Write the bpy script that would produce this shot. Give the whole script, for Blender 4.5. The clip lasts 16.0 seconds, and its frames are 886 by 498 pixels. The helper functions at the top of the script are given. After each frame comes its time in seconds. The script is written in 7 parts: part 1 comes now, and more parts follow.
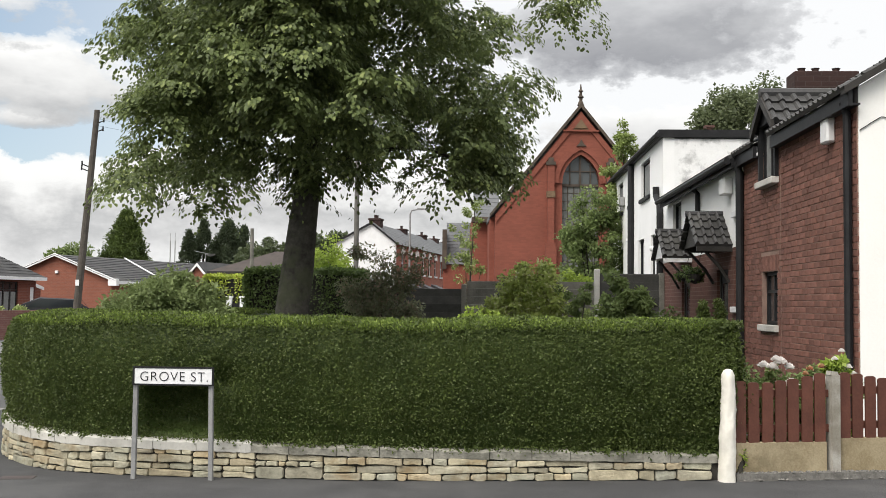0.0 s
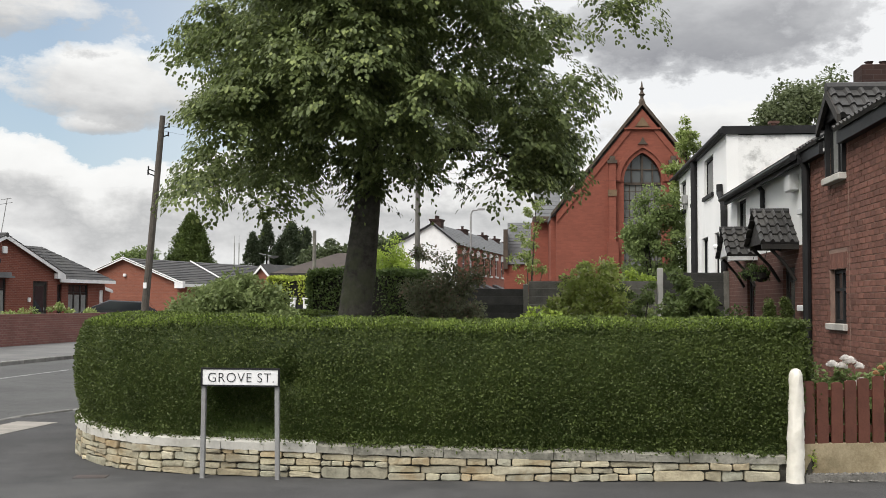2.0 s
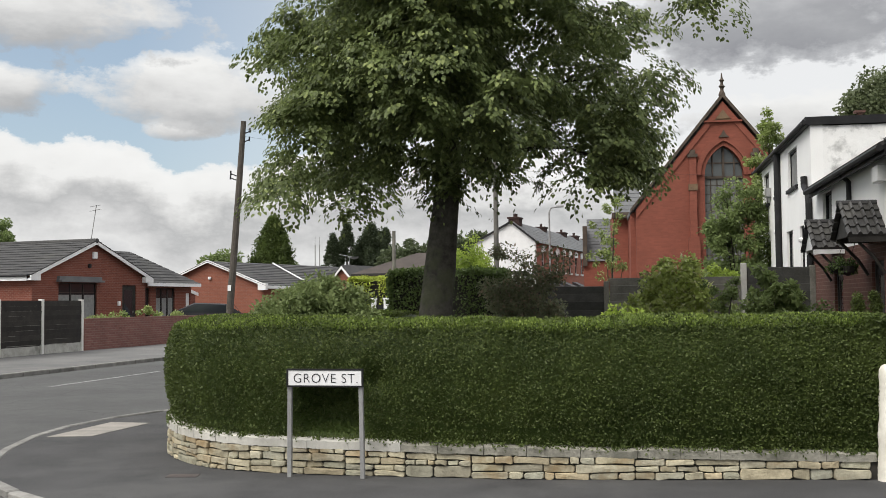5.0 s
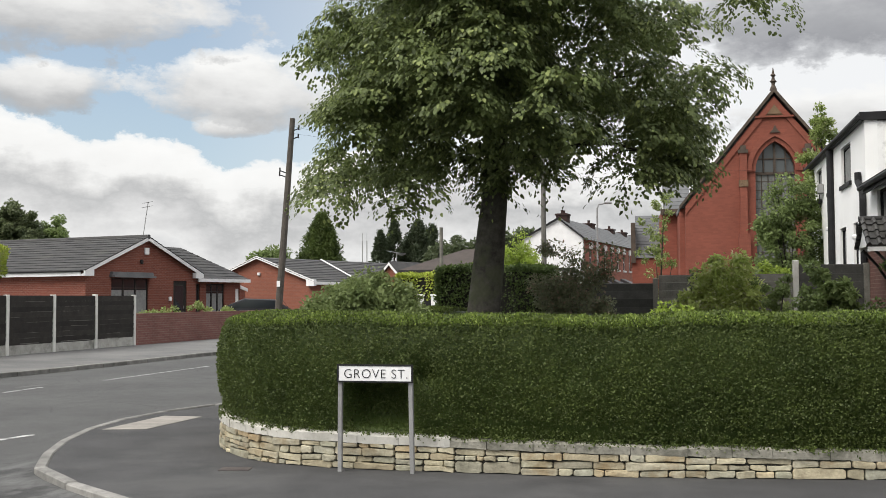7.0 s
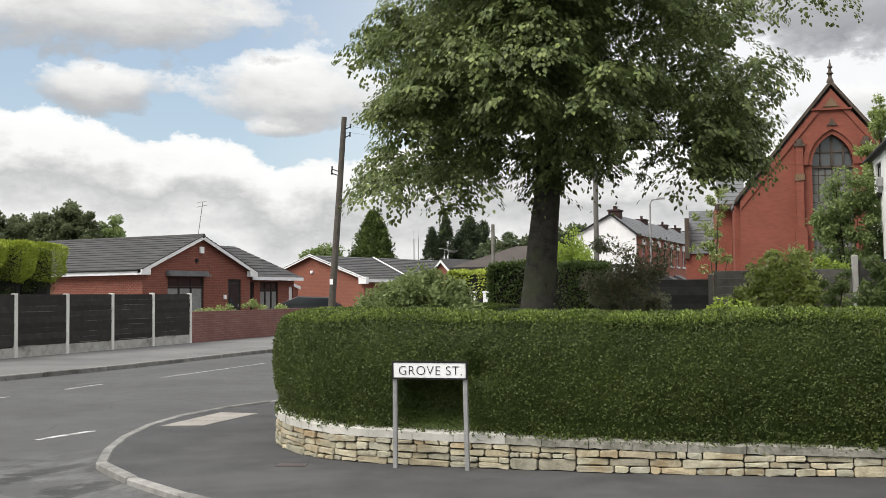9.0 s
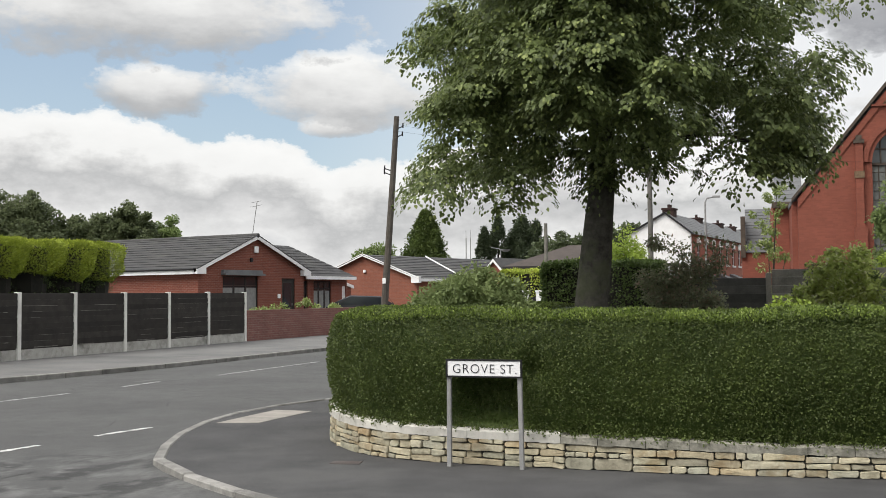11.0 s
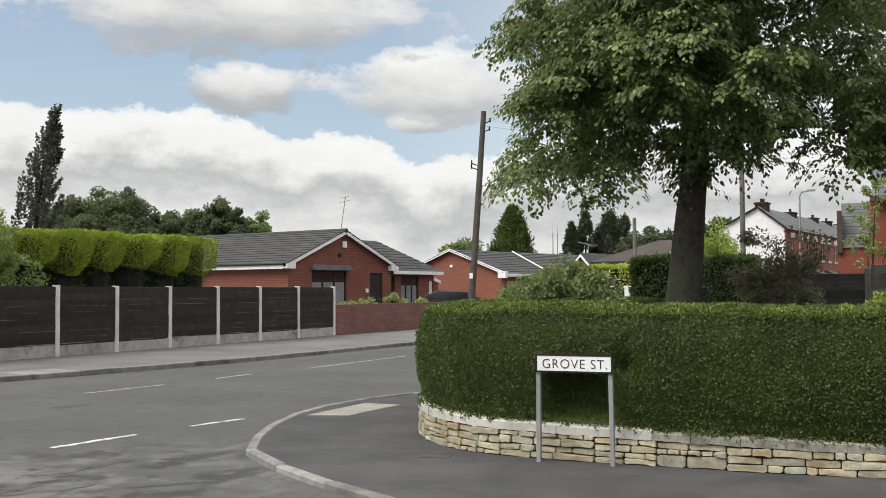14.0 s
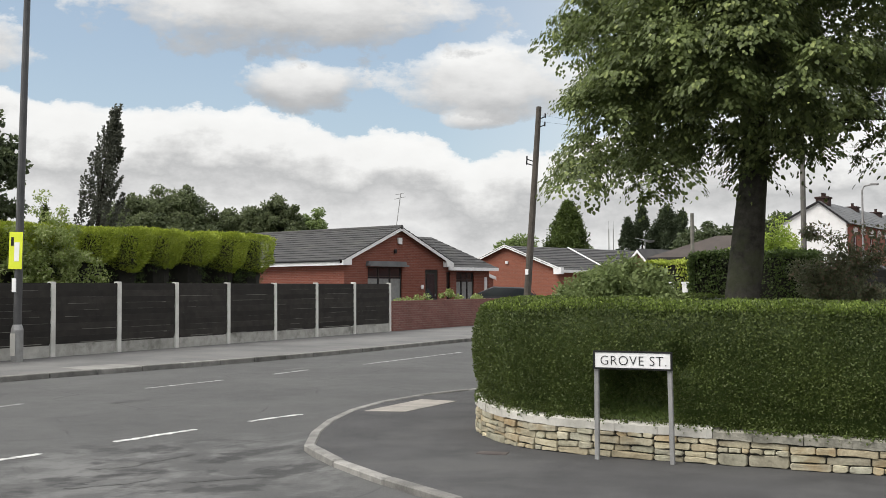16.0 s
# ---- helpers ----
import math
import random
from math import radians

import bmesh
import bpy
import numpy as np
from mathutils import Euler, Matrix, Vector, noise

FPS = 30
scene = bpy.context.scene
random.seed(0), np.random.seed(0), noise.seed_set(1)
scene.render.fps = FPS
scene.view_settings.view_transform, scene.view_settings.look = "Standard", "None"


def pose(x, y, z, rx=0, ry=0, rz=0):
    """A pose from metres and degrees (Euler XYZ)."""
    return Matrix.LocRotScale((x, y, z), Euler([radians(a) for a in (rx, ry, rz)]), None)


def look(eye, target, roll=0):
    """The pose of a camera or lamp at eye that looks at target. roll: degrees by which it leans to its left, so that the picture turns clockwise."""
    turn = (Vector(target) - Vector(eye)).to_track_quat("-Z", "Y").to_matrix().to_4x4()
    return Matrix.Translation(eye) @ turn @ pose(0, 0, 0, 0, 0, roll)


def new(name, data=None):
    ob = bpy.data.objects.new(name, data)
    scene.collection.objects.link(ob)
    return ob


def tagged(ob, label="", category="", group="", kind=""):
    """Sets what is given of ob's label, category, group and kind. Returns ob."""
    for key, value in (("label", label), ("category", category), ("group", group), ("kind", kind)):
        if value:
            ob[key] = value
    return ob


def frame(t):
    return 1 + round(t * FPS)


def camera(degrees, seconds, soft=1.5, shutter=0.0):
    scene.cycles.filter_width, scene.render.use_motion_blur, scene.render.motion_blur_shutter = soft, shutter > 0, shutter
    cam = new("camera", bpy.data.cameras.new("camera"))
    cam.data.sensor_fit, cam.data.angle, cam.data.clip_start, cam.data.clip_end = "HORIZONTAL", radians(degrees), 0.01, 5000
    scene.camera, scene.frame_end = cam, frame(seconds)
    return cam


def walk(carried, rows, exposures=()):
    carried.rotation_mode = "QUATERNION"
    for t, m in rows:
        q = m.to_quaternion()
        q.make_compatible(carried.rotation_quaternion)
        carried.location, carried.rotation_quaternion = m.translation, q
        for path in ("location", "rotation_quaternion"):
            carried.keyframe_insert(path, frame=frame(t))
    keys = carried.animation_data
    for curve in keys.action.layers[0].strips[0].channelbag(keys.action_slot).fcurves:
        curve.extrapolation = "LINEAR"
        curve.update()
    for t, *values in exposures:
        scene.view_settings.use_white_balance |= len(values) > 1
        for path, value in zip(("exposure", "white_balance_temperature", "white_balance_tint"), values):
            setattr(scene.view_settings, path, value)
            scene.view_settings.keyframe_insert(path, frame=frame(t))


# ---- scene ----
cam = camera(45.5, 16.0, soft=0.6)
walk(cam, [
    (0, pose(0.000, 0.000, 1.380, 92.952, -0.632, -0.040)),
    (0.5, pose(-0.001, -0.007, 1.382, 92.935, -0.444, 0.774)),
    (1, pose(-0.003, -0.014, 1.383, 92.931, -0.426, 1.643)),
    (1.5, pose(-0.005, -0.020, 1.383, 92.919, -0.188, 2.443)),
    (2, pose(-0.008, -0.026, 1.384, 92.938, -0.266, 3.282)),
    (2.5, pose(-0.009, -0.033, 1.386, 92.953, -0.262, 4.022)),
    (3, pose(-0.007, -0.040, 1.387, 92.975, 0.307, 4.878)),
    (3.5, pose(-0.007, -0.048, 1.388, 92.984, 0.351, 5.590)),
    (4, pose(-0.007, -0.056, 1.391, 92.951, 0.351, 6.283)),
    (6.5, pose(-0.022, -0.103, 1.395, 92.720, 0.444, 9.473)),
    (7, pose(-0.028, -0.106, 1.395, 92.689, 0.308, 10.123)),
    (7.5, pose(-0.034, -0.109, 1.395, 92.667, 0.583, 10.787)),
    (8, pose(-0.039, -0.110, 1.394, 92.644, 0.655, 11.512)),
    (8.5, pose(-0.043, -0.109, 1.393, 92.606, 0.373, 12.180)),
    (9, pose(-0.047, -0.108, 1.391, 92.561, 0.549, 12.919)),
    (11.5, pose(-0.078, -0.055, 1.376, 92.525, 0.619, 16.496)),
    (12, pose(-0.081, -0.049, 1.375, 92.476, 0.871, 17.279)),
    (12.5, pose(-0.086, -0.045, 1.373, 92.466, 0.891, 18.034)),
    (13, pose(-0.093, -0.043, 1.372, 92.439, 0.569, 18.860)),
    (13.5, pose(-0.100, -0.043, 1.370, 92.399, 0.524, 19.613)),
    (14, pose(-0.105, -0.041, 1.369, 92.333, 0.296, 20.422)),
    (14.5, pose(-0.111, -0.039, 1.368, 92.262, 0.101, 21.140)),
    (15, pose(-0.115, -0.034, 1.368, 92.207, 0.343, 21.932)),
    (15.5, pose(-0.120, -0.029, 1.369, 92.182, 0.269, 22.648)),
    (16, pose(-0.126, -0.025, 1.369, 92.147, 0.348, 23.406)),
], exposures=[(0.0, 0.58), (2.0, 0.48), (4.0, 0.37), (6.5, 0.45), (8.0, 0.53), (9.0, 0.55), (12.0, 0.43), (16.0, 0.45)])

# ---- world and sun ----
SUN_AZ, SUN_EL = 222.0, 50.0        # degrees; azimuth from +Y towards +X
world = bpy.data.worlds.new("sky")
scene.world = world
world.use_nodes = True


class Nodes:
    """Short hand for a node tree."""

    def __init__(self, tree):
        self.t = tree
        self.t.nodes.clear()

    def n(self, kind, ins=None, operation="", data_type="", blend_type="", clamp=False):
        node = self.t.nodes.new(kind)
        if operation:
            node.operation = operation
        if data_type:
            node.data_type = data_type
        if blend_type:
            node.blend_type = blend_type
        if clamp:
            node.use_clamp = True
        for k, v in (ins or {}).items():
            s = node.inputs[k]
            if hasattr(v, "is_linked") or hasattr(v, "links"):
                self.t.links.new(v, s)
            else:
                s.default_value = v
        return node

    def math(self, op, a, b=0.0, c=0.0, clamp=False):
        m = self.n("ShaderNodeMath", operation=op, clamp=clamp)
        for i, v in enumerate((a, b, c)):
            if isinstance(v, (int, float)):
                m.inputs[i].default_value = v
            else:
                self.t.links.new(v, m.inputs[i])
        return m.outputs[0]

    def mix(self, fac, a, b, mode="MIX"):
        m = self.n("ShaderNodeMix", data_type="RGBA", blend_type=mode)
        for i, v in ((0, fac), (6, a), (7, b)):
            if isinstance(v, (int, float)):
                m.inputs[i].default_value = v
            elif isinstance(v, tuple):
                m.inputs[i].default_value = (*v[:3], 1.0)
            else:
                self.t.links.new(v, m.inputs[i])
        return m.outputs[2]

    def ramp(self, fac, stops, interp="LINEAR"):
        r = self.n("ShaderNodeValToRGB", {"Fac": fac})
        e = r.color_ramp.elements
        r.color_ramp.interpolation = interp
        while len(e) < len(stops):
            e.new(0.5)
        for el, (p, c) in zip(e, stops):
            el.position = p
            el.color = (c, c, c, 1) if isinstance(c, (int, float)) else (*c, 1)
        return r.outputs[0]

    def noise(self, vec, scale, detail=4.0, rough=0.55, lac=2.0):
        return self.n("ShaderNodeTexNoise", {"Vector": vec, "Scale": scale, "Detail": detail, "Roughness": rough, "Lacunarity": lac}).outputs[0]


w = Nodes(world.node_tree)
sky = w.n("ShaderNodeTexSky")
sky.sky_type, sky.sun_disc, sky.sun_elevation, sky.sun_rotation = "NISHITA", False, radians(SUN_EL), radians(SUN_AZ)
coord = w.n("ShaderNodeTexCoord").outputs["Generated"]
xyz = w.n("ShaderNodeSeparateXYZ", {0: coord})
alt = w.math("MAXIMUM", xyz.outputs[2], 0.0)
el = w.math("ARCSINE", alt)
azim = w.math("ARCTAN2", xyz.outputs[0], xyz.outputs[1])
bearing, height = w.math("MULTIPLY", azim, 57.2958), w.math("MULTIPLY", el, 57.2958)     # degrees
# broken cloud overhead and behind
lift = w.math("POWER", w.math("ADD", el, 0.02), 0.85)


def cloud_noise(du, dv, detail):
    v = w.n("ShaderNodeCombineXYZ", {0: w.math("ADD", w.math("MULTIPLY", azim, 5.6), 4.3 + du), 1: w.math("ADD", w.math("MULTIPLY", lift, 12.0), 2.15 + dv), 2: 0.7}).outputs[0]
    return w.noise(v, 1.0, detail, 0.60)


body_n, above_n = cloud_noise(0.0, 0.0, 7.0), cloud_noise(-0.10, 0.34, 5.0)
dens = w.math("ADD", body_n, 0.12)
cover = w.ramp(dens, [(0.465, 0.0), (0.505, 0.75), (0.55, 1.0)])
lit = w.math("MULTIPLY_ADD", w.math("SUBTRACT", body_n, above_n), 4.2, 0.55)
deep = w.math("SUBTRACT", lit, w.math("MULTIPLY", w.math("SUBTRACT", dens, 0.56, clamp=True), 1.5))
shade = w.ramp(deep, [(0.0, (0.31, 0.32, 0.335)), (0.28, (0.43, 0.44, 0.455)), (0.56, (0.62, 0.62, 0.62)), (0.82, (0.80, 0.80, 0.79))])
blue = w.n("ShaderNodeMix", {0: 1.0, 6: sky.outputs[0], 7: (0.105, 0.105, 0.105, 1)}, data_type="RGBA", blend_type="MULTIPLY").outputs[2]
haze = w.ramp(el, [(0.0, 1.0), (0.10, 0.75), (0.22, 0.40), (0.5, 0.1)])
blue = w.mix(w.math("MULTIPLY", haze, 0.55), blue, (0.50, 0.55, 0.60))
dome = w.mix(cover, blue, shade)
# brighter overhead than along the skyline
dome = w.mix(1.0, w.mix(1.0, dome, w.ramp(el, [(0.08, 0.58), (0.20, 0.50), (0.55, 1.0)]), "MULTIPLY"), (1.8, 1.8, 1.8), "MULTIPLY")


def puffs(a, b, detail, rough, z):
    v = w.n("ShaderNodeCombineXYZ", {0: w.math("MULTIPLY", bearing, a), 1: w.math("MULTIPLY", height, b), 2: z}).outputs[0]
    return w.math("SUBTRACT", w.noise(v, 1.0, detail, rough), 0.5)


edge_n, body_p = puffs(0.42, 0.62, 9.0, 0.62, 0.3), puffs(0.22, 0.50, 7.0, 0.58, 5.1)
low = w.mix(0.06, w.mix(1.0, blue, (0.80, 0.88, 0.90), "MULTIPLY"), (0.60, 0.62, 0.64))
# thin white veil towards the church
low = w.mix(w.ramp(w.math("MULTIPLY_ADD", bearing, 0.01, 0.5), [(0.26, 0.12), (0.33, 0.35), (0.42, 0.92), (0.80, 1.0)]), low, (0.66, 0.665, 0.67))
CLOUD = [(0.0, (0.27, 0.275, 0.285)), (0.30, (0.38, 0.385, 0.39)), (0.58, (0.56, 0.56, 0.555)), (0.85, (0.68, 0.68, 0.67))]
STORM = [(0.0, (0.20, 0.205, 0.225)), (0.45, (0.30, 0.305, 0.32)), (0.8, (0.45, 0.455, 0.465)), (1.0, (0.62, 0.62, 0.62))]


def cumulus(under, a, e, wide, up, down, tones, rag=1.0, bias=0.0):
    """One heap of cloud: its bearing and height, half width, rise above and depth below its waist, all in degrees."""
    dx = w.math("MULTIPLY", w.math("SUBTRACT", bearing, a), 1.0 / wide)
    de = w.math("SUBTRACT", height, e)
    dy = w.math("ADD", w.math("MULTIPLY", w.math("MAXIMUM", de, 0.0), 1.0 / up), w.math("MULTIPLY", w.math("MINIMUM", de, 0.0), 1.0 / down))
    r = w.math("SQRT", w.math("ADD", w.math("MULTIPLY", dx, dx), w.math("MULTIPLY", dy, dy)))
    v = w.math("ADD", w.math("ADD", w.math("SUBTRACT", 1.0, r), w.math("MULTIPLY", edge_n, 1.4 * rag)), w.math("MULTIPLY", body_p, 1.1))
    c = w.ramp(v, [(0.0, 0.0), (0.14, 0.6), (0.42, 1.0)])
    t = w.math("ADD", w.math("MULTIPLY_ADD", dy, 0.42, 0.52 + bias), w.math("MULTIPLY", body_p, 0.9))
    return w.mix(c, under, w.ramp(t, tones))


low = cumulus(low, 10.5, 14.6, 9.5, 3.0, 2.9, STORM, 0.8, 0.0)
low = cumulus(low, 11.0, 9.4, 6.0, 1.3, 1.2, CLOUD, 1.2, 0.1)
low = cumulus(low, -21.6, 9.2, 2.1, 0.7, 0.6, CLOUD, 0.8, 0.05)
low = cumulus(low, -20.8, 11.0, 6.2, 2.5, 1.9, CLOUD, 0.8, 0.06)
low = cumulus(low, -31.0, 10.9, 3.7, 1.5, 1.6, CLOUD, 0.8, -0.05)
low = cumulus(low, -31.3, 15.0, 11.0, 4.0, 2.9, CLOUD, 0.8, 0.02)
low = cumulus(low, -49.0, 12.5, 5.0, 2.0, 2.5, CLOUD, 1.0, 0.10)
# the long bank along the skyline: white heaped tops, grey bases, paler haze below
crest = w.ramp(w.math("MULTIPLY_ADD", bearing, 1.0 / 70.0, 50.0 / 70.0), [(0.02, 0.94), (0.08, 0.81), (0.17, 0.79), (0.235, 0.83), (0.27, 0.77), (0.305, 0.70), (0.33, 0.755), (0.37, 0.71), (0.405, 0.58), (0.45, 0.62), (0.53, 0.70), (0.80, 0.66)])
crest = w.math("MULTIPLY", crest, 12.0)
under_top = w.math("SUBTRACT", crest, height)
v = w.math("ADD", under_top, w.math("MULTIPLY", edge_n, 2.4))
tone = w.math("ADD", w.math("MULTIPLY", under_top, 0.1), w.math("MULTIPLY", body_p, 0.42))
tone = w.math("ADD", tone, w.math("MULTIPLY", edge_n, 0.38))
bank = w.ramp(tone, [(0.0, (0.70, 0.70, 0.69)), (0.17, (0.66, 0.66, 0.65)), (0.26, (0.52, 0.52, 0.515)), (0.34, (0.40, 0.403, 0.405)), (0.43, (0.49, 0.49, 0.49)), (0.55, (0.60, 0.60, 0.595)), (0.68, (0.50, 0.505, 0.51)), (0.9, (0.56, 0.56, 0.56))])
low = w.mix(w.ramp(v, [(0.0, 0.0), (0.22, 0.85), (0.5, 1.0)]), low, bank)
aside = w.ramp(w.math("MULTIPLY", w.math("ABSOLUTE", azim), 0.5), [(0.55, 0.0), (0.8, 1.0)])
col = w.mix(w.math("MAXIMUM", aside, w.ramp(el, [(0.29, 0.0), (0.38, 1.0)])), low, dome)
bg = w.n("ShaderNodeBackground", {"Color": col, "Strength": 1.0})
w.t.links.new(bg.outputs[0], w.n("ShaderNodeOutputWorld").inputs[0])

sun = new("sun", bpy.data.lights.new("sun", "SUN"))
sun.data.energy, sun.data.angle, sun.data.color = 2.5, radians(42), (1.0, 0.95, 0.88)
sun.matrix_basis = look((0, 0, 0), (-math.sin(radians(SUN_AZ)) * math.cos(radians(SUN_EL)), -math.cos(radians(SUN_AZ)) * math.cos(radians(SUN_EL)), -math.sin(radians(SUN_EL))))


# ---- materials ----
def surface(name, a, b, scale=6.0, rough=0.8, bump=0.2, grain=60.0, metal=0.0, vary=0.0, stain=None, spec=0.35, hues=None):
    """Two tones mixed by a broad and a fine noise, with fine relief; vary and hues: brightness and tint change from piece to piece."""
    m = bpy.data.materials.new(name)
    m.use_nodes = True
    k = Nodes(m.node_tree)
    pos = k.n("ShaderNodeTexCoord").outputs["Object"]
    n1 = k.noise(pos, scale, 5.0)
    n2 = k.noise(pos, grain, 3.0, 0.6)
    f = k.math("ADD", k.math("MULTIPLY", n1, 0.65), k.math("MULTIPLY", n2, 0.35))
    c = k.mix(k.ramp(f, [(0.34, 0.0), (0.66, 1.0)]), a, b)
    if stain:
        c = k.mix(k.ramp(k.noise(pos, scale * 0.37, 6.0, 0.65), [(stain[2] if len(stain) > 2 else 0.52, 0.0), (stain[2] + 0.12 if len(stain) > 2 else 0.68, stain[1])]), c, stain[0])
    if vary:
        r1 = k.n("ShaderNodeObjectInfo").outputs["Random"]
        r2 = k.n("ShaderNodeNewGeometry").outputs["Random Per Island"]
        r = k.math("FRACT", k.math("ADD", r1, r2))
        hsv = k.n("ShaderNodeHueSaturation", {"Color": c, "Value": k.math("MULTIPLY_ADD", r, 2 * vary, 1.0 - vary)})
        c = hsv.outputs[0]
        if hues:
            c = k.mix(1.0, c, k.ramp(k.math("FRACT", k.math("MULTIPLY", r, 7.31)), [((i + 0.5) / len(hues), h) for i, h in enumerate(hues)]), "MULTIPLY")
    bs = k.n("ShaderNodeBsdfPrincipled", {"Base Color": c, "Roughness": rough, "Metallic": metal, "Specular IOR Level": spec})
    if bump:
        bp = k.n("ShaderNodeBump", {"Height": f, "Strength": bump, "Distance": 0.02})
        k.t.links.new(bp.outputs[0], bs.inputs["Normal"])
    k.t.links.new(bs.outputs[0], k.n("ShaderNodeOutputMaterial").inputs[0])
    return m


def road_surface(name, a, b):
    """Old asphalt: chippings, broad wheel-worn tones, patched and cracked where the side street joins."""
    m = bpy.data.materials.new(name)
    m.use_nodes = True
    k = Nodes(m.node_tree)
    pos = k.n("ShaderNodeTexCoord").outputs["Object"]
    broad, mid, grain = k.noise(pos, 0.45, 5.0), k.noise(pos, 3.2, 6.0, 0.68), k.noise(pos, 130.0, 2.0, 0.7)
    f = k.math("ADD", k.math("ADD", k.math("MULTIPLY", broad, 0.45), k.math("MULTIPLY", mid, 0.30)), k.math("MULTIPLY", grain, 0.25))
    c = k.mix(k.ramp(f, [(0.36, 0.0), (0.64, 1.0)]), a, b)
    s = k.n("ShaderNodeSeparateXYZ", {0: pos})
    dx, dy = k.math("MULTIPLY", k.math("ADD", s.outputs[0], 5.6), 0.42), k.math("MULTIPLY", k.math("ADD", s.outputs[1], -7.0), 0.42)
    near = k.ramp(k.math("ADD", k.math("MULTIPLY", dx, dx), k.math("MULTIPLY", dy, dy)), [(0.15, 1.0), (0.9, 0.0)])
    worn = k.ramp(k.noise(pos, 1.7, 6.0, 0.66), [(0.46, 0.0), (0.60, 0.75)])
    c = k.mix(k.math("MULTIPLY", worn, near), c, tuple(x * 1.5 for x in b))
    holes = k.ramp(k.noise(k.n("ShaderNodeVectorMath", {0: pos, 1: (3.1, 7.7, 0.0)}, operation="ADD").outputs[0], 2.3, 6.0, 0.62), [(0.50, 0.0), (0.60, 0.8)])
    c = k.mix(k.math("MULTIPLY", holes, near), c, tuple(x * 0.5 for x in a))
    warp = k.n("ShaderNodeMix", {0: 0.12, 6: pos, 7: k.n("ShaderNodeTexNoise", {"Vector": pos, "Scale": 2.0, "Detail": 4.0}).outputs[1]}, data_type="RGBA").outputs[2]
    v = k.n("ShaderNodeTexVoronoi", {"Vector": warp, "Scale": 0.75})
    v.feature = "DISTANCE_TO_EDGE"
    crack = k.math("MULTIPLY", k.ramp(v.outputs["Distance"], [(0.0, 0.5), (0.012, 0.0)]), k.ramp(k.noise(pos, 0.6, 3.0), [(0.48, 0.0), (0.6, 1.0)]))
    c = k.mix(crack, c, tuple(x * 0.4 for x in a))
    bs = k.n("ShaderNodeBsdfPrincipled", {"Base Color": c, "Roughness": 0.9, "Specular IOR Level": 0.3})
    bp = k.n("ShaderNodeBump", {"Height": k.math("ADD", f, k.math("MULTIPLY", crack, -0.3)), "Strength": 0.5, "Distance": 0.02})
    k.t.links.new(bp.outputs[0], bs.inputs["Normal"])
    k.t.links.new(bs.outputs[0], k.n("ShaderNodeOutputMaterial").inputs[0])
    return m


def brickwork(name, a, b, mortar, course=0.075, length=0.225, joint=0.010, dirt=0.25):
    """Stretcher bond laid by wall length (x + y) and height."""
    m = bpy.data.materials.new(name)
    m.use_nodes = True
    k = Nodes(m.node_tree)
    pos = k.n("ShaderNodeTexCoord").outputs["Object"]
    s = k.n("ShaderNodeSeparateXYZ", {0: pos})
    uv = k.n("ShaderNodeCombineXYZ", {0: k.math("ADD", s.outputs[0], s.outputs[1]), 1: s.outputs[2]}).outputs[0]
    bt = k.n("ShaderNodeTexBrick", {"Vector": uv, "Color1": (*a, 1), "Color2": (*b, 1), "Mortar": (*mortar, 1), "Scale": 1.0, "Mortar Size": joint / 2, "Mortar Smooth": 0.1, "Bias": 0.0, "Brick Width": length, "Row Height": course})
    big = k.noise(pos, 0.8, 5.0)
    c = k.mix(k.ramp(big, [(0.35, 0.0), (0.75, dirt)]), bt.outputs[0], tuple(x * 0.45 for x in a))
    c = k.mix(k.ramp(k.noise(pos, 25.0, 3.0), [(0.4, 0.0), (0.8, 0.35)]), c, tuple(min(1, x * 1.25) for x in b))
    bs = k.n("ShaderNodeBsdfPrincipled", {"Base Color": c, "Roughness": 0.88, "Specular IOR Level": 0.25})
    bp = k.n("ShaderNodeBump", {"Height": k.math("SUBTRACT", k.math("MULTIPLY", k.noise(pos, 60.0), 0.3), bt.outputs[1]), "Strength": 0.4, "Distance": 0.01})
    k.t.links.new(bp.outputs[0], bs.inputs["Normal"])
    k.t.links.new(bs.outputs[0], k.n("ShaderNodeOutputMaterial").inputs[0])
    return m


def foliage(name, dark, light, warm=None, gloss=0.45, through_light=0.42, patch=0.9, leafy=0.55, spec=0.22):
    """Leaves that differ one by one and in broad patches, and let some light through."""
    m = bpy.data.materials.new(name)
    m.use_nodes = True
    k = Nodes(m.node_tree)
    g = k.n("ShaderNodeNewGeometry")
    r = g.outputs["Random Per Island"]
    broad = k.noise(g.outputs["Position"], patch, 4.0)
    f = k.math("ADD", k.math("MULTIPLY", r, leafy), k.math("MULTIPLY", k.ramp(broad, [(0.35, 0.0), (0.68, 1.0)]), 1.0 - leafy))
    c = k.mix(f, dark, light)
    if warm:
        c = k.mix(k.ramp(k.math("FRACT", k.math("MULTIPLY", r, 7.31)), [(0.82, 0.0), (0.9, 1.0)]), c, warm)
    bs = k.n("ShaderNodeBsdfPrincipled", {"Base Color": c, "Roughness": gloss, "Specular IOR Level": spec})
    tr = k.n("ShaderNodeBsdfTranslucent", {"Color": k.mix(0.5, c, light)})
    mx = k.n("ShaderNodeMixShader", {0: through_light})
    k.t.links.new(bs.outputs[0], mx.inputs[1])
    k.t.links.new(tr.outputs[0], mx.inputs[2])
    k.t.links.new(mx.outputs[0], k.n("ShaderNodeOutputMaterial").inputs[0])
    return m


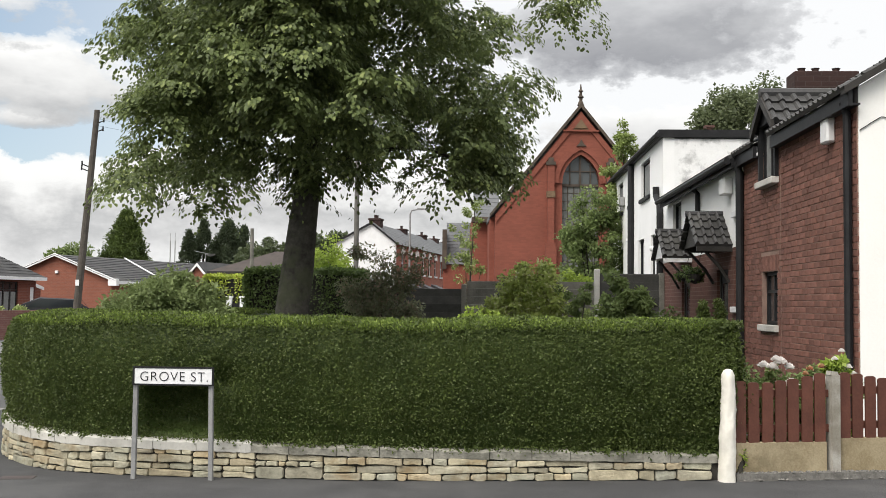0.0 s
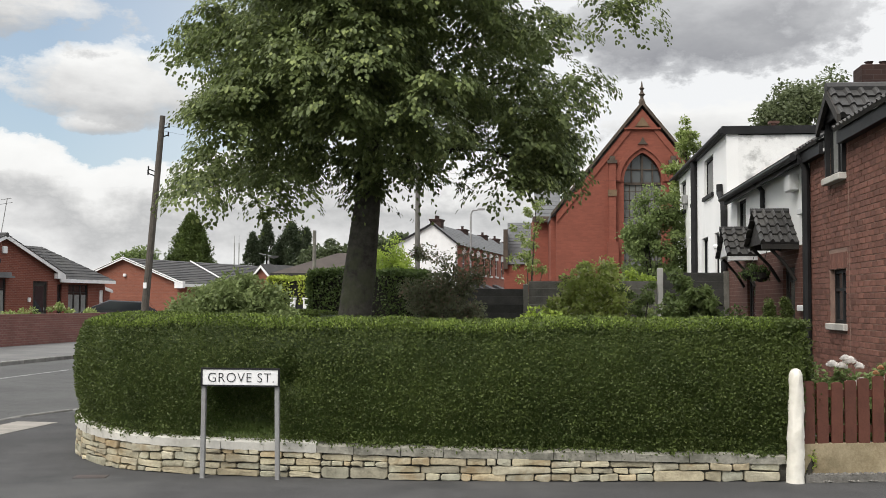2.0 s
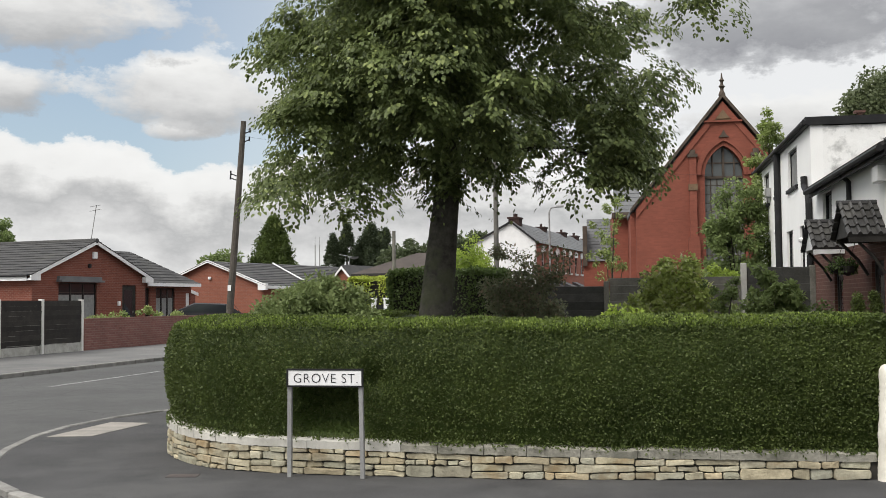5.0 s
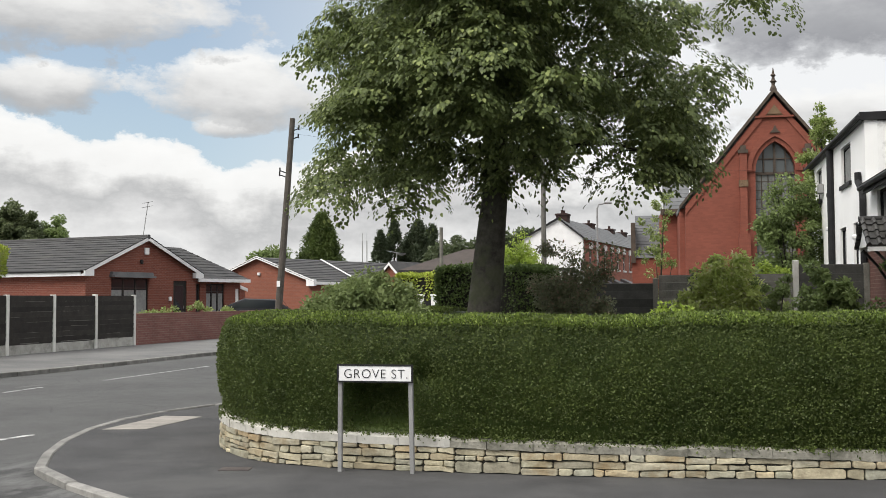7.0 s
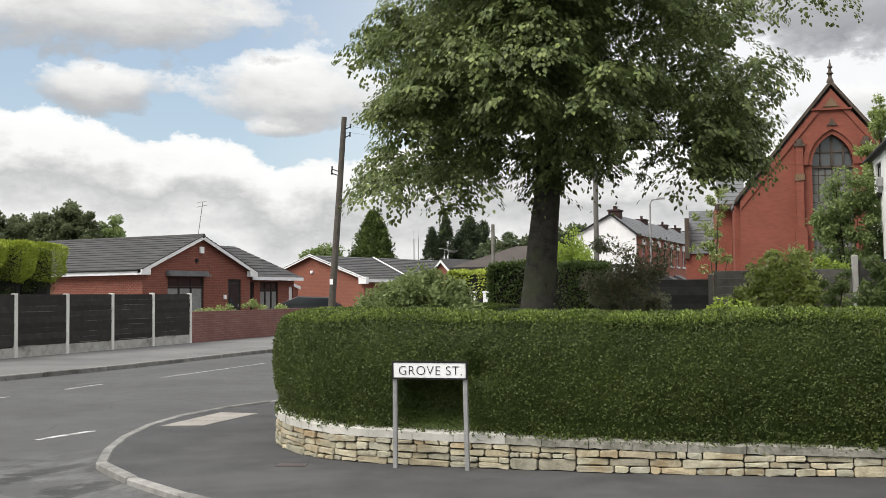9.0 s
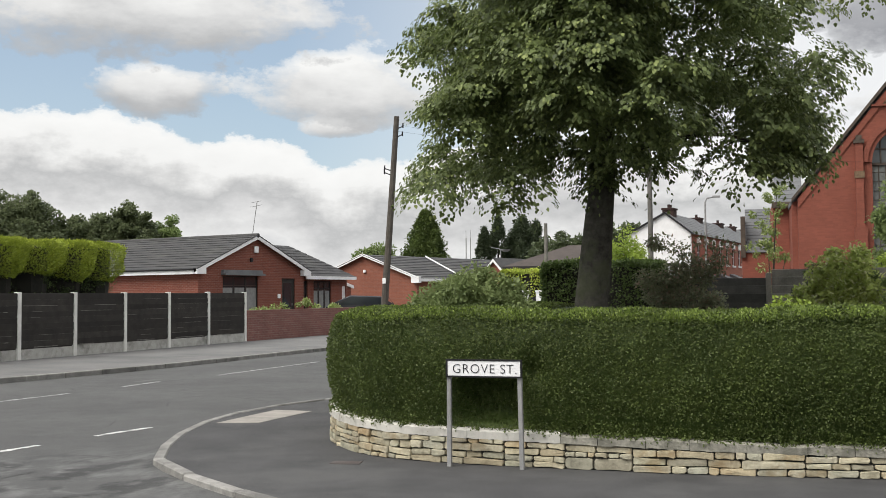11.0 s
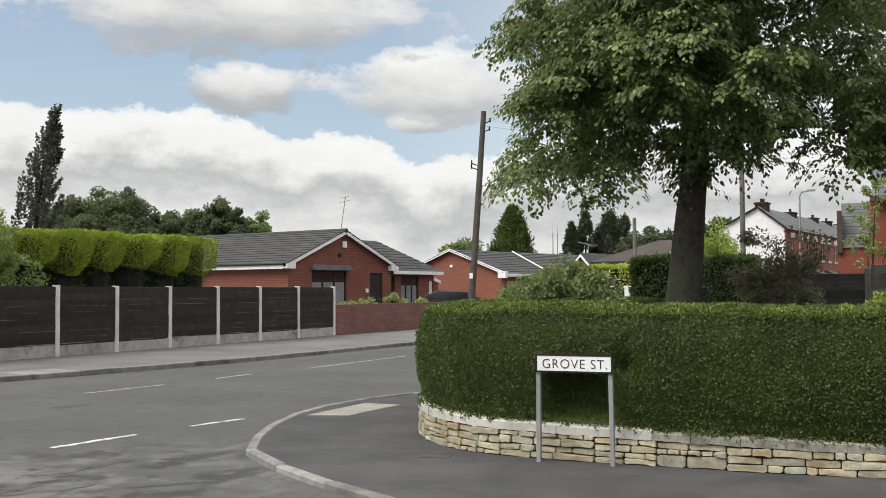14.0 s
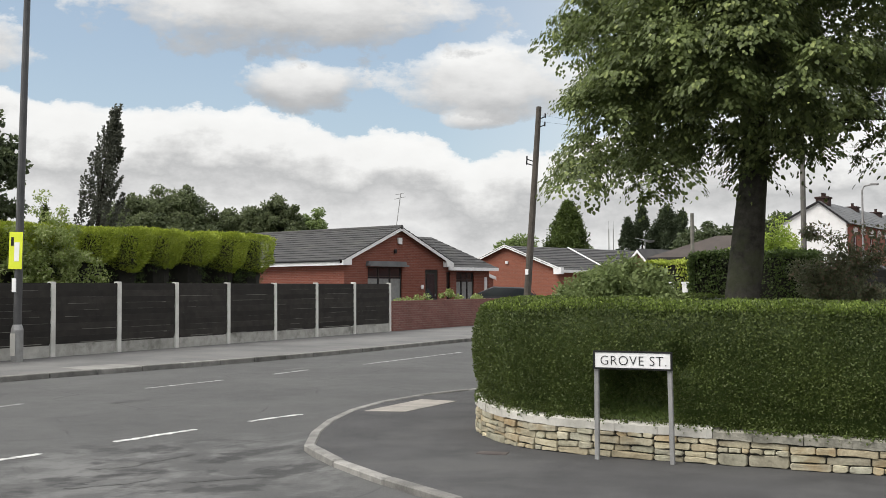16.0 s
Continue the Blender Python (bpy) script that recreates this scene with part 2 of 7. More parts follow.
def glass_dark(name, tint=(0.02, 0.024, 0.028)):
    m = bpy.data.materials.new(name)
    m.use_nodes = True
    k = Nodes(m.node_tree)
    bs = k.n("ShaderNodeBsdfPrincipled", {"Base Color": (*tint, 1), "Roughness": 0.06, "Specular IOR Level": 0.6})
    k.t.links.new(bs.outputs[0], k.n("ShaderNodeOutputMaterial").inputs[0])
    return m


TARMAC = road_surface("road_asphalt", (0.057, 0.057, 0.057), (0.100, 0.100, 0.098))
PATH = surface("pavement_asphalt", (0.038, 0.038, 0.039), (0.070, 0.069, 0.070), 1.3, 0.92, 0.6, 140.0, stain=((0.105, 0.104, 0.102), 0.45, 0.50))
FARPATH = surface("far_pavement_asphalt", (0.105, 0.105, 0.104), (0.165, 0.163, 0.157), 0.8, 0.92, 0.4, 110.0, stain=((0.075, 0.075, 0.075), 0.5, 0.5))
KERB = surface("kerb_concrete", (0.135, 0.132, 0.124), (0.265, 0.258, 0.24), 5.0, 0.9, 0.4, 70.0, vary=0.22, stain=((0.075, 0.075, 0.072), 0.6))
GRASS = surface("grass", (0.045, 0.075, 0.022), (0.09, 0.13, 0.04), 0.4, 0.95, 0.4, 30.0)
WORNSLAB = surface("worn_slab", (0.16, 0.158, 0.15), (0.24, 0.235, 0.22), 2.0, 0.9, 0.3, 60.0, stain=((0.11, 0.11, 0.105), 0.6))
SLAB = surface("pale_slab", (0.22, 0.205, 0.185), (0.34, 0.315, 0.28), 4.0, 0.9, 0.3, 60.0, stain=((0.15, 0.145, 0.135), 0.6))
MARK = surface("road_paint", (0.42, 0.42, 0.41), (0.66, 0.66, 0.64), 16.0, 0.7, 0.2, 60.0, stain=((0.11, 0.11, 0.11), 0.85, 0.49))
WORN = surface("worn_road_paint", (0.20, 0.20, 0.20), (0.36, 0.36, 0.35), 5.0, 0.8, 0.2, 50.0, stain=((0.12, 0.12, 0.12), 0.9))
STONE = surface("sandstone", (0.24, 0.225, 0.17), (0.48, 0.455, 0.355), 7.0, 0.92, 1.0, 45.0, vary=0.24, stain=((0.25, 0.185, 0.10), 0.65, 0.52), hues=((1.02, 1.0, 0.97), (1.05, 0.99, 0.88), (0.90, 0.93, 0.95), (1.02, 1.0, 0.94), (1.08, 0.95, 0.80), (0.96, 0.98, 0.95)))
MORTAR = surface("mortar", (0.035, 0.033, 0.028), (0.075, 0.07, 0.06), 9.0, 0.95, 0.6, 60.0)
COPING = surface("pale_coping", (0.384, 0.376, 0.344), (0.528, 0.512, 0.464), 2.5, 0.9, 0.4, 45.0, stain=((0.24, 0.23, 0.19), 0.75))
COPING2 = surface("weathered_coping", (0.175, 0.17, 0.142), (0.335, 0.32, 0.27), 7.0, 0.92, 0.9, 45.0, stain=((0.085, 0.085, 0.065), 0.7, 0.48))
WHITE = surface("white_render", (0.80, 0.80, 0.79), (0.86, 0.86, 0.85), 0.9, 0.85, 0.2, 40.0, stain=((0.52, 0.52, 0.50), 0.4))
STAINED = surface("stained_white_render", (0.74, 0.74, 0.73), (0.86, 0.86, 0.85), 4.2, 0.85, 0.3, 30.0, stain=((0.27, 0.27, 0.265), 0.75, 0.47))
PANTILE = surface("rolled_tile", (0.030, 0.029, 0.028), (0.062, 0.060, 0.058), 2.0, 0.5, 0.3, 30.0, stain=((0.15, 0.145, 0.13), 0.4))
POSTWHITE = surface("pale_concrete", (0.56, 0.55, 0.52), (0.72, 0.71, 0.67), 3.0, 0.9, 0.3, 60.0, stain=((0.3, 0.29, 0.26), 0.4))
PALEWOOD = surface("pale_slat_edge", (0.12, 0.115, 0.105), (0.26, 0.25, 0.23), 5.0, 0.9, 0.3, 40.0)
STAINCON = surface("stained_concrete", (0.30, 0.295, 0.27), (0.46, 0.45, 0.42), 5.0, 0.9, 0.3, 60.0, vary=0.15, stain=((0.13, 0.13, 0.11), 0.75))
DULLWOOD = surface("dull_dark_wood", (0.05, 0.05, 0.046), (0.095, 0.093, 0.085), 4.0, 0.9, 0.4, 40.0, vary=0.25)
CREAM = surface("cream_render", (0.80, 0.79, 0.75), (0.85, 0.84, 0.81), 0.8, 0.85, 0.12, 40.0)
LIMEWASH = surface("limewash", (0.64, 0.615, 0.54), (0.78, 0.755, 0.685), 4.0, 0.9, 0.7, 25.0, stain=((0.45, 0.42, 0.34), 0.5))
WHITEPAINT = surface("white_paint", (0.72, 0.72, 0.72), (0.80, 0.80, 0.80), 3.0, 0.45, 0.05, 30.0, stain=((0.5, 0.5, 0.48), 0.3))
BLACKPAINT = surface("black_paint", (0.010, 0.010, 0.011), (0.024, 0.024, 0.025), 4.0, 0.55, 0.1, 40.0, spec=0.2)
DARKWOOD = surface("dark_stained_wood", (0.014, 0.0125, 0.011), (0.036, 0.032, 0.028), 5.0, 0.65, 0.3, 50.0, vary=0.35)
GREYWOOD = surface("weathered_grey_wood", (0.14, 0.135, 0.115), (0.28, 0.268, 0.235), 4.0, 0.9, 0.5, 40.0, vary=0.35)
REDWOOD = surface("red_stained_wood", (0.076, 0.0272, 0.0176), (0.12, 0.044, 0.0288), 6.0, 0.6, 0.25, 45.0, vary=0.12)
CONCRETE = surface("concrete", (0.44, 0.43, 0.40), (0.60, 0.58, 0.54), 3.0, 0.9, 0.3, 60.0, stain=((0.2, 0.19, 0.17), 0.5))
STEEL = surface("grey_steel", (0.24, 0.24, 0.24), (0.34, 0.34, 0.335), 8.0, 0.5, 0.15, 60.0, metal=0.3, stain=((0.14, 0.12, 0.10), 0.4))
POLEWOOD = surface("tarred_pole", (0.05, 0.043, 0.036), (0.10, 0.088, 0.075), 6.0, 0.9, 0.5, 40.0)
TILE = surface("grey_roof_tile", (0.036, 0.036, 0.0376), (0.068, 0.0664, 0.0656), 1.6, 0.8, 0.3, 30.0, vary=0.15, stain=((0.12, 0.12, 0.10), 0.3))
SLATE = surface("slate", (0.096, 0.1, 0.104), (0.16, 0.164, 0.168), 1.6, 0.7, 0.3, 30.0, vary=0.2)
BRICK_COTTAGE = brickwork("cottage_brick", (0.12, 0.055, 0.041), (0.095, 0.043, 0.033), (0.17, 0.12, 0.10))
BRICK_RED = brickwork("bungalow_brick", (0.2, 0.0656, 0.044), (0.152, 0.0496, 0.0344), (0.24, 0.16, 0.13))
BRICK_ORANGE = brickwork("orange_brick", (0.255, 0.094, 0.06), (0.21, 0.078, 0.052), (0.23, 0.135, 0.105))
BRICK_CHURCH = brickwork("church_brick", (0.255, 0.084, 0.056), (0.205, 0.067, 0.046), (0.22, 0.075, 0.055), joint=0.006, dirt=0.5)
BRICK_WALL = brickwork("boundary_brick", (0.21, 0.098, 0.082), (0.165, 0.075, 0.066), (0.25, 0.19, 0.165), dirt=0.5)
BRICK_STACK = brickwork("sooty_brick", (0.05, 0.028, 0.024), (0.038, 0.022, 0.02), (0.06, 0.045, 0.04))
BRICKMORTAR = surface("brick_mortar", (0.19, 0.125, 0.10), (0.28, 0.19, 0.155), 6.0, 0.95, 0.4, 60.0)
BRICKPIECE = surface("brick", (0.125, 0.056, 0.042), (0.20, 0.092, 0.068), 9.0, 0.88, 0.35, 60.0, vary=0.24)
TERRACOTTA = surface("terracotta", (0.06, 0.032, 0.026), (0.10, 0.05, 0.04), 5.0, 0.85, 0.2, 40.0)
GLASS = glass_dark("window_glass")
CURTAIN = surface("net_curtain", (0.16, 0.165, 0.16), (0.25, 0.25, 0.245), 8.0, 0.9, 0.1, 60.0)
BARK = surface("bark", (0.022, 0.02, 0.016), (0.055, 0.048, 0.038), 5.0, 0.95, 0.9, 30.0, stain=((0.06, 0.065, 0.035), 0.4))
DARKIRON = surface("dark_iron", (0.05, 0.04, 0.038), (0.085, 0.068, 0.063), 9.0, 0.7, 0.4, 60.0)
# near-black filler for hedge cores: the shade among the leaves, put into colour
SHADE_CORE = surface("shade_black_core", (0.008, 0.008, 0.006), (0.02, 0.019, 0.014), 6.0, 0.95, 0.8, 30.0)
LEAF_LIME = foliage("lime_leaves", (0.046, 0.060, 0.029), (0.215, 0.27, 0.098), (0.285, 0.335, 0.12), gloss=0.5, through_light=0.38, patch=2.4, leafy=0.35)
LEAF_HEDGE = foliage("privet_leaves", (0.034, 0.052, 0.012), (0.098, 0.130, 0.032), (0.105, 0.128, 0.045), gloss=0.5, through_light=0.22, patch=2.6, leafy=0.46, spec=0.2)
LEAF_SKYLIT = foliage("skylit_privet_shoots", (0.06, 0.095, 0.016), (0.20, 0.27, 0.055), (0.26, 0.33, 0.08), gloss=0.5, through_light=0.3, patch=2.2)
LEAF_MID = foliage("shrub_leaves", (0.085, 0.12, 0.04), (0.25, 0.32, 0.12), (0.17, 0.22, 0.09), patch=2.0)
LEAF_PALE = foliage("pale_shrub_leaves", (0.12, 0.16, 0.045), (0.32, 0.39, 0.13), (0.42, 0.45, 0.24), patch=2.0)
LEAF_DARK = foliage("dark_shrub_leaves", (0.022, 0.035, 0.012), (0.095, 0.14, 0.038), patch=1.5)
LEAF_LAUREL = foliage("laurel_leaves", (0.09, 0.125, 0.045), (0.28, 0.34, 0.14), (0.19, 0.24, 0.10), patch=2.5)
LEAF_BRIGHT = foliage("bright_leaves", (0.17, 0.25, 0.04), (0.40, 0.50, 0.10), patch=2.0)
LEAF_FLOWER = foliage("flowering_leaves", (0.24, 0.30, 0.07), (0.50, 0.57, 0.19), (0.60, 0.58, 0.38), through_light=0.5, patch=2.2)
LEAF_PURPLE = foliage("purple_shrub_leaves", (0.085, 0.10, 0.052), (0.27, 0.285, 0.17), (0.32, 0.22, 0.17), patch=2.0)
LEAF_GOLD = foliage("golden_conifer_leaves", (0.15, 0.20, 0.024), (0.40, 0.47, 0.066), (0.48, 0.55, 0.095), through_light=0.2, patch=1.2)
LEAF_FAR = foliage("far_leaves", (0.05, 0.065, 0.032), (0.13, 0.16, 0.08), patch=0.35)
LEAF_CONIFER = foliage("conifer_leaves", (0.040, 0.060, 0.02), (0.125, 0.17, 0.045), patch=0.8)
LEAF_PINE = foliage("dark_conifer_leaves", (0.036, 0.049, 0.027), (0.095, 0.122, 0.066), patch=0.8)


# ---- building blocks ----
class Shape:
    """Vertices and faces of one mesh."""

    def __init__(self):
        self.v, self.f, self.weld = [], [], False

    def add(self, vs, fs):
        o = len(self.v)
        self.v += [tuple(p) for p in vs]
        self.f += [tuple(i + o for i in q) for q in fs]
        return self

    def box(self, x0, x1, y0, y1, z0, z1, m=None):
        vs = [Vector((x, y, z)) for z in (z0, z1) for x, y in ((x0, y0), (x1, y0), (x1, y1), (x0, y1))]
        if m:
            vs = [m @ p for p in vs]
        return self.add(vs, [(3, 2, 1, 0), (4, 5, 6, 7), (0, 1, 5, 4), (1, 2, 6, 5), (2, 3, 7, 6), (3, 0, 4, 7)])

    def prism(self, pts, m, depth):
        """A flat outline (u, v), counter-clockwise, in m's x-z plane, pushed back along m's y by depth."""
        n = len(pts)
        vs = [m @ Vector((u, 0, z)) for u, z in pts] + [m @ Vector((u, depth, z)) for u, z in pts]
        return self.add(vs, [tuple(range(n)), tuple(range(2 * n - 1, n - 1, -1))] + [(i + n, (i + 1) % n + n, (i + 1) % n, i) for i in range(n)])

    def tube(self, path, radii, n=8):
        path = [Vector(p) for p in path]
        if not hasattr(radii, "__len__"):
            radii = [radii] * len(path)
        rings = []
        for i, p in enumerate(path):
            d = (path[min(i + 1, len(path) - 1)] - path[max(i - 1, 0)]).normalized()
            s = d.orthogonal().normalized() if i == 0 else (side - d * side.dot(d)).normalized()
            side = s
            q = d.cross(s)
            rings.append([p + (s * math.cos(a) + q * math.sin(a)) * radii[i] for a in (2 * math.pi * j / n for j in range(n))])
        vs = [p for r in rings for p in r]
        fs = [(i * n + j, i * n + (j + 1) % n, (i + 1) * n + (j + 1) % n, (i + 1) * n + j) for i in range(len(path) - 1) for j in range(n)]
        fs += [tuple(range(n - 1, -1, -1)), tuple(range((len(path) - 1) * n, len(path) * n))]
        return self.add(vs, fs)

    def lathe(self, prof, at=(0, 0, 0), n=12):
        """Rings (radius, height) round a vertical axis."""
        vs = [(at[0] + r * math.cos(2 * math.pi * j / n), at[1] + r * math.sin(2 * math.pi * j / n), at[2] + z) for r, z in prof for j in range(n)]
        k = len(prof)
        fs = [(i * n + j, i * n + (j + 1) % n, (i + 1) * n + (j + 1) % n, (i + 1) * n + j) for i in range(k - 1) for j in range(n)]
        return self.add(vs, fs + [tuple(range(n - 1, -1, -1)), tuple(range((k - 1) * n, k * n))])

    def mesh(self, name, material, bevel=0.0, smooth=False):
        me = bpy.data.meshes.new(name)
        if self.weld:
            bm = bmesh.new()
            vs = [bm.verts.new(p) for p in self.v]
            for q in self.f:
                bm.faces.new([vs[i] for i in q])
            bmesh.ops.remove_doubles(bm, verts=bm.verts[:], dist=0.0005)
            bm.to_mesh(me)
            bm.free()
        elif bevel:
            bm = bmesh.new()
            vs = [bm.verts.new(p) for p in self.v]
            for q in self.f:
                bm.faces.new([vs[i] for i in q])
            bmesh.ops.bevel(bm, geom=bm.edges[:], offset=bevel, segments=1, affect="EDGES", profile=0.5)
            bm.to_mesh(me)
            bm.free()
        else:
            me.from_pydata(self.v, [], self.f)
        me.materials.append(material)
        if smooth:
            me.shade_smooth()
        return me


def thing(name, label, category, m=None, group="", kind=""):
    ob = new(name)
    ob.empty_display_size = 0.2
    if m is not None:
        ob.matrix_basis = m
    return tagged(ob, label, category, group, kind)


def part(name, shape, material, parent, label="", bevel=0.0, smooth=False):
    ob = new(name, shape.mesh(name, material, bevel, smooth) if isinstance(shape, Shape) else shape)
    ob.parent = parent
    if label:
        ob["label"] = label
    return ob


def solid(name, shape, material, label, category, group="", kind="", bevel=0.0, smooth=False):
    return tagged(new(name, shape.mesh(name, material, bevel, smooth)), label, category, group, kind)


def sheet(name, pts, z, thick, material, label, category):
    """A flat slab over an outline given counter-clockwise, its top at z."""
    n = len(pts)
    s = Shape().add([(x, y, z) for x, y in pts] + [(x, y, z - thick) for x, y in pts], [tuple(range(n)), tuple(range(2 * n - 1, n - 1, -1))] + [(i + n, (i + 1) % n + n, (i + 1) % n, i) for i in range(n)])
    return solid(name, s, material, label, category, kind="structure")


def wall_boxes(s, m, length, height, thick, holes=()):
    """A wall from (0,0) to (length,height) in m's x-z plane, thick along m's y, with holes (u0, u1, v0, v1)."""
    s.weld = True
    us = sorted({0.0, length, *[h[0] for h in holes], *[h[1] for h in holes]})
    for a, b in zip(us, us[1:]):
        cut = sorted((h[2], h[3]) for h in holes if h[0] <= a + 1e-6 and h[1] >= b - 1e-6)
        v = 0.0
        for lo, hi in cut + [(height, height)]:
            if lo > v + 1e-6:
                s.box(a, b, 0, thick, v, lo, m)
            v = max(v, hi)
    return s


def leaf_mesh(name, pos, axis, normal, size, material, aspect=0.62, fine=True):
    """A cloud of folded leaves: base points, growing directions, face normals and lengths."""
    a = axis / (np.linalg.norm(axis, axis=1)[:, None] + 1e-9)
    s = np.cross(a, normal)
    s /= np.linalg.norm(s, axis=1)[:, None] + 1e-9
    nn = np.cross(s, a)
    L = size[:, None]
    W = L * aspect / 2
    if fine:
        pts = [pos, pos + a * L * 0.3 + s * W + nn * L * 0.05, pos + a * L * 0.68 + s * W * 0.75 + nn * L * 0.02, pos + a * L - nn * L * 0.10,
               pos + a * L * 0.68 - s * W * 0.75 + nn * L * 0.02, pos + a * L * 0.3 - s * W + nn * L * 0.05]
        faces = np.array([[0, 1, 2, 3], [0, 3, 4, 5]])
    else:
        pts = [pos, pos + a * L * 0.45 + s * W + nn * L * 0.06, pos + a * L, pos + a * L * 0.45 - s * W + nn * L * 0.06]
        faces = np.array([[0, 1, 2], [0, 2, 3]])
    k, n = len(pts), len(pos)
    v = np.stack(pts, 1).reshape(-1, 3)
    f = (faces[None] + (np.arange(n) * k)[:, None, None]).reshape(-1, faces.shape[1])
    me = bpy.data.meshes.new(name)
    me.vertices.add(len(v))
    me.vertices.foreach_set("co", v.ravel().astype(np.float32))
    me.loops.add(f.size)
    me.loops.foreach_set("vertex_index", f.ravel().astype(np.int32))
    me.polygons.add(len(f))
    me.polygons.foreach_set("loop_start", (np.arange(len(f)) * f.shape[1]).astype(np.int32))
    me.update(calc_edges=True)
    me.materials.append(material)
    return me


def unit(rng, n):
    d = rng.normal(size=(n, 3))
    return d / np.linalg.norm(d, axis=1)[:, None]


def spray(rng, centres, radii, per, size, droop=0.5, squash=0.75):
    """Leaves in clumps: positions, directions, normals and sizes."""
    n = len(centres) * per
    c = np.repeat(centres, per, 0)
    r = np.repeat(radii, per)[:, None]
    d = unit(rng, n)
    p = c + d * r * (rng.random((n, 1)) ** 0.45) * np.array([1, 1, squash])
    ax = unit(rng, n) * 0.7 + d * 0.6 + np.array([0, 0, -droop])
    nm = unit(rng, n) * 0.7 + np.array([0, 0, 0.8]) + d * 0.3
    return p, ax, nm, size * (0.7 + 0.6 * rng.random(n))


# ---- ground, road, pavements ----
def smooth_path(pts, step=0.25):
    """A Catmull-Rom curve through the points, cut into even steps."""
    p = [np.array(q, float) for q in pts]
    p = [2 * p[0] - p[1]] + p + [2 * p[-1] - p[-2]]
    out = []
    for a, b, c, d in zip(p, p[1:], p[2:], p[3:]):
        for t in np.linspace(0, 1, 24, endpoint=False):
            out.append(0.5 * (2 * b + (c - a) * t + (2 * a - 5 * b + 4 * c - d) * t * t + (3 * b - a - 3 * c + d) * t ** 3))
    out.append(p[-2])
    out = np.array(out)
    s = np.concatenate([[0], np.cumsum(np.linalg.norm(np.diff(out, axis=0), axis=1))])
    u = np.linspace(0, s[-1], max(2, int(round(s[-1] / step)) + 1))
    return np.stack([np.interp(u, s, out[:, 0]), np.interp(u, s, out[:, 1])], 1)


def side_of(path, off):
    """The path moved to its left by off."""
    t = np.gradient(path, axis=0)
    t /= np.linalg.norm(t, axis=1)[:, None]
    return path + np.stack([-t[:, 1], t[:, 0]], 1) * off


# outer edge of the corner pavement, from the side street round into the main road
KERB_LINE = smooth_path([(40, 5.2), (14, 5.2), (5, 5.25), (1.0, 5.4), (-1.2, 5.72), (-2.84, 6.33), (-3.86, 7.05), (-4.72, 7.74), (-5.05, 8.2), (-5.42, 9.01), (-5.82, 10.2), (-5.98, 11.4), (-5.83, 12.5), (-5.5, 13.5), (-4.6, 18), (-3.0, 28), (0, 50), (5, 90)], 0.3)
# outer face of the garden wall
WALL_LINE = smooth_path([(2.22, 8.47), (1.0, 8.37), (-0.35, 8.28), (-1.47, 8.32), (-2.5, 8.42), (-3.09, 8.60), (-3.55, 8.98), (-3.88, 9.45), (-4.10, 10.1), (-4.18, 11.0), (-3.9, 13), (-3.2, 17), (-2.2, 24)], 0.15)
FAR_KERB = smooth_path([(-17, -20), (-15.2, 0), (-14.2, 7), (-13.35, 12.67), (-12.72, 15.2), (-12.08, 18.0), (-11.6, 21.0), (-11.0, 26.75), (-9.4, 38), (-6, 58), (0, 90)], 0.6)

sheet("ground", [(-2500, -2500), (2500, -2500), (2500, 2500), (-2500, 2500)], -0.16, 0.5, GRASS, "rough green ground reaching to the horizon", "ground")
sheet("road", [(-40, -60), (60, -60), (60, 7), (2, 12), (12, 90), (-2, 92), (-9, 40), (-14, 18), (-19, 0), (-30, -60)], -0.085, 0.05, TARMAC, "worn grey asphalt road with patches and cracks", "road")
kerb_in = side_of(KERB_LINE, -0.10)
sheet("pavement", [tuple(p) for p in kerb_in] + [(30, 90), (40, 60)], 0.0, 0.12, PATH, "dark asphalt pavement round the street corner", "pavement")
far_in = side_of(FAR_KERB, 0.125)
sheet("pavement_far", [tuple(p) for p in far_in] + [(-30, 92), (-60, 60), (-60, -20)], 0.0, 0.12, FARPATH, "pale asphalt pavement across the main road", "pavement")


def kerbs(name, path, step, inner, label, s0, s1):
    """Kerbstones along a path, each a bevelled block of its own."""
    k = thing(name, label, "kerb", kind="structure")
    s = np.concatenate([[0], np.cumsum(np.linalg.norm(np.diff(path, axis=0), axis=1))])
    near, rest = [], Shape()
    u = 0.0
    while u < s[-1] - step:
        a, b = u + 0.006, u + step - 0.006
        q = [np.array([np.interp(x, s, path[:, 0]), np.interp(x, s, path[:, 1])]) for x in (a, b)]
        t = q[1] - q[0]
        nrm = np.array([-t[1], t[0]]) / np.linalg.norm(t) * inner
        sh = Shape()
        lift = random.uniform(0.0, 0.012)
        top = [(*q[0], 0.0), (*q[1], 0.0), (*(q[1] + nrm), 0.0), (*(q[0] + nrm), 0.0)]
        sh.add([(x, y, -0.2) for x, y, _ in top] + [(x, y, 0.004 + lift) for x, y, _ in top], [(3, 2, 1, 0), (4, 5, 6, 7), (0, 1, 5, 4), (1, 2, 6, 5), (2, 3, 7, 6), (3, 0, 4, 7)] if inner > 0 else [(0, 1, 2, 3), (7, 6, 5, 4), (4, 5, 1, 0), (5, 6, 2, 1), (6, 7, 3, 2), (7, 4, 0, 3)])
        if s0 < u < s1:
            part("kerbstone", sh, KERB, k, bevel=0.012)
        else:
            rest.add(sh.v, sh.f)
        u += step
    r = part("far_kerbstones", rest, KERB, k)
    tagged(r, kind="stuff")


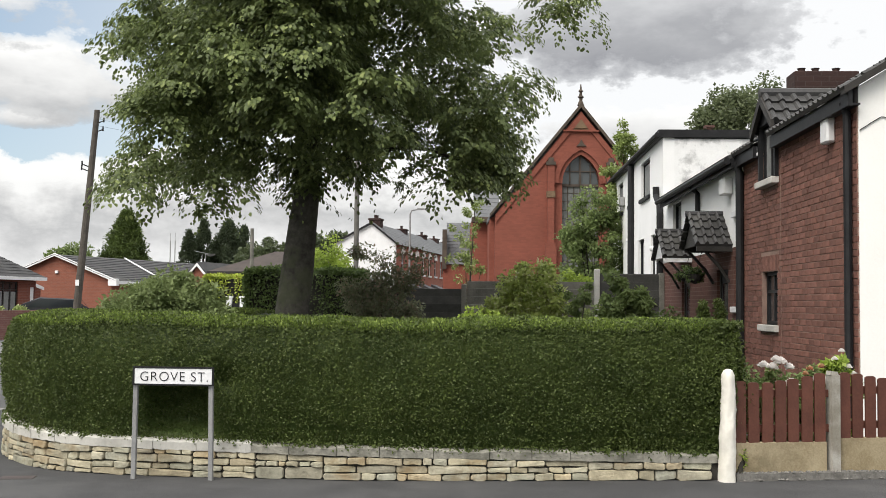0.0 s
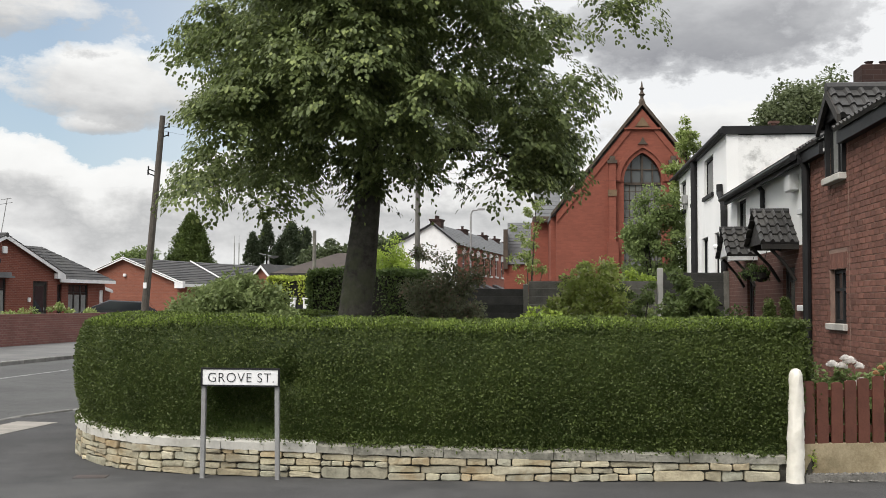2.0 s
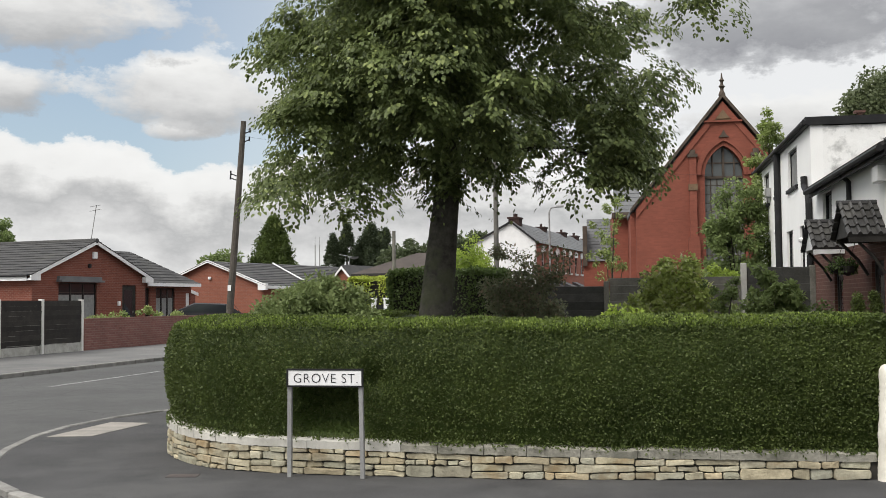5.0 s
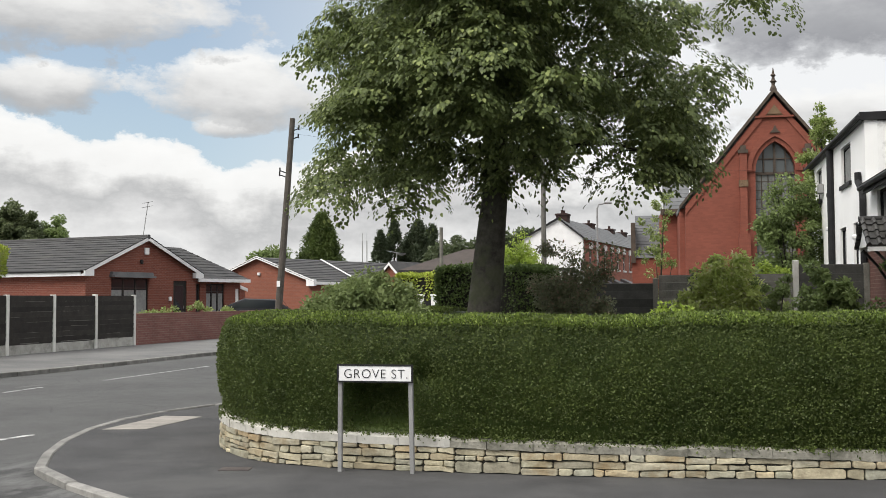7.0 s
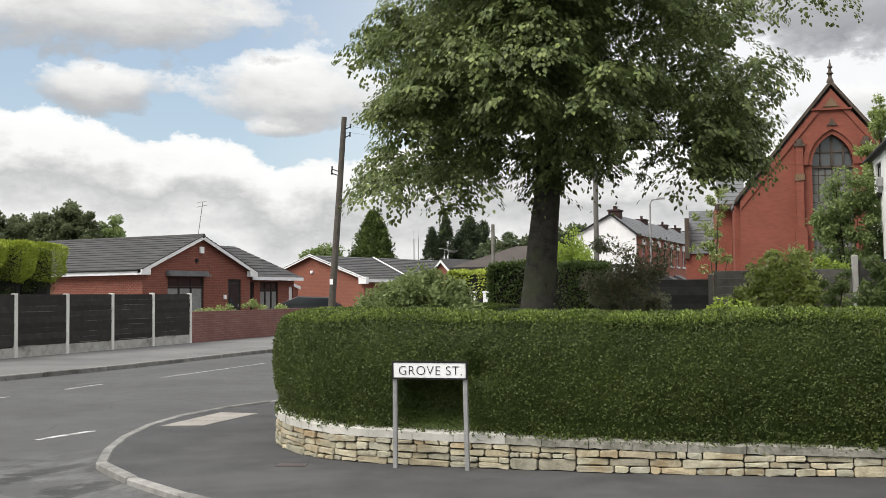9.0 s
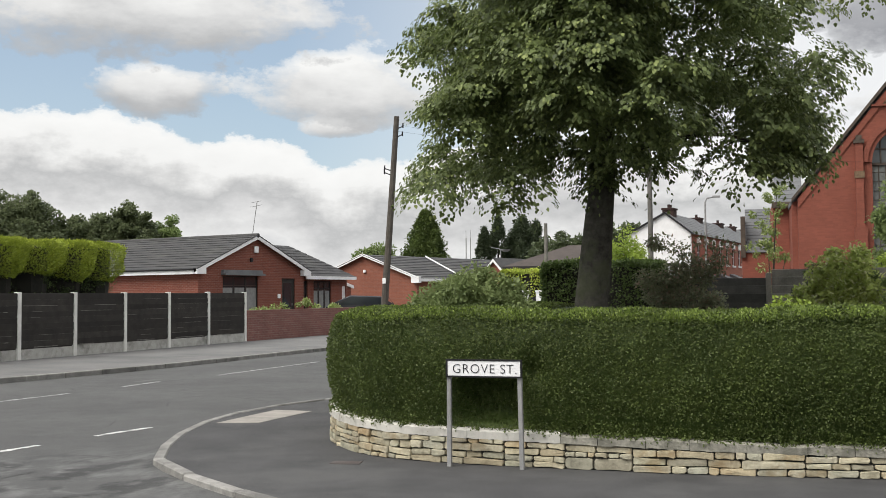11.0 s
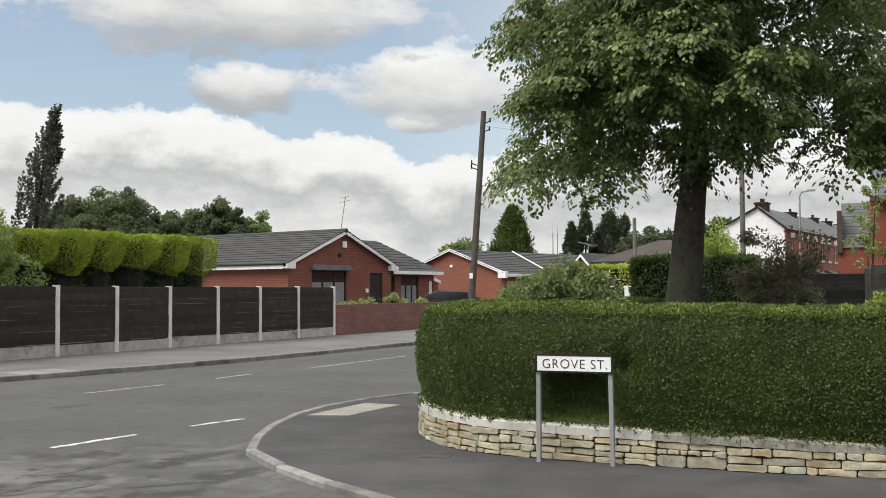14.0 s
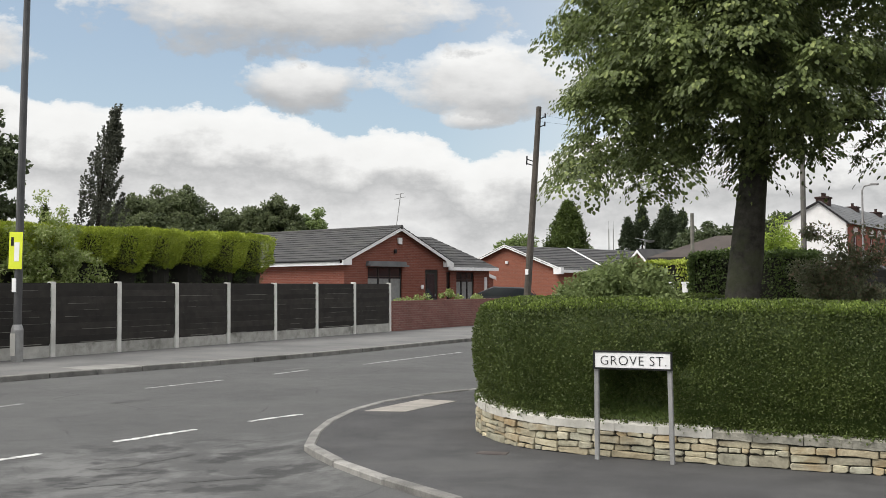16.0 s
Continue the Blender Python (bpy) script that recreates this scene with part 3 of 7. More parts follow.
kerbs("kerb_near", KERB_LINE, 0.914, -0.10, "pale concrete kerbstones curving round the corner", 30, 75)
kerbs("kerb_far", FAR_KERB, 0.914, 0.125, "grey concrete kerb across the main road", 28, 80)


# asphalt built up against the near kerb
rows_ = [(side_of(KERB_LINE, o), z) for o, z in ((-0.02, -0.040), (0.03, -0.046), (0.14, -0.062), (0.30, -0.077), (0.55, -0.0853))]
nk = len(KERB_LINE)
edge_ = Shape().add([(x, y, z + 0.006 * noise.noise(Vector((x * 3, y * 3, 0.0)))) if z > -0.08 else (x, y, z) for ln_, z in rows_ for x, y in ln_], [(i * nk + j, i * nk + j + 1, (i + 1) * nk + j + 1, (i + 1) * nk + j) for i in range(4) for j in range(nk - 1)])
solid("road_edge", edge_, TARMAC, "worn asphalt built up along the kerb", "road", kind="structure", smooth=True)


def stripe(name, pts, width, material, label):
    p = smooth_path(pts, 0.06)
    rng = random.Random(len(pts) + int(pts[0][1] * 10))
    l, r = side_of(p, width / 2), side_of(p, -width / 2)
    n = len(p)
    j = lambda: rng.uniform(-0.02, 0.02)
    sh = Shape().add([(x + j(), y + j(), -0.081) for x, y in l] + [(x + j(), y + j(), -0.081) for x, y in r], [(i + n, i + n + 1, i + 1, i) for i in range(n - 1)])
    return solid(name, sh, material, label, "road marking", kind="structure")


for a, b in (((-10.62, 8.6), (-10.55, 10.4)), ((-10.43, 12.65), (-10.18, 14.25)), ((-10.03, 15.5), (-9.98, 16.6)), ((-9.66, 18.14), (-9.34, 22.3)), ((-9.1, 24), (-8.5, 28))):
    stripe("centre_line", [a, ((a[0] + b[0]) / 2, (a[1] + b[1]) / 2), b], 0.09, WORN, "worn pale centre line on the road")
for a, b in (((-7.42, 6.2), (-7.2, 7.25)), ((-7.08, 8.07), (-6.9, 9.13)), ((-6.75, 9.88), (-6.55, 10.68))):
    stripe("give_way_line", [a, ((a[0] + b[0]) / 2, (a[1] + b[1]) / 2), b], 0.085, MARK, "white broken line at the junction")
sheet("dropped_slab", [(-5.68, 10.56), (-5.22, 10.66), (-5.10, 11.88), (-5.60, 11.92)], 0.004, 0.05, SLAB, "pale concrete slab let into the pavement", "slab")
sheet("stop_tap_cover", [(-3.38, 8.15), (-3.13, 8.18), (-3.15, 8.33), (-3.40, 8.30)], 0.004, 0.05, DARKIRON, "small dark iron cover in the pavement", "cover")
sheet("access_cover", [(-13.9, 14.6), (-13.05, 14.3), (-12.75, 15.5), (-13.6, 15.7)], 0.004, 0.05, WORNSLAB, "worn concrete access cover in the pavement", "cover")

def blotch(name, x, y, rx, ry, turn, material, label, seed):
    """A thin uneven patch lying on the road."""
    r_ = random.Random(seed)
    n = 64
    pts = []
    for i in range(n):
        a = 2 * math.pi * i / n
        k = 1 + 0.45 * noise.noise(Vector((math.cos(a) * 1.3, math.sin(a) * 1.3, seed * 3.7))) + 0.3 * noise.noise(Vector((math.cos(a) * 5, math.sin(a) * 5, seed * 1.7))) + r_.uniform(-0.16, 0.16)
        px, py = rx * k * math.cos(a), ry * k * math.sin(a)
        c, s_ = math.cos(radians(turn)), math.sin(radians(turn))
        pts.append((x + px * c - py * s_, y + px * s_ + py * c, -0.0822))
    return solid(name, Shape().add(pts + [(x, y, -0.0818)], [(i, (i + 1) % n, n) for i in range(n)]), material, label, "road patch", kind="structure")


DARKTAR = surface("dark_tar", (0.048, 0.048, 0.048), (0.078, 0.078, 0.077), 9.0, 0.9, 0.6, 90.0)
PALETAR = surface("worn_pale_asphalt", (0.074, 0.074, 0.073), (0.115, 0.114, 0.111), 9.0, 0.92, 0.6, 90.0, stain=((0.09, 0.09, 0.09), 0.6))
for i, (x, y, rx, ry, tn, mt, lb) in enumerate(((-9.42, 11.1, 0.30, 0.12, 70, DARKTAR, "dark sunken patch in the road"), (-6.00, 7.42, 0.30, 0.07, 75, DARKTAR, "dark pothole edge in the road"), (-6.12, 7.0, 0.22, 0.12, 70, PALETAR, "pale worn patch in the road"),
        (-5.62, 6.4, 0.30, 0.10, 60, PALETAR, "pale worn patch in the road"), (-4.85, 6.88, 0.40, 0.05, 45, DARKTAR, "dark crack along the junction"),
        (-10.3, 16.8, 0.5, 0.10, 80, PALETAR, "pale worn patch in the road"))):
    blotch("road_patch", x, y, rx, ry, tn, mt, lb, i + 1)

# ---- garden wall of rubble stone ----
wall_s = np.concatenate([[0], np.cumsum(np.linalg.norm(np.diff(WALL_LINE, axis=0), axis=1))])


def along(s, off=0.0):
    """The place s metres along the garden wall, off metres in from its face, and the inward normal."""
    x, y = np.interp(s, wall_s, WALL_LINE[:, 0]), np.interp(s, wall_s, WALL_LINE[:, 1])
    x2, y2 = np.interp(s + 0.05, wall_s, WALL_LINE[:, 0]), np.interp(s + 0.05, wall_s, WALL_LINE[:, 1])
    x1, y1 = np.interp(s - 0.05, wall_s, WALL_LINE[:, 0]), np.interp(s - 0.05, wall_s, WALL_LINE[:, 1])
    t = np.array([x2 - x1, y2 - y1])
    t /= np.linalg.norm(t)
    n = np.array([t[1], -t[0]])
    return np.array([x, y]) + n * off, n


COPE = lambda s: 0.135 + min(1.0, max(0.0, s / 6.6)) * 0.115     # underside of the coping
stone_wall = thing("stone_wall", "low rubble wall of buff sandstone under the hedge", "wall", kind="structure")
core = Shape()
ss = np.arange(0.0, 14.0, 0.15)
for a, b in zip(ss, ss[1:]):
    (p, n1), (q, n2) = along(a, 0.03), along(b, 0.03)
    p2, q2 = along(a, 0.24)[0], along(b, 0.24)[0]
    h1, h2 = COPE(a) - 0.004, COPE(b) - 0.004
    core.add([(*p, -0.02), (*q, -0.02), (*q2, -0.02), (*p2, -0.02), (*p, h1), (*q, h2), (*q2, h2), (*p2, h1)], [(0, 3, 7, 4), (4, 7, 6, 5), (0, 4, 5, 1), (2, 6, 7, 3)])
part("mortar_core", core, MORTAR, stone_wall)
rng = random.Random(5)


def rubble(s0, s1, z0, z1):
    """One stone: an uneven outline with knocked-off corners, a flat split face and worn arrises."""
    g = rng.uniform(0.002, 0.005)
    dep = rng.uniform(-0.016, 0.010)
    a0, a1, b0, b1_ = s0 + g, s1 - g, z0 + g, z1 - g
    cut = min(0.024, 0.3 * (a1 - a0), 0.35 * (b1_ - b0))
    j = lambda k=0.006: rng.uniform(-k, k)
    ring = []
    for cx, cz, sx, sz in ((a0, b0, 1, 1), (a1, b0, -1, 1), (a1, b1_, -1, -1), (a0, b1_, 1, -1)):
        c1, c2 = cut * rng.uniform(0.15, 1.0), cut * rng.uniform(0.15, 1.0)
        pair = [(cx, cz + sz * c2), (cx + sx * c1, cz)]
        ring += pair if (sx, sz) in ((1, 1), (-1, -1)) else pair[::-1]
    tip = min(0.010, 0.16 * (b1_ - b0))
    t0, t1 = j(tip), j(tip)
    ring = [(x_, z_ + (t0 if z_ > (b0 + b1_) / 2 else t1) * (x_ - (a0 + a1) / 2) / (a1 - a0) * 2) for x_, z_ in ring]
    mid = (a0 + a1) / 2
    ring.insert(2, (mid + j(0.02), b0 + j()))
    ring.insert(7, (mid + j(0.02), b1_ + j()))
    n = len(ring)
    cx, cz = (a0 + a1) / 2, (b0 + b1_) / 2
    face, edge, back = [], [], []
    for u_, z_ in ring:
        f = 0.006
        du, dz = cx - u_, cz - z_
        ln = math.hypot(du, dz)
        p = along(u_ + du / ln * f, dep + rng.uniform(-0.0015, 0.0025))[0]
        face.append((p[0], p[1], z_ + dz / ln * f))
        q = along(u_, dep + 0.008 + rng.uniform(0, 0.005))[0]
        edge.append((q[0], q[1], z_))
        r_ = along(u_, 0.06)[0]
        back.append((r_[0], r_[1], z_))
    m_ = along(cx, dep - rng.uniform(-0.001, 0.002))[0]
    v = face + edge + back + [(m_[0], m_[1], cz)]
    f = [((i + 1) % n, i, 3 * n) for i in range(n)]
    f += [(i, (i + 1) % n, (i + 1) % n + n, i + n)[::-1] for i in range(n)][::1]
    f += [(i + n, (i + 1) % n + n, (i + 1) % n + 2 * n, i + 2 * n)[::-1] for i in range(n)]
    return part("stone", Shape().add(v, [q[::-1] if len(q) == 4 else q for q in f]), STONE, stone_wall)


def lay(a, b, z0, z1):
    """Fill a stretch of the wall with long flat stones and a few bigger blocks."""
    w, h = b - a, z1 - z0
    if 0.085 < h < 0.15 and 0.20 < w < 0.42 and rng.random() < 0.20:
        rubble(a, b, z0, z1)
    elif h > 0.125 or (h > 0.075 and w > 0.2 and rng.random() < 0.55):
        m_ = z0 + h * rng.uniform(0.34, 0.66)
        lay(a, b, z0, m_)
        lay(a, b, m_, z1)
    elif w > max(0.13, h * rng.uniform(3.4, 8.0)):
        m_ = a + w * rng.uniform(0.30, 0.70)
        lay(a, m_, z0, z1)
        lay(m_, b, z0, z1)
    else:
        rubble(a, b, z0, z1)


u = 0.06
while u < 10.5:
    width = rng.uniform(0.5, 1.3)
    lay(u, u + width, 0.0, COPE(u + width / 2))
    u += width


def coping(name, s0, s1, material, rise, label):
    sh = Shape()
    xs = np.linspace(s0, s1, int((s1 - s0) / 0.05) + 2)
    prof = []
    for s in xs:
        z = COPE(s)
        j = [rng.uniform(-0.005, 0.005) for _ in range(4)]
        (a, n), (b, _) = along(s, -0.008 + j[0]), along(s, 0.26)
        c = along(s, 0.012 + j[1])[0]
        prof.append([(*a, z + j[2]), (*a, z + rise - 0.014 + j[3]), (*c, z + rise + j[3]), (*b, z + rise), (*b, z)])
    n = len(prof)
    v = [p for r in prof for p in r]
    f = [(i * 5 + k, (i + 1) * 5 + k, (i + 1) * 5 + (k + 1) % 5, i * 5 + (k + 1) % 5) for i in range(n - 1) for k in range(5)]
    f += [(0, 1, 2, 3, 4), tuple((n - 1) * 5 + k for k in (4, 3, 2, 1, 0))]
    return part(name, sh.add(v, [q[::-1] for q in f]), material, stone_wall, label)


u = 0.02
while u < 10.5:
    step_ = rng.uniform(0.26, 0.46)
    if u < 3.71 < u + step_ + 0.12:
        step_ = 3.71 - u
    painted = u > 3.7
    coping("coping_stone", u, u + step_ - 0.004, COPING if painted else COPING2, (0.080 if painted else 0.074) + rng.uniform(-0.007, 0.005), "pale painted coping stone" if painted else "weathered grey coping stone")
    u += step_

# ---- clipped hedge ----
hedge = thing("hedge", "neatly clipped green privet hedge above the stone wall", "hedge")
nrng = np.random.default_rng(3)


SIGN_S = float(wall_s[np.argmin(np.abs(WALL_LINE[:, 0] + 2.075) + 0.05 * np.abs(WALL_LINE[:, 1] - 8.4))])     # where the name plate stands


def hedge_point(s, a):
    """A point of the hedge's surface: s along it, a from 0 (front foot) over the top to 1 (rear)."""
    s = np.asarray(s, float)
    x, y = np.interp(s, wall_s, WALL_LINE[:, 0]), np.interp(s, wall_s, WALL_LINE[:, 1])
    d = 0.05
    c = np.maximum(s, 0.0)
    tx = np.interp(c + d, wall_s, WALL_LINE[:, 0]) - np.interp(c - d, wall_s, WALL_LINE[:, 0])
    ty = np.interp(c + d, wall_s, WALL_LINE[:, 1]) - np.interp(c - d, wall_s, WALL_LINE[:, 1])
    x = x - np.minimum(s, 0.0)
    l = np.hypot(tx, ty)
    nx, ny = ty / l, -tx / l
    z0 = 0.19 + np.clip(s / 6.6, 0, 1) * 0.13
    h = 1.235 + 0.012 * np.sin(s * 1.7) + 0.01 * np.sin(s * 4.1 + 1)
    fr = np.clip(a / 0.52, 0, 1)
    tp = np.clip((a - 0.52) / 0.40, 0, 1)
    rr = np.clip((a - 0.92) / 0.08, 0, 1)
    rec = 0.26 * np.exp(-((s - SIGN_S) / 0.27) ** 6) * np.exp(-((a - 0.15) / 0.105) ** 6) + 0.12 * np.exp(-((s - SIGN_S + 0.40) / 0.09) ** 2) * np.exp(-((a - 0.285) / 0.05) ** 2)
    off = rec + 0.09 - 0.10 * np.sin(np.pi * np.clip(fr * 0.9, 0, 1)) ** 0.7 + 0.05 * fr ** 6 + tp * 0.95
    z = z0 + (h - z0) * (fr - 0.035 * fr ** 8) + 0.035 * np.sin(np.pi * np.clip(tp, 0, 1)) ** 0.5 - rr * 0.7
    return np.stack([x + nx * off, y + ny * off, z], -1), np.stack([nx, ny], -1)


SEND = 13.5
sg, ag = np.meshgrid(np.linspace(-0.12, SEND, 320), np.linspace(0, 1, 44), indexing="ij")
hp, hn = hedge_point(sg, ag)
lump = np.array([[noise.noise(Vector(q) * 3.2) + 0.6 * noise.noise(Vector(q) * 8.0) for q in row] for row in hp])
hp[..., :2] += hn * (0.075 + 0.018 * lump)[..., None]
hp[..., 2] += -0.03 + 0.015 * lump
ni, nj = sg.shape
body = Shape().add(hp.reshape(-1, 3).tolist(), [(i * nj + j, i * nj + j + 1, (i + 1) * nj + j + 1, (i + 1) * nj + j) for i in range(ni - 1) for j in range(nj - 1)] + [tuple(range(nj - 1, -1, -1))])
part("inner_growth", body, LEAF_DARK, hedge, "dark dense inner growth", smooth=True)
NL = 290000
ls = nrng.random(NL) ** 1.35 * SEND - 0.13
la = nrng.random(NL) * 0.93
p0, n0 = hedge_point(ls, la)
p1, _ = hedge_point(ls, np.clip(la + 0.01, 0, 1))
p2, _ = hedge_point(ls, np.clip(la - 0.01, 0, 1))
dv = p1 - p2
tang = np.stack([-n0[:, 1], n0[:, 0], np.zeros(NL)], 1)
nout = np.cross(dv, tang)
nout /= np.linalg.norm(nout, axis=1)[:, None] + 1e-9
nout *= np.sign((nout * np.concatenate([-n0, np.full((NL, 1), 0.6)], 1)).sum(1))[:, None]
lmp = np.array([noise.noise(Vector(q) * 3.2) + 0.6 * noise.noise(Vector(q) * 8.0) for q in p0])
p0 = p0 - nout * (nrng.random(NL) * 0.07 - 0.02 + lmp * 0.02)[:, None]
on_top = la > 0.50
ax = unit(nrng, NL) * 0.9 + nout * 0.45 + np.array([0, 0, 0.35])
nm = nout * 1.0 + unit(nrng, NL) * 0.75 + np.array([0, 0, 0.3])
p0[:, 2] -= np.where(la < 0.08, 0.10 * nrng.random(NL) * (0.6 + 0.5 * np.sin(ls * 3.1) * np.sin(ls * 7.7)), 0.0)
size = 0.0195 * (0.6 + 0.8 * nrng.random(NL)) * np.where(on_top, 1.15, 1.0)
part("leaves", leaf_mesh("leaves", p0, ax, nm, size, LEAF_HEDGE, 0.6, fine=False), None, hedge)
# paler young shoots over the top; part of the paleness is painted skylight
NT = 60000
ts_, ta = nrng.random(NT) ** 1.25 * SEND - 0.13, 0.500 + 0.40 * nrng.random(NT) ** 1.3
pt_, nt_ = hedge_point(ts_, ta)
pt_[:, 2] += nrng.random(NT) * 0.03 - 0.012 + 0.012 * np.sin(ts_ * 9.0) * np.sin(ts_ * 23.0)
part("top_growth", leaf_mesh("top_growth", pt_, unit(nrng, NT) * 0.6 + np.array([0, 0, 0.9]), unit(nrng, NT) * 0.8 + np.array([0, -0.4, 0.6]), 0.021 * (0.6 + 0.8 * nrng.random(NT)), LEAF_SKYLIT, 0.6, fine=False), None, hedge, "young shoots on the clipped top, pale green partly for skylight")
# sprigs drooping over the coping
NS_ = 5200
us_ = np.repeat(nrng.random(400) ** 1.2 * 11.0, 13)
pf_, nf_ = hedge_point(us_, 0.03 * nrng.random(NS_))
pf_[:, :2] -= nf_ * (0.05 + 0.03 * nrng.random(NS_))[:, None]
pf_[:, :2] += np.stack([-nf_[:, 1], nf_[:, 0]], 1) * (nrng.normal(size=NS_) * 0.022)[:, None]
pf_[:, 2] -= np.repeat(0.015 + 0.06 * nrng.random(400), 13) * nrng.random(NS_)
part("drooping_growth", leaf_mesh("drooping_growth", pf_, unit(nrng, NS_) * 0.7 + np.array([0, 0, -0.6]), unit(nrng, NS_) * 0.6 + np.array([0, -0.8, 0.3]), 0.022 * (0.6 + 0.8 * nrng.random(NS_)), LEAF_HEDGE, 0.6, fine=False), None, hedge)
# rounded corner at the hedge's right-hand end
NC_ = 7000
cx_, cz_ = 2.16 + 0.26 * nrng.random(NC_), 0.22 + 1.03 * nrng.random(NC_)
top_ = nrng.random(NC_) < 0.35
pc_ = np.stack([cx_, np.where(top_, 8.5 + 0.95 * nrng.random(NC_), 8.50 + 0.9 * (cx_ - 2.16) ** 1.5 + nrng.normal(size=NC_) * 0.02), np.where(top_, 1.235 + nrng.normal(size=NC_) * 0.012, cz_)], 1)
part("corner_leaves", leaf_mesh("corner_leaves", pc_, unit(nrng, NC_) + np.array([0.2, -0.3, 0.3]), unit(nrng, NC_) * 0.75 + np.array([0.3, -0.8, 0.4]), 0.025 * (0.6 + 0.8 * nrng.random(NC_)), LEAF_HEDGE, 0.6, fine=False), None, hedge)
# right-hand end face of the hedge
NE = 9000
en, inn = along(0.0)
dep, hz = nrng.random(NE) * 0.95, 0.2 + nrng.random(NE) * 1.03
pe = np.stack([2.34 + 0.08 * np.sin(hz * 2.6) + nrng.normal(size=NE) * 0.03, 8.50 + dep, hz], 1)
part("end_leaves", leaf_mesh("end_leaves", pe, unit(nrng, NE) + np.array([0.4, 0, 0.2]), unit(nrng, NE) * 0.8 + np.array([1.0, 0, 0.2]), 0.03 * (0.6 + 0.8 * nrng.random(NE)), LEAF_HEDGE, 0.6, fine=False), None, hedge)

# ---- street name sign ----
sign = thing("street_sign", "white street name plate with black lettering on two grey posts", "street sign", pose(-2.075, 8.225, 0, 0, 0, -3))
for x, lean in ((-0.303, 0.8), (0.303, -2.2)):
    part("post", Shape().box(-0.018, 0.018, -0.018, 0.018, -0.05, 0.865, pose(x - 0.0, 0.02, 0, 0, 0, 0) @ pose(0, 0, 0, 0, lean * 0.4, 0)), STEEL, sign, bevel=0.004)
part("plate", Shape().box(-0.305, 0.305, -0.012, -0.002, 0.733, 0.855), WHITEPAINT, sign, "white enamelled plate", bevel=0.003)
rim = Shape()
for x0, x1, z0, z1 in ((-0.318, 0.318, 0.855, 0.868), (-0.318, 0.318, 0.722, 0.733), (-0.318, -0.305, 0.733, 0.855), (0.305, 0.318, 0.733, 0.855)):
    rim.box(x0, x1, -0.016, 0.004, z0, z1)
part("rim", rim, BLACKPAINT, sign, "black rim")
txt = bpy.data.curves.new("lettering", "FONT")
txt.body, txt.size, txt.extrude, txt.align_x, txt.space_character = "GROVE ST.", 0.106, 0.0012, "CENTER", 1.10
txt.offset = -0.0016
lettering = new("lettering", txt)
lettering.matrix_basis = pose(0.008, -0.0145, 0.757, 90, 0, 0) @ Matrix.Diagonal((0.98, 1, 1, 1))
bpy.context.view_layer.update()
letters = bpy.data.meshes.new_from_object(lettering.evaluated_get(bpy.context.evaluated_depsgraph_get()))
m_letters = lettering.matrix_basis.copy()
bpy.data.objects.remove(lettering)
letters.materials.clear()
letters.materials.append(BLACKPAINT)
xs_ = sorted(v.co.x for v in letters.vertices)
cut_x = max(((b - a), (a + b) / 2) for a, b in zip(xs_, xs_[1:]))[1]
for keep_left in (True, False):
    bm = bmesh.new()
    bm.from_mesh(letters)
    bmesh.ops.delete(bm, geom=[v for v in bm.verts if (v.co.x < cut_x) != keep_left], context="VERTS")
    word = bpy.data.meshes.new("word")
    bm.to_mesh(word)
    bm.free()
    word.materials.append(BLACKPAINT)
    part("word", word, None, sign, "black capital letters").matrix_basis = m_letters


# ---- trees and shrubs ----
def limb(sh, a, b, r0, r1, wob, r, n=7, seg=7):
    a, b = Vector(a), Vector(b)
    pts = []
    for i in range(seg + 1):
        t = i / seg
        o = Vector((r.uniform(-1, 1), r.uniform(-1, 1), r.uniform(-0.6, 0.6))) * wob * math.sin(math.pi * min(1, t * 1.1))
        pts.append(a.lerp(b, t) + o + Vector((0, 0, (b - a).length * 0.10 * math.sin(math.pi * t))))
    sh.tube(pts, [r0 + (r1 - r0) * i / seg for i in range(seg + 1)], n)
    return pts


lime = thing("lime_tree", "large lime tree with a dark trunk and drooping leafy crown", "tree", pose(-2.14, 15, 0))
r = random.Random(11)
trunk = Shape()
spine = [(0.0, 0, -0.1), (-0.02, 0, 0.5), (0.0, 0, 1.25), (0.08, 0, 1.82), (0.14, 0, 2.46), (0.19, 0.02, 2.95), (0.22, 0.05, 3.7), (0.2, 0.1, 4.8), (0.25, 0.05, 6.2), (0.2, 0, 7.6), (0.2, 0, 8.8)]
trunk.tube([(x + r.uniform(-0.012, 0.012), y, z) for x, y, z in spine], [0.36, 0.28, 0.238, 0.232, 0.205, 0.185, 0.165, 0.13, 0.10, 0.06, 0.02], 14)
part("trunk", trunk, surface("lime_bark", (0.034, 0.031, 0.026), (0.098, 0.092, 0.078), 9.0, 0.95, 1.0, 26.0, stain=((0.075, 0.085, 0.045), 0.6, 0.46)), lime, smooth=True)
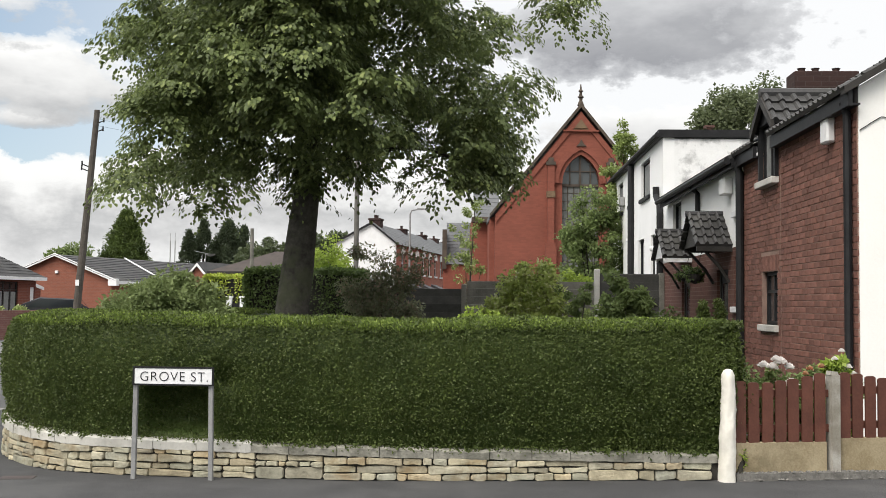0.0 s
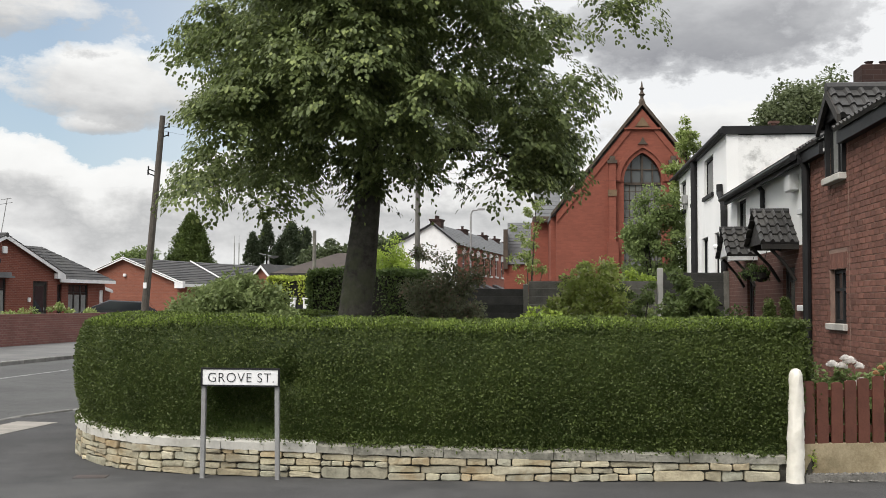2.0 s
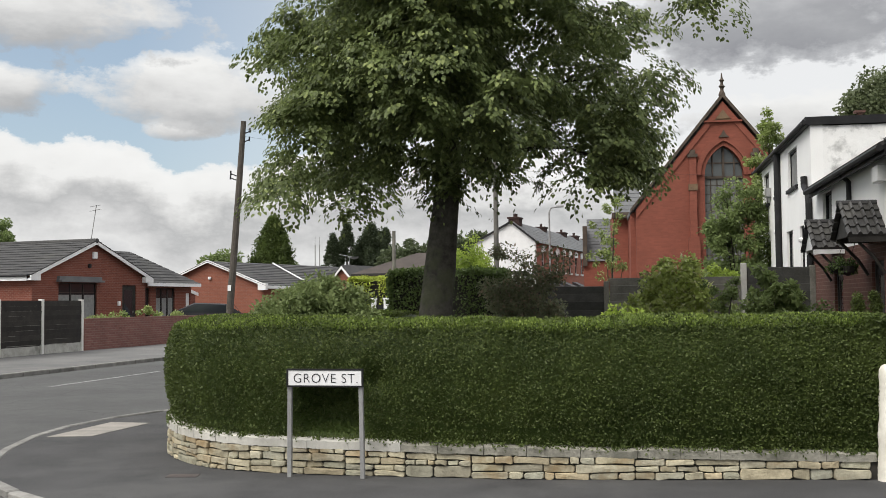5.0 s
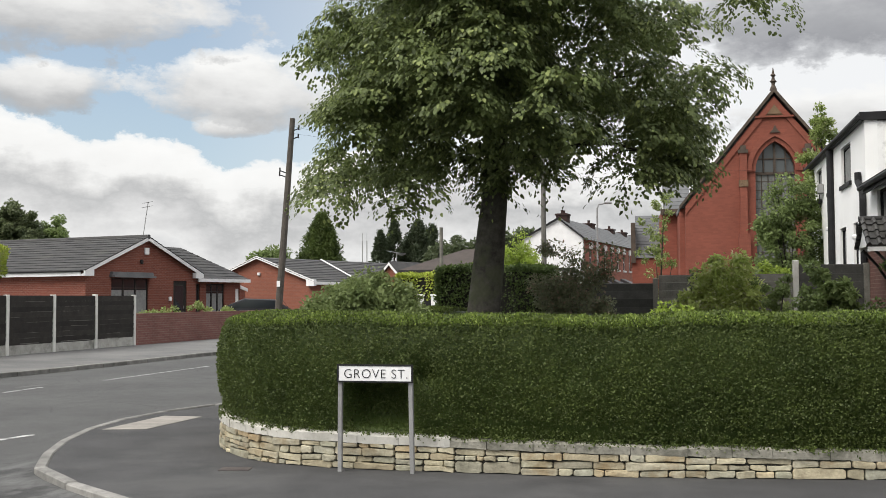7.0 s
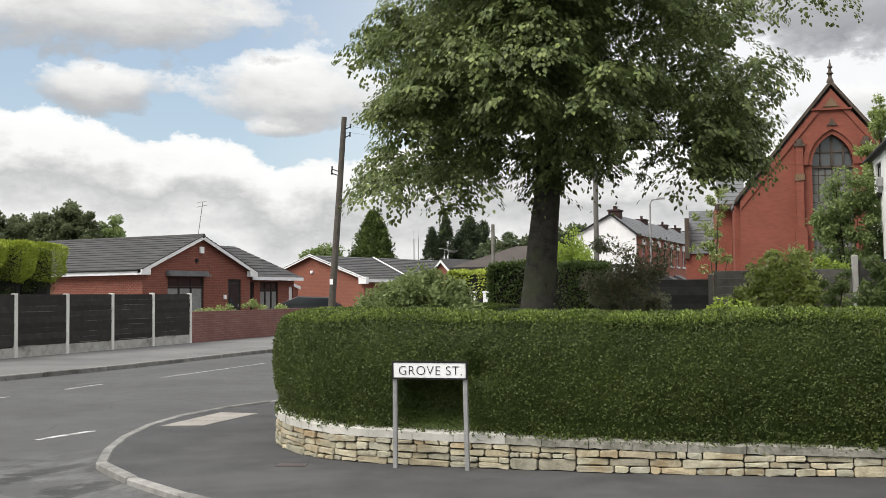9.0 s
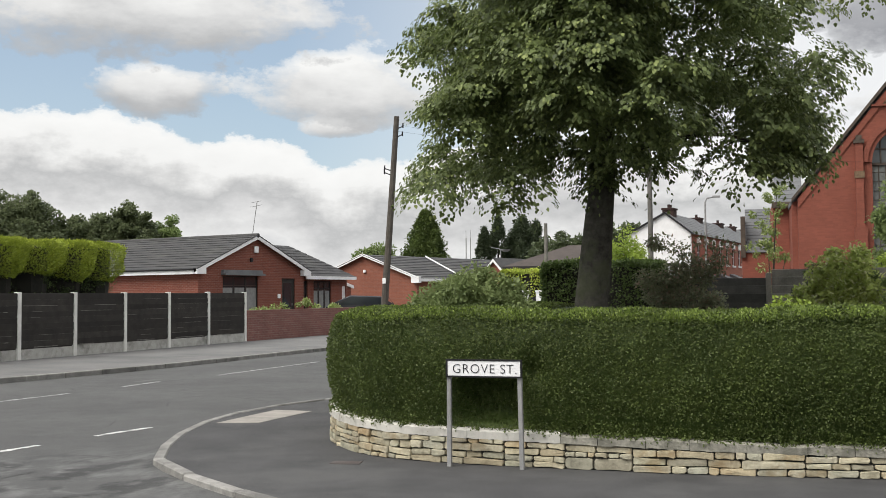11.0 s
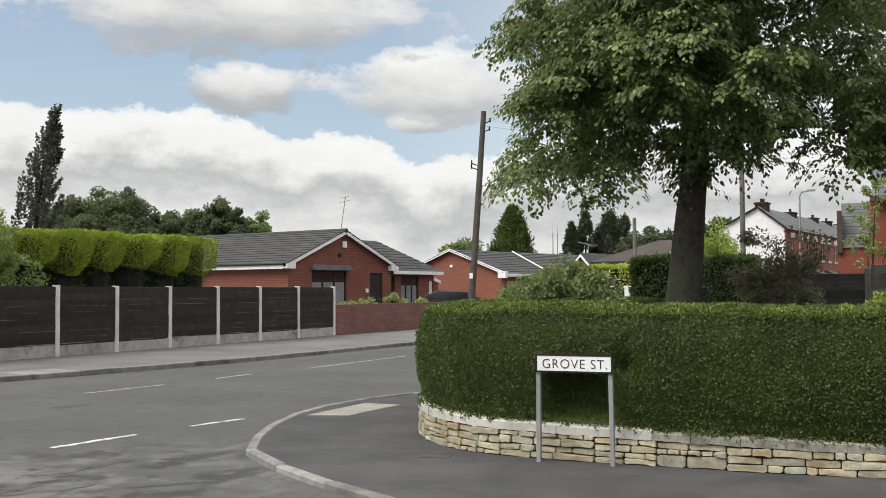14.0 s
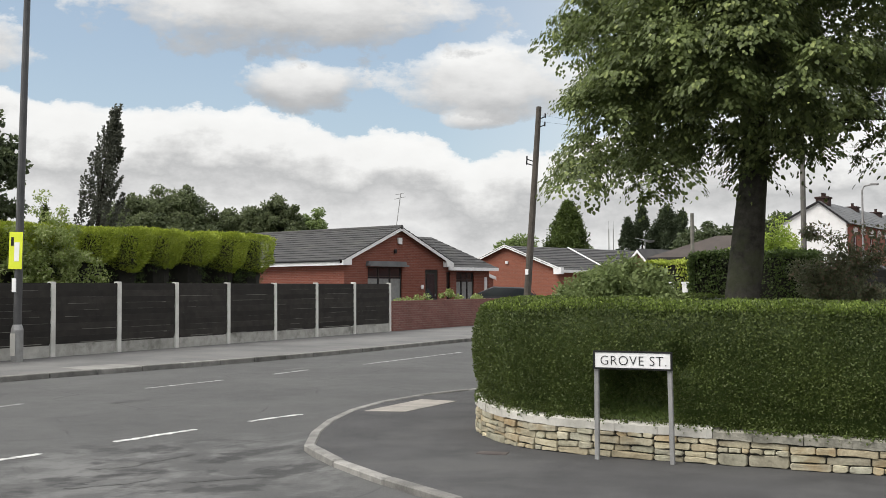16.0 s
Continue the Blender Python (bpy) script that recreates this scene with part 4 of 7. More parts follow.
# lobes of the crown: x, z from the foot of the trunk, spread, height and fullness
LOBES = [(-1.75, 3.08, 1.02, 0.50, 0.95), (-0.95, 3.65, 0.85, 0.40, 0.7), (-0.95, 4.25, 1.10, 0.70, 1.1), (-1.62, 5.10, 1.05, 0.80, 1.15), (-1.55, 4.10, 0.80, 0.55, 1.2), (0.02, 4.50, 1.45, 0.80, 1.0), (-0.10, 2.85, 0.34, 0.40, 0.5),
         (0.85, 3.45, 0.85, 0.34, 0.7), (1.15, 4.15, 0.95, 0.60, 0.7), (2.50, 3.60, 0.88, 0.55, 1.0), (2.85, 3.15, 0.48, 0.42, 1.1), (2.75, 4.25, 0.75, 0.60, 0.75), (2.15, 5.15, 1.05, 0.80, 0.75),
         (3.75, 5.65, 0.34, 0.22, 0.9), (-0.1, 5.4, 1.75, 1.0, 1.0), (0.35, 6.8, 2.5, 1.4, 0.9), (0.3, 8.2, 2.3, 1.2, 0.7), (0.2, 9.6, 1.6, 1.1, 0.6), (0.14, 3.22, 0.60, 0.30, 1.5), (2.95, 3.5, 0.42, 0.40, 1.3), (-0.95, 3.42, 0.80, 0.36, 1.1)]
trng = np.random.default_rng(21)
heads = []
for dy, keep in ((0.0, range(21)), (-1.5, (0, 2, 3, 4, 5, 7, 8, 9, 11, 12, 14, 15, 16)), (1.6, (0, 1, 2, 3, 5, 20, 8, 9, 11, 12, 14, 15, 16)), (-2.5, (2, 5, 8, 14, 15)), (2.6, (2, 5, 8, 14, 15))):
    k = (15 + dy) / 15.0
    for i in keep:
        lx, lz, rx, rz, full = LOBES[i]
        n = int((11.0 * rx * rz + 3) * full)
        d = unit(trng, n)
        rad = np.where(trng.random(n) < 0.8, 0.70 + 0.30 * trng.random(n), 0.2 + 0.5 * trng.random(n))[:, None]
        heads.append(np.array([lx * k - 2.14 * (k - 1), dy, 1.38 + (lz + 0.16 - 1.38) * k]) + d * rad * np.array([rx * k * 0.84, 0.85, rz * k * 0.92]))
heads = np.concatenate(heads)
# gaps where the sky shows through, more of them low down
hole = np.array([noise.noise(Vector((q[0] * 1.25, q[1] * 0.35, q[2] * 1.25))) + 0.5 * noise.noise(Vector((q[0] * 3.1, q[1] * 0.6, q[2] * 3.1 + 7.0))) for q in heads])
heads = heads[hole > np.interp(heads[:, 2], [2.8, 3.6, 4.6, 6.0], [-0.16, -0.24, -0.44, -0.75])]
r = random.Random(12)
for i in range(26):
    e = Vector(heads[r.randrange(len(heads))])
    hgt = max(3.6, min(8.0, e.z - r.uniform(-0.2, 0.7)))
    foot = Vector((0.20, 0.05, hgt - 0.30))
    bg_ = Shape()
    pts = limb(bg_, foot, foot.lerp(e, 0.86), 0.035 + 0.03 * r.random(), 0.006, 0.10, r)
    for q in pts[2:]:
        t2 = q + Vector((r.uniform(-1, 1), r.uniform(-1, 1), r.uniform(-0.6, 0.2))) * 0.45
        bg_.tube([q, q.lerp(t2, 0.5) + Vector((0, 0, 0.06)), t2], [0.009, 0.006, 0.003], 5)
    part("bough", bg_, BARK, lime, smooth=True)
# each head is an umbrella of drooping sprays over a dark hollow
PH, PER = 15, 29
NH0 = len(heads)
wide_h = 0.24 + 0.28 * trng.random(NH0)
ang = trng.random((NH0, PH)) * 2 * np.pi
rho = np.sqrt(trng.random((NH0, PH)))
stretch = 0.75 + 0.6 * trng.random((NH0, 1))
dx, dyy = np.cos(ang) * rho * stretch, np.sin(ang) * rho / stretch
fall = 0.45 + 0.6 * trng.random((NH0, 1))
cents = np.stack([heads[:, :1] + dx * wide_h[:, None], heads[:, 1:2] + dyy * wide_h[:, None], heads[:, 2:] + 0.08 - fall * wide_h[:, None] * rho ** 1.7 + trng.normal(size=(NH0, PH)) * 0.035], -1).reshape(-1, 3)
NS = len(cents)
out = np.stack([dx, dyy, np.zeros((NH0, PH))], -1).reshape(-1, 3)
away = np.stack([cents[:, 0] - 0.3, cents[:, 1], np.zeros(NS)], 1)
out = out + away / (np.linalg.norm(away, axis=1)[:, None] + 1e-6) * 0.35 + unit(trng, NS) * 0.25
out[:, 2] = 0
out /= np.linalg.norm(out, axis=1)[:, None] + 1e-6
side = np.cross(out, np.array([0, 0, 1.0]))
edge = rho.reshape(-1)
length = 0.20 + 0.24 * trng.random(NS)
wide = 0.07 + 0.07 * trng.random(NS)
drop = 0.04 + (0.05 + 0.34 * trng.random(NS) ** 2) * edge
u = trng.random((NS, PER, 1)) ** 0.8
pad = cents[:, None] + out[:, None] * (u - 0.4) * length[:, None, None] - np.array([0, 0, 1.0]) * drop[:, None, None] * u ** 1.5
v = (trng.random((NS, PER, 1)) * 2 - 1)
taper = np.sin(np.pi * np.clip(u * 0.80 + 0.17, 0, 1)) ** 0.7
p = (pad + side[:, None] * v * wide[:, None, None] * taper + np.array([0, 0, -0.06]) * v ** 2 + trng.normal(size=(NS, PER, 3)) * 0.022).reshape(-1, 3)
N = len(p)
slope = out[:, None] * 0.7 + np.array([0, 0, 1.0]) * (-0.25 - 0.9 * u)
ax = (slope + side[:, None] * v * 0.8).reshape(-1, 3) + unit(trng, N) * 0.45
nm = (out[:, None] * (0.15 + 0.7 * u * edge[:, None, None]) + np.array([0, 0, 0.95])).reshape(-1, 3) + unit(trng, N) * 0.34
part("crown", leaf_mesh("crown", p, ax, nm, 0.062 * (0.55 + 0.75 * trng.random(N)), LEAF_LIME, 0.72), None, lime, "dense drooping heart-shaped leaves")
lowest = cents[(cents[:, 2] < 3.7) & (trng.random(NS) < 0.10)]
NH = len(lowest) * 2
base = np.repeat(lowest, 2, 0) + trng.normal(size=(NH, 3)) * np.array([0.16, 0.16, 0.1])
hang = 0.22 + 0.42 * trng.random(NH)
t_ = np.linspace(0.1, 1.0, 9)[None, :, None]
q = (base[:, None] + np.array([0, 0, -1.0]) * t_ * hang[:, None, None] + trng.normal(size=(NH, 9, 3)) * 0.04).reshape(-1, 3)
q = q[q[:, 2] > 2.42]
N = len(q)
part("hanging_leaves", leaf_mesh("hanging_leaves", q, unit(trng, N) * 0.6 + np.array([0, 0, -0.9]), unit(trng, N) + np.array([0, -0.4, 0.3]), 0.068 * (0.6 + 0.7 * trng.random(N)), LEAF_LIME, 0.70), None, lime, "leafy strands hanging below the crown")


def shrub(name, label, at, rx, ry, h, material, leaf=0.06, clumps=70, per=60, seed=1, lift=0.0, category="shrub", droop=0.2, group="", ragged=0.30):
    """A bush of stems with leaves in clumps over an uneven mound."""
    t = thing(name, label, category, pose(*at), group)
    g = np.random.default_rng(seed)
    rr = random.Random(seed)
    d = unit(g, clumps)
    d[:, 2] = np.abs(d[:, 2])
    bulge = np.array([noise.noise(Vector(q) * 1.7 + Vector((seed * 1.3, 0, 0))) for q in d])
    wob = (0.70 + 0.34 * g.random(clumps)) * (1 + ragged * 1.6 * bulge)
    c = np.stack([d[:, 0] * rx * wob, d[:, 1] * ry * wob, lift + (h - lift) * (0.31 + 0.62 * d[:, 2] ** 0.6 * wob * 1.05)], 1)
    low = g.random(clumps) < 0.3
    c[low, 2] = lift + (h - lift) * 0.75 * g.random(low.sum())
    if ragged > 0.1:
        c = c[np.array([noise.noise(Vector(q) * (1.6 / max(rx, 0.3)) + Vector((0, seed, 0))) for q in c]) > -0.22]
    cr = 0.105 * (rx + ry + min(h - lift, 3 * rx)) / 2 * (0.6 + 0.8 * g.random(len(c)))
    pp, aa, nn, s = spray(g, c, cr, int(per * 1.9), leaf * 1.15, droop)
    for i in range(5):
        q = c[rr.randrange(len(c))]
        st = Shape().tube([(rr.uniform(-0.08, 0.08), rr.uniform(-0.08, 0.08), -0.05), (q[0] * 0.4, q[1] * 0.4, q[2] * 0.55), tuple(q)], [0.03, 0.02, 0.006], 6)
        part("stem", st, BARK, t)
    part("leaves", leaf_mesh("leaves", pp, aa, nn, s, material, 0.55, fine=leaf > 0.05), None, t)
    return t


# ---- fence across the road ----
far_fence = thing("panel_fence", "dark stained panel fence with pale concrete posts and gravel boards", "fence")
FENCE = [(-16.45, 14.95), (-16.31, 16.9), (-16.17, 18.76), (-16.03, 20.62), (-15.89, 22.54), (-15.74, 24.5), (-15.6, 26.48), (-15.45, 28.5), (-15.29, 30.6)]
for i in range(12):
    FENCE.insert(0, (FENCE[0][0] - 0.17, FENCE[0][1] - 1.94))
fr = random.Random(9)
for i, (x, y) in enumerate(FENCE):
    part("post", Shape().box(x - 0.062, x + 0.062, y - 0.062, y + 0.062, -0.1, 1.56 + fr.uniform(-0.01, 0.015)), POSTWHITE, far_fence, bevel=0.008)
for (xa, ya), (xb, yb) in zip(FENCE, FENCE[1:]):
    L = math.hypot(xb - xa, yb - ya)
    m = pose(xa, ya, 0, 0, 0, math.degrees(math.atan2(yb - ya, xb - xa)))
    part("gravel_board", Shape().box(0.05, L - 0.05, -0.025, 0.025, -0.05, 0.25 + fr.uniform(-0.02, 0.02), m), STAINCON, far_fence)
    pn = part("panel", Shape().box(0.05, L - 0.05, -0.006, 0.006, 0.24, 1.51, m), DARKWOOD, far_fence)
    for k in range(9):
        z = 0.27 + k * 0.137
        tilt = m @ pose(0, -0.028, z, 6, 0, fr.uniform(-0.2, 0.2))
        part("slat", Shape().box(0.06, L - 0.06, -0.005, 0.005, 0, 0.150 + fr.uniform(-0.006, 0.004), tilt), DARKWOOD, pn)
        # pale strips painted along slat edges to bring out their relief
        if fr.random() < 0.75:
            a = fr.uniform(0.08, L * 0.5)
            part("pale_edge", Shape().box(a, min(L - 0.08, a + fr.uniform(0.3, 1.5)), -0.011, -0.0052, 0.0, 0.016, tilt), PALEWOOD, pn)
    part("cap_rail", Shape().box(0.05, L - 0.05, -0.03, 0.03, 1.51, 1.535, m), DARKWOOD, pn)

# ---- low brick wall in front of the bungalow ----
lw = Shape()
LOWWALL = [(-15.22, 30.75), (-14.7, 36.0), (-14.1, 41.0), (-13.3, 47.0)]
for (xa, ya), (xb, yb) in zip(LOWWALL, LOWWALL[1:]):
    L = math.hypot(xb - xa, yb - ya)
    lw.box(0, L, 0, 0.22, -0.1, 0.98, pose(xa, ya, 0, 0, 0, math.degrees(math.atan2(yb - ya, xb - xa))))
solid("boundary_wall", lw, BRICK_WALL, "low dark red brick boundary wall beside the pavement", "wall", kind="structure")


# ---- roofs and windows ----
def tile_slope(s, m, width, run, pitch, course=0.33, thick=0.03):
    """Courses of lapped tiles over a slope: m at the eave's corner, x along the eave, y up the slope on plan."""
    n = max(1, int(round(run / math.cos(radians(pitch)) / course)))
    step = run / math.cos(radians(pitch)) / n
    t = m @ pose(0, 0, 0, pitch, 0, 0)
    prof = []
    for i in range(n):
        prof += [(i * step, thick), ((i + 1) * step, 0.006)]
    prof += [(n * step, -0.02), (0.0, -0.02)]
    k = len(prof)
    v = [t @ Vector((x, y, z)) for x in (0, width) for y, z in prof]
    s.add(v, [(i, i + 1, i + 1 + k, i + k) for i in range(k - 1)] + [(k - 1, 0, k, 2 * k - 1), tuple(range(k - 1, -1, -1)), tuple(range(k, 2 * k))])
    return s


def window(parent, m, w, h, bars=2, material=BLACKPAINT, sill=None, curtain=False, transom=0.0, name="window"):
    """A framed window: m at its lower left outer corner, x along the wall, y into it."""
    f = Shape()
    t = 0.05
    ring = [(0, 0), (w, 0), (w, h), (0, h)], [(t, t), (w - t, t), (w - t, h - t), (t, h - t)]
    f.add([tuple(m @ Vector((x, y, z))) for y in (0.06, 0.12) for r_ in ring for x, z in r_],
          [q for k in range(4) for n_ in ((k + 1) % 4,) for q in ((k, n_, 4 + n_, 4 + k), (12 + k, 12 + n_, 8 + n_, 8 + k), (8 + k, 8 + n_, n_, k), (4 + k, 4 + n_, 12 + n_, 12 + k))])
    ob = part(name, f, material, parent)
    for i in range(1, bars):
        x = w * i / bars
        part("glazing_bar", Shape().box(x - 0.022, x + 0.022, 0.06, 0.12, t, h - t, m), material, ob)
    if transom:
        part("transom", Shape().box(t, w - t, 0.062, 0.118, transom - 0.02, transom + 0.02, m), material, ob)
    part("pane", Shape().box(t, w - t, 0.085, 0.095, t, h - t, m), GLASS, ob, "dark reflecting glass")
    if curtain:
        for i in range(bars):
            x0, x1 = w * i / bars + 0.07, w * (i + 1) / bars - 0.07
            part("curtain", Shape().box(x0, x1, 0.079, 0.083, t + 0.02, (transom or h) - 0.09, m), CURTAIN, ob, "pale net curtain")
    if sill is not None:
        part("sill", Shape().box(-0.06, w + 0.06, -0.06, 0.10, -0.09, 0.0, m), sill, ob, "pale stone sill", bevel=0.008)
    return ob


def door(parent, m, w, h, material=BLACKPAINT, glazed=True, name="door"):
    f = Shape().box(0, 0.06, 0.05, 0.12, 0, h, m).box(w - 0.06, w, 0.05, 0.12, 0, h, m).box(0.06, w - 0.06, 0.05, 0.12, h - 0.06, h, m)
    ob = part(name, f, material, parent)
    part("leaf", Shape().box(0.06, w - 0.06, 0.075, 0.11, 0.02, h - 0.06, m), material, ob)
    if glazed:
        part("pane", Shape().box(0.18, w - 0.18, 0.065, 0.073, 0.9, h - 0.22, m), GLASS, ob)
    part("handle", Shape().box(w - 0.16, w - 0.12, 0.05, 0.075, 0.98, 1.10, m), STEEL, ob)
    return ob


def gutter(parent, a, b, name="gutter", material=BLACKPAINT, r=0.055):
    return part(name, Shape().tube([a, b], r, 8), material, parent)


# ---- first bungalow: its gable faces the road (+x), the ridge runs away from it ----
b1 = thing("bungalow", "single-storey red brick bungalow with grey tiled roof and white fascias", "house", pose(-22.24, 40.28, 0, 0, 0, -15.4))
GW, EH, PITCH, DEEP = 7.1, 2.70, 22.3, 9.7          # gable width along y, eave height, roof pitch, length along -x
SLOPE = math.tan(radians(PITCH))
rise = GW / 2 * SLOPE
front = pose(0, 0, 0, 0, 0, 90)                      # x along +y, y into the house (-x)
sh = wall_boxes(Shape(), front, GW, EH, 0.28, [(1.50, 3.82, 0.75, 2.36), (5.50, 6.45, 0.02, 2.28)])
sh.prism([(0, EH), (GW, EH), (GW / 2, EH + rise)], front, 0.28)
part("front_wall", sh, BRICK_RED, b1)
part("side_wall", Shape().box(-DEEP, -0.28, 0, 0.28, 0, EH), BRICK_RED, b1)
part("rear_wall", Shape().box(-DEEP, -DEEP + 0.28, 0.28, GW, 0, EH).prism([(0.28, EH), (GW, EH), (GW / 2, EH + rise)], pose(-DEEP + 0.28, 0, 0, 0, 0, 90), 0.28), BRICK_RED, b1)
window(b1, front @ pose(1.50, 0, 0.75), 2.32, 1.61, 3, DARKWOOD, sill=CONCRETE, curtain=True, transom=1.18)
part("window_canopy", Shape().prism([(1.38, 2.38), (4.0, 2.38), (4.0, 2.46), (1.38, 2.46)], front @ pose(0, -0.30, 0), 0.30).prism([(1.38, 2.46), (4.0, 2.46), (3.95, 2.62), (1.43, 2.62)], front @ pose(0, -0.16, 0), 0.16), SLATE, b1, "lead-grey canopy over the window")
door(b1, front @ pose(5.50, 0, 0.02), 0.95, 2.26, DARKWOOD)
part("wall_lamp", Shape().box(0.0, 0.10, 5.15, 5.30, 1.35, 1.55), WHITEPAINT, b1, "small white lamp by the door", bevel=0.02)
OV = 0.30
zl = EH - OV * SLOPE
part("roof_slope", tile_slope(Shape(), pose(-DEEP - 0.2, -OV, zl + 0.06), DEEP + 0.45, GW / 2 + OV, PITCH), TILE, b1, "grey interlocking concrete tiles")
part("roof_slope", tile_slope(Shape(), pose(0.25, GW + OV, zl + 0.06, 0, 0, 180), DEEP + 0.45, GW / 2 + OV, PITCH), TILE, b1, "grey interlocking concrete tiles")
part("ridge", Shape().tube([(0.26, GW / 2, EH + rise + 0.05), (-DEEP - 0.2, GW / 2, EH + rise + 0.05)], 0.10, 8), TILE, b1)
for sgn, y0 in ((1, -OV), (-1, GW + OV)):
    run = GW / 2 + OV
    bb = [(y0, zl - 0.12), (y0 + sgn * run, zl - 0.12 + run * SLOPE), (y0 + sgn * run, zl + 0.05 + run * SLOPE), (y0, zl + 0.05)]
    part("bargeboard", Shape().prism(bb if sgn > 0 else bb[::-1], pose(0.24, 0, 0, 0, 0, 90), 0.05), WHITEPAINT, b1, "white bargeboard")
    e = [(y0, zl - 0.16), (y0 + sgn * 0.55, zl - 0.16), (y0 + sgn * 0.55, zl + 0.10), (y0, zl - 0.10)]
    part("eave_box", Shape().prism(e if sgn > 0 else e[::-1], pose(0.235, 0, 0, 0, 0, 90), 0.22), WHITEPAINT, b1, "white boxed eave end")
part("fascia", Shape().box(-DEEP, 0.02, -OV - 0.02, -OV + 0.02, zl - 0.17, zl + 0.02), WHITEPAINT, b1, "white fascia")
gutter(b1, (-DEEP, -OV - 0.07, zl + 0.03), (0.1, -OV - 0.07, zl + 0.03), material=BLACKPAINT, r=0.045)
part("soffit", Shape().box(-DEEP, 0.0, -OV + 0.02, 0.0, zl - 0.15, zl - 0.13), WHITEPAINT, b1)
part("alarm_box", Shape().box(0.0, 0.10, GW / 2 - 0.05, GW / 2 + 0.22, EH + 0.72, EH + 1.02), WHITEPAINT, b1, "white alarm box high on the gable", bevel=0.02)
part("lamp", Shape().box(0.0, 0.10, GW / 2 - 0.30, GW / 2 - 0.16, EH + 0.30, EH + 0.48), BLACKPAINT, b1, "small dark wall lamp", bevel=0.02)
mast = part("aerial_mast", Shape().tube([(-0.2, GW / 2 + 0.1, EH + rise), (-0.12, GW / 2 + 0.35, EH + rise + 1.65)], 0.018, 6), STEEL, b1)
part("aerial_arm", Shape().tube([(-0.15, GW / 2 - 0.05, EH + rise + 1.35), (-0.1, GW / 2 + 0.65, EH + rise + 1.5)], 0.012, 5), STEEL, mast)
part("aerial_arm", Shape().tube([(-0.15, GW / 2 + 0.0, EH + rise + 1.55), (-0.1, GW / 2 + 0.6, EH + rise + 1.68)], 0.012, 5), STEEL, mast)
# wing set back beyond the gable, with a hipped roof
wy0, wy1, wx, hz = GW + 0.01, 11.15, -0.40, 2.42
wall2 = pose(wx, wy0, 0, 0, 0, 90)
part("wing_wall", wall_boxes(Shape(), wall2, wy1 - wy0, hz, 0.28, [(0.28, 0.80, 0.35, 2.18), (1.28, 2.72, 0.75, 2.18), (3.62, 3.98, 0.02, 1.95)]), BRICK_RED, b1)
window(b1, wall2 @ pose(0.28, 0, 0.35), 0.52, 1.83, 1, DARKWOOD)
window(b1, wall2 @ pose(1.28, 0, 0.75), 1.44, 1.43, 3, DARKWOOD, curtain=True, transom=1.05, sill=DARKWOOD)
part("side_door", Shape().box(3.62, 3.98, 0.08, 0.12, 0.02, 1.95, wall2), WHITEPAINT, b1, "white side door")
part("wing_end_wall", Shape().box(-5.6, wx - 0.28, wy1 - 0.28, wy1, 0, hz), BRICK_RED, b1)
ex, ey, rz_, rx_, ry_ = wx + 0.35, wy1 + 0.35, hz + 1.62, wx - 2.3, wy1 - 1.9
hip = Shape()
NC = 11
for i in range(NC):
    a, b = i / NC, (i + 1) / NC
    za, zb_ = hz - 0.02 + (rz_ - hz) * a, hz - 0.02 + (rz_ - hz) * b
    pa, pb = (ex + (rx_ - ex) * a, ey + (ry_ - ey) * a), (ex + (rx_ - ex) * b, ey + (ry_ - ey) * b)
    y_in = GW / 2 - 0.2 if i > 5 else GW - 0.2
    o = len(hip.v)
    hip.v += [(pa[0], y_in, za + 0.03), (pa[0], pa[1], za + 0.03), (pb[0], pb[1], zb_ + 0.006), (pb[0], y_in, zb_ + 0.006), (-6.0, pa[1], za + 0.03), (-6.0, pb[1], zb_ + 0.006), (pa[0], y_in, za + 0.006), (pa[0], pa[1], za + 0.006), (-6.0, pa[1], za + 0.006)]
    hip.f += [(o, o + 1, o + 2, o + 3), (o + 1, o + 4, o + 5, o + 2), (o + 6, o + 7, o + 1, o), (o + 7, o + 8, o + 4, o + 1)]
hip.weld = True
part("wing_roof", hip, TILE, b1, "grey tiled hipped wing roof")
part("wing_fascia", Shape().box(ex - 0.03, ex + 0.02, wy0 + 0.25, ey, hz - 0.16, hz + 0.0), WHITEPAINT, b1, "white fascia")
part("lean_to", Shape().prism([(0, 0), (1.4, 0), (1.4, 1.95), (0, 2.3)], pose(wx - 0.75, wy1, 0, 0, 0, 90), 3), BRICK_RED, b1)
part("lean_to_board", Shape().prism([(-0.02, 2.22), (1.6, 1.82), (1.6, 1.98), (-0.02, 2.40)], pose(wx - 0.70, wy1, 0, 0, 0, 90), 0.05), WHITEPAINT, b1, "white bargeboard")

# ---- second bungalow ----
b2 = thing("bungalow", "orange-red brick bungalow with grey tiled roof beyond the first", "house", pose(-23.55, 56.5, 0, 0, 0, -20))
GW2, EH2, P2, D2 = 7.2, 2.44, 19.5, 13.0
rise2 = GW2 / 2 * math.tan(radians(P2))
sh = Shape().box(0, GW2, 0, 0.28, 0, EH2)
sh.prism([(0, EH2), (GW2, EH2), (GW2 / 2, EH2 + rise2)], Matrix(), 0.28)
part("front_wall", sh, BRICK_ORANGE, b2)
part("side_wall", Shape().box(GW2 - 0.28, GW2, 0.28, D2, 0, EH2), BRICK_ORANGE, b2)
part("side_wall", Shape().box(0, 0.28, 0.28, D2, 0, EH2), BRICK_ORANGE, b2)
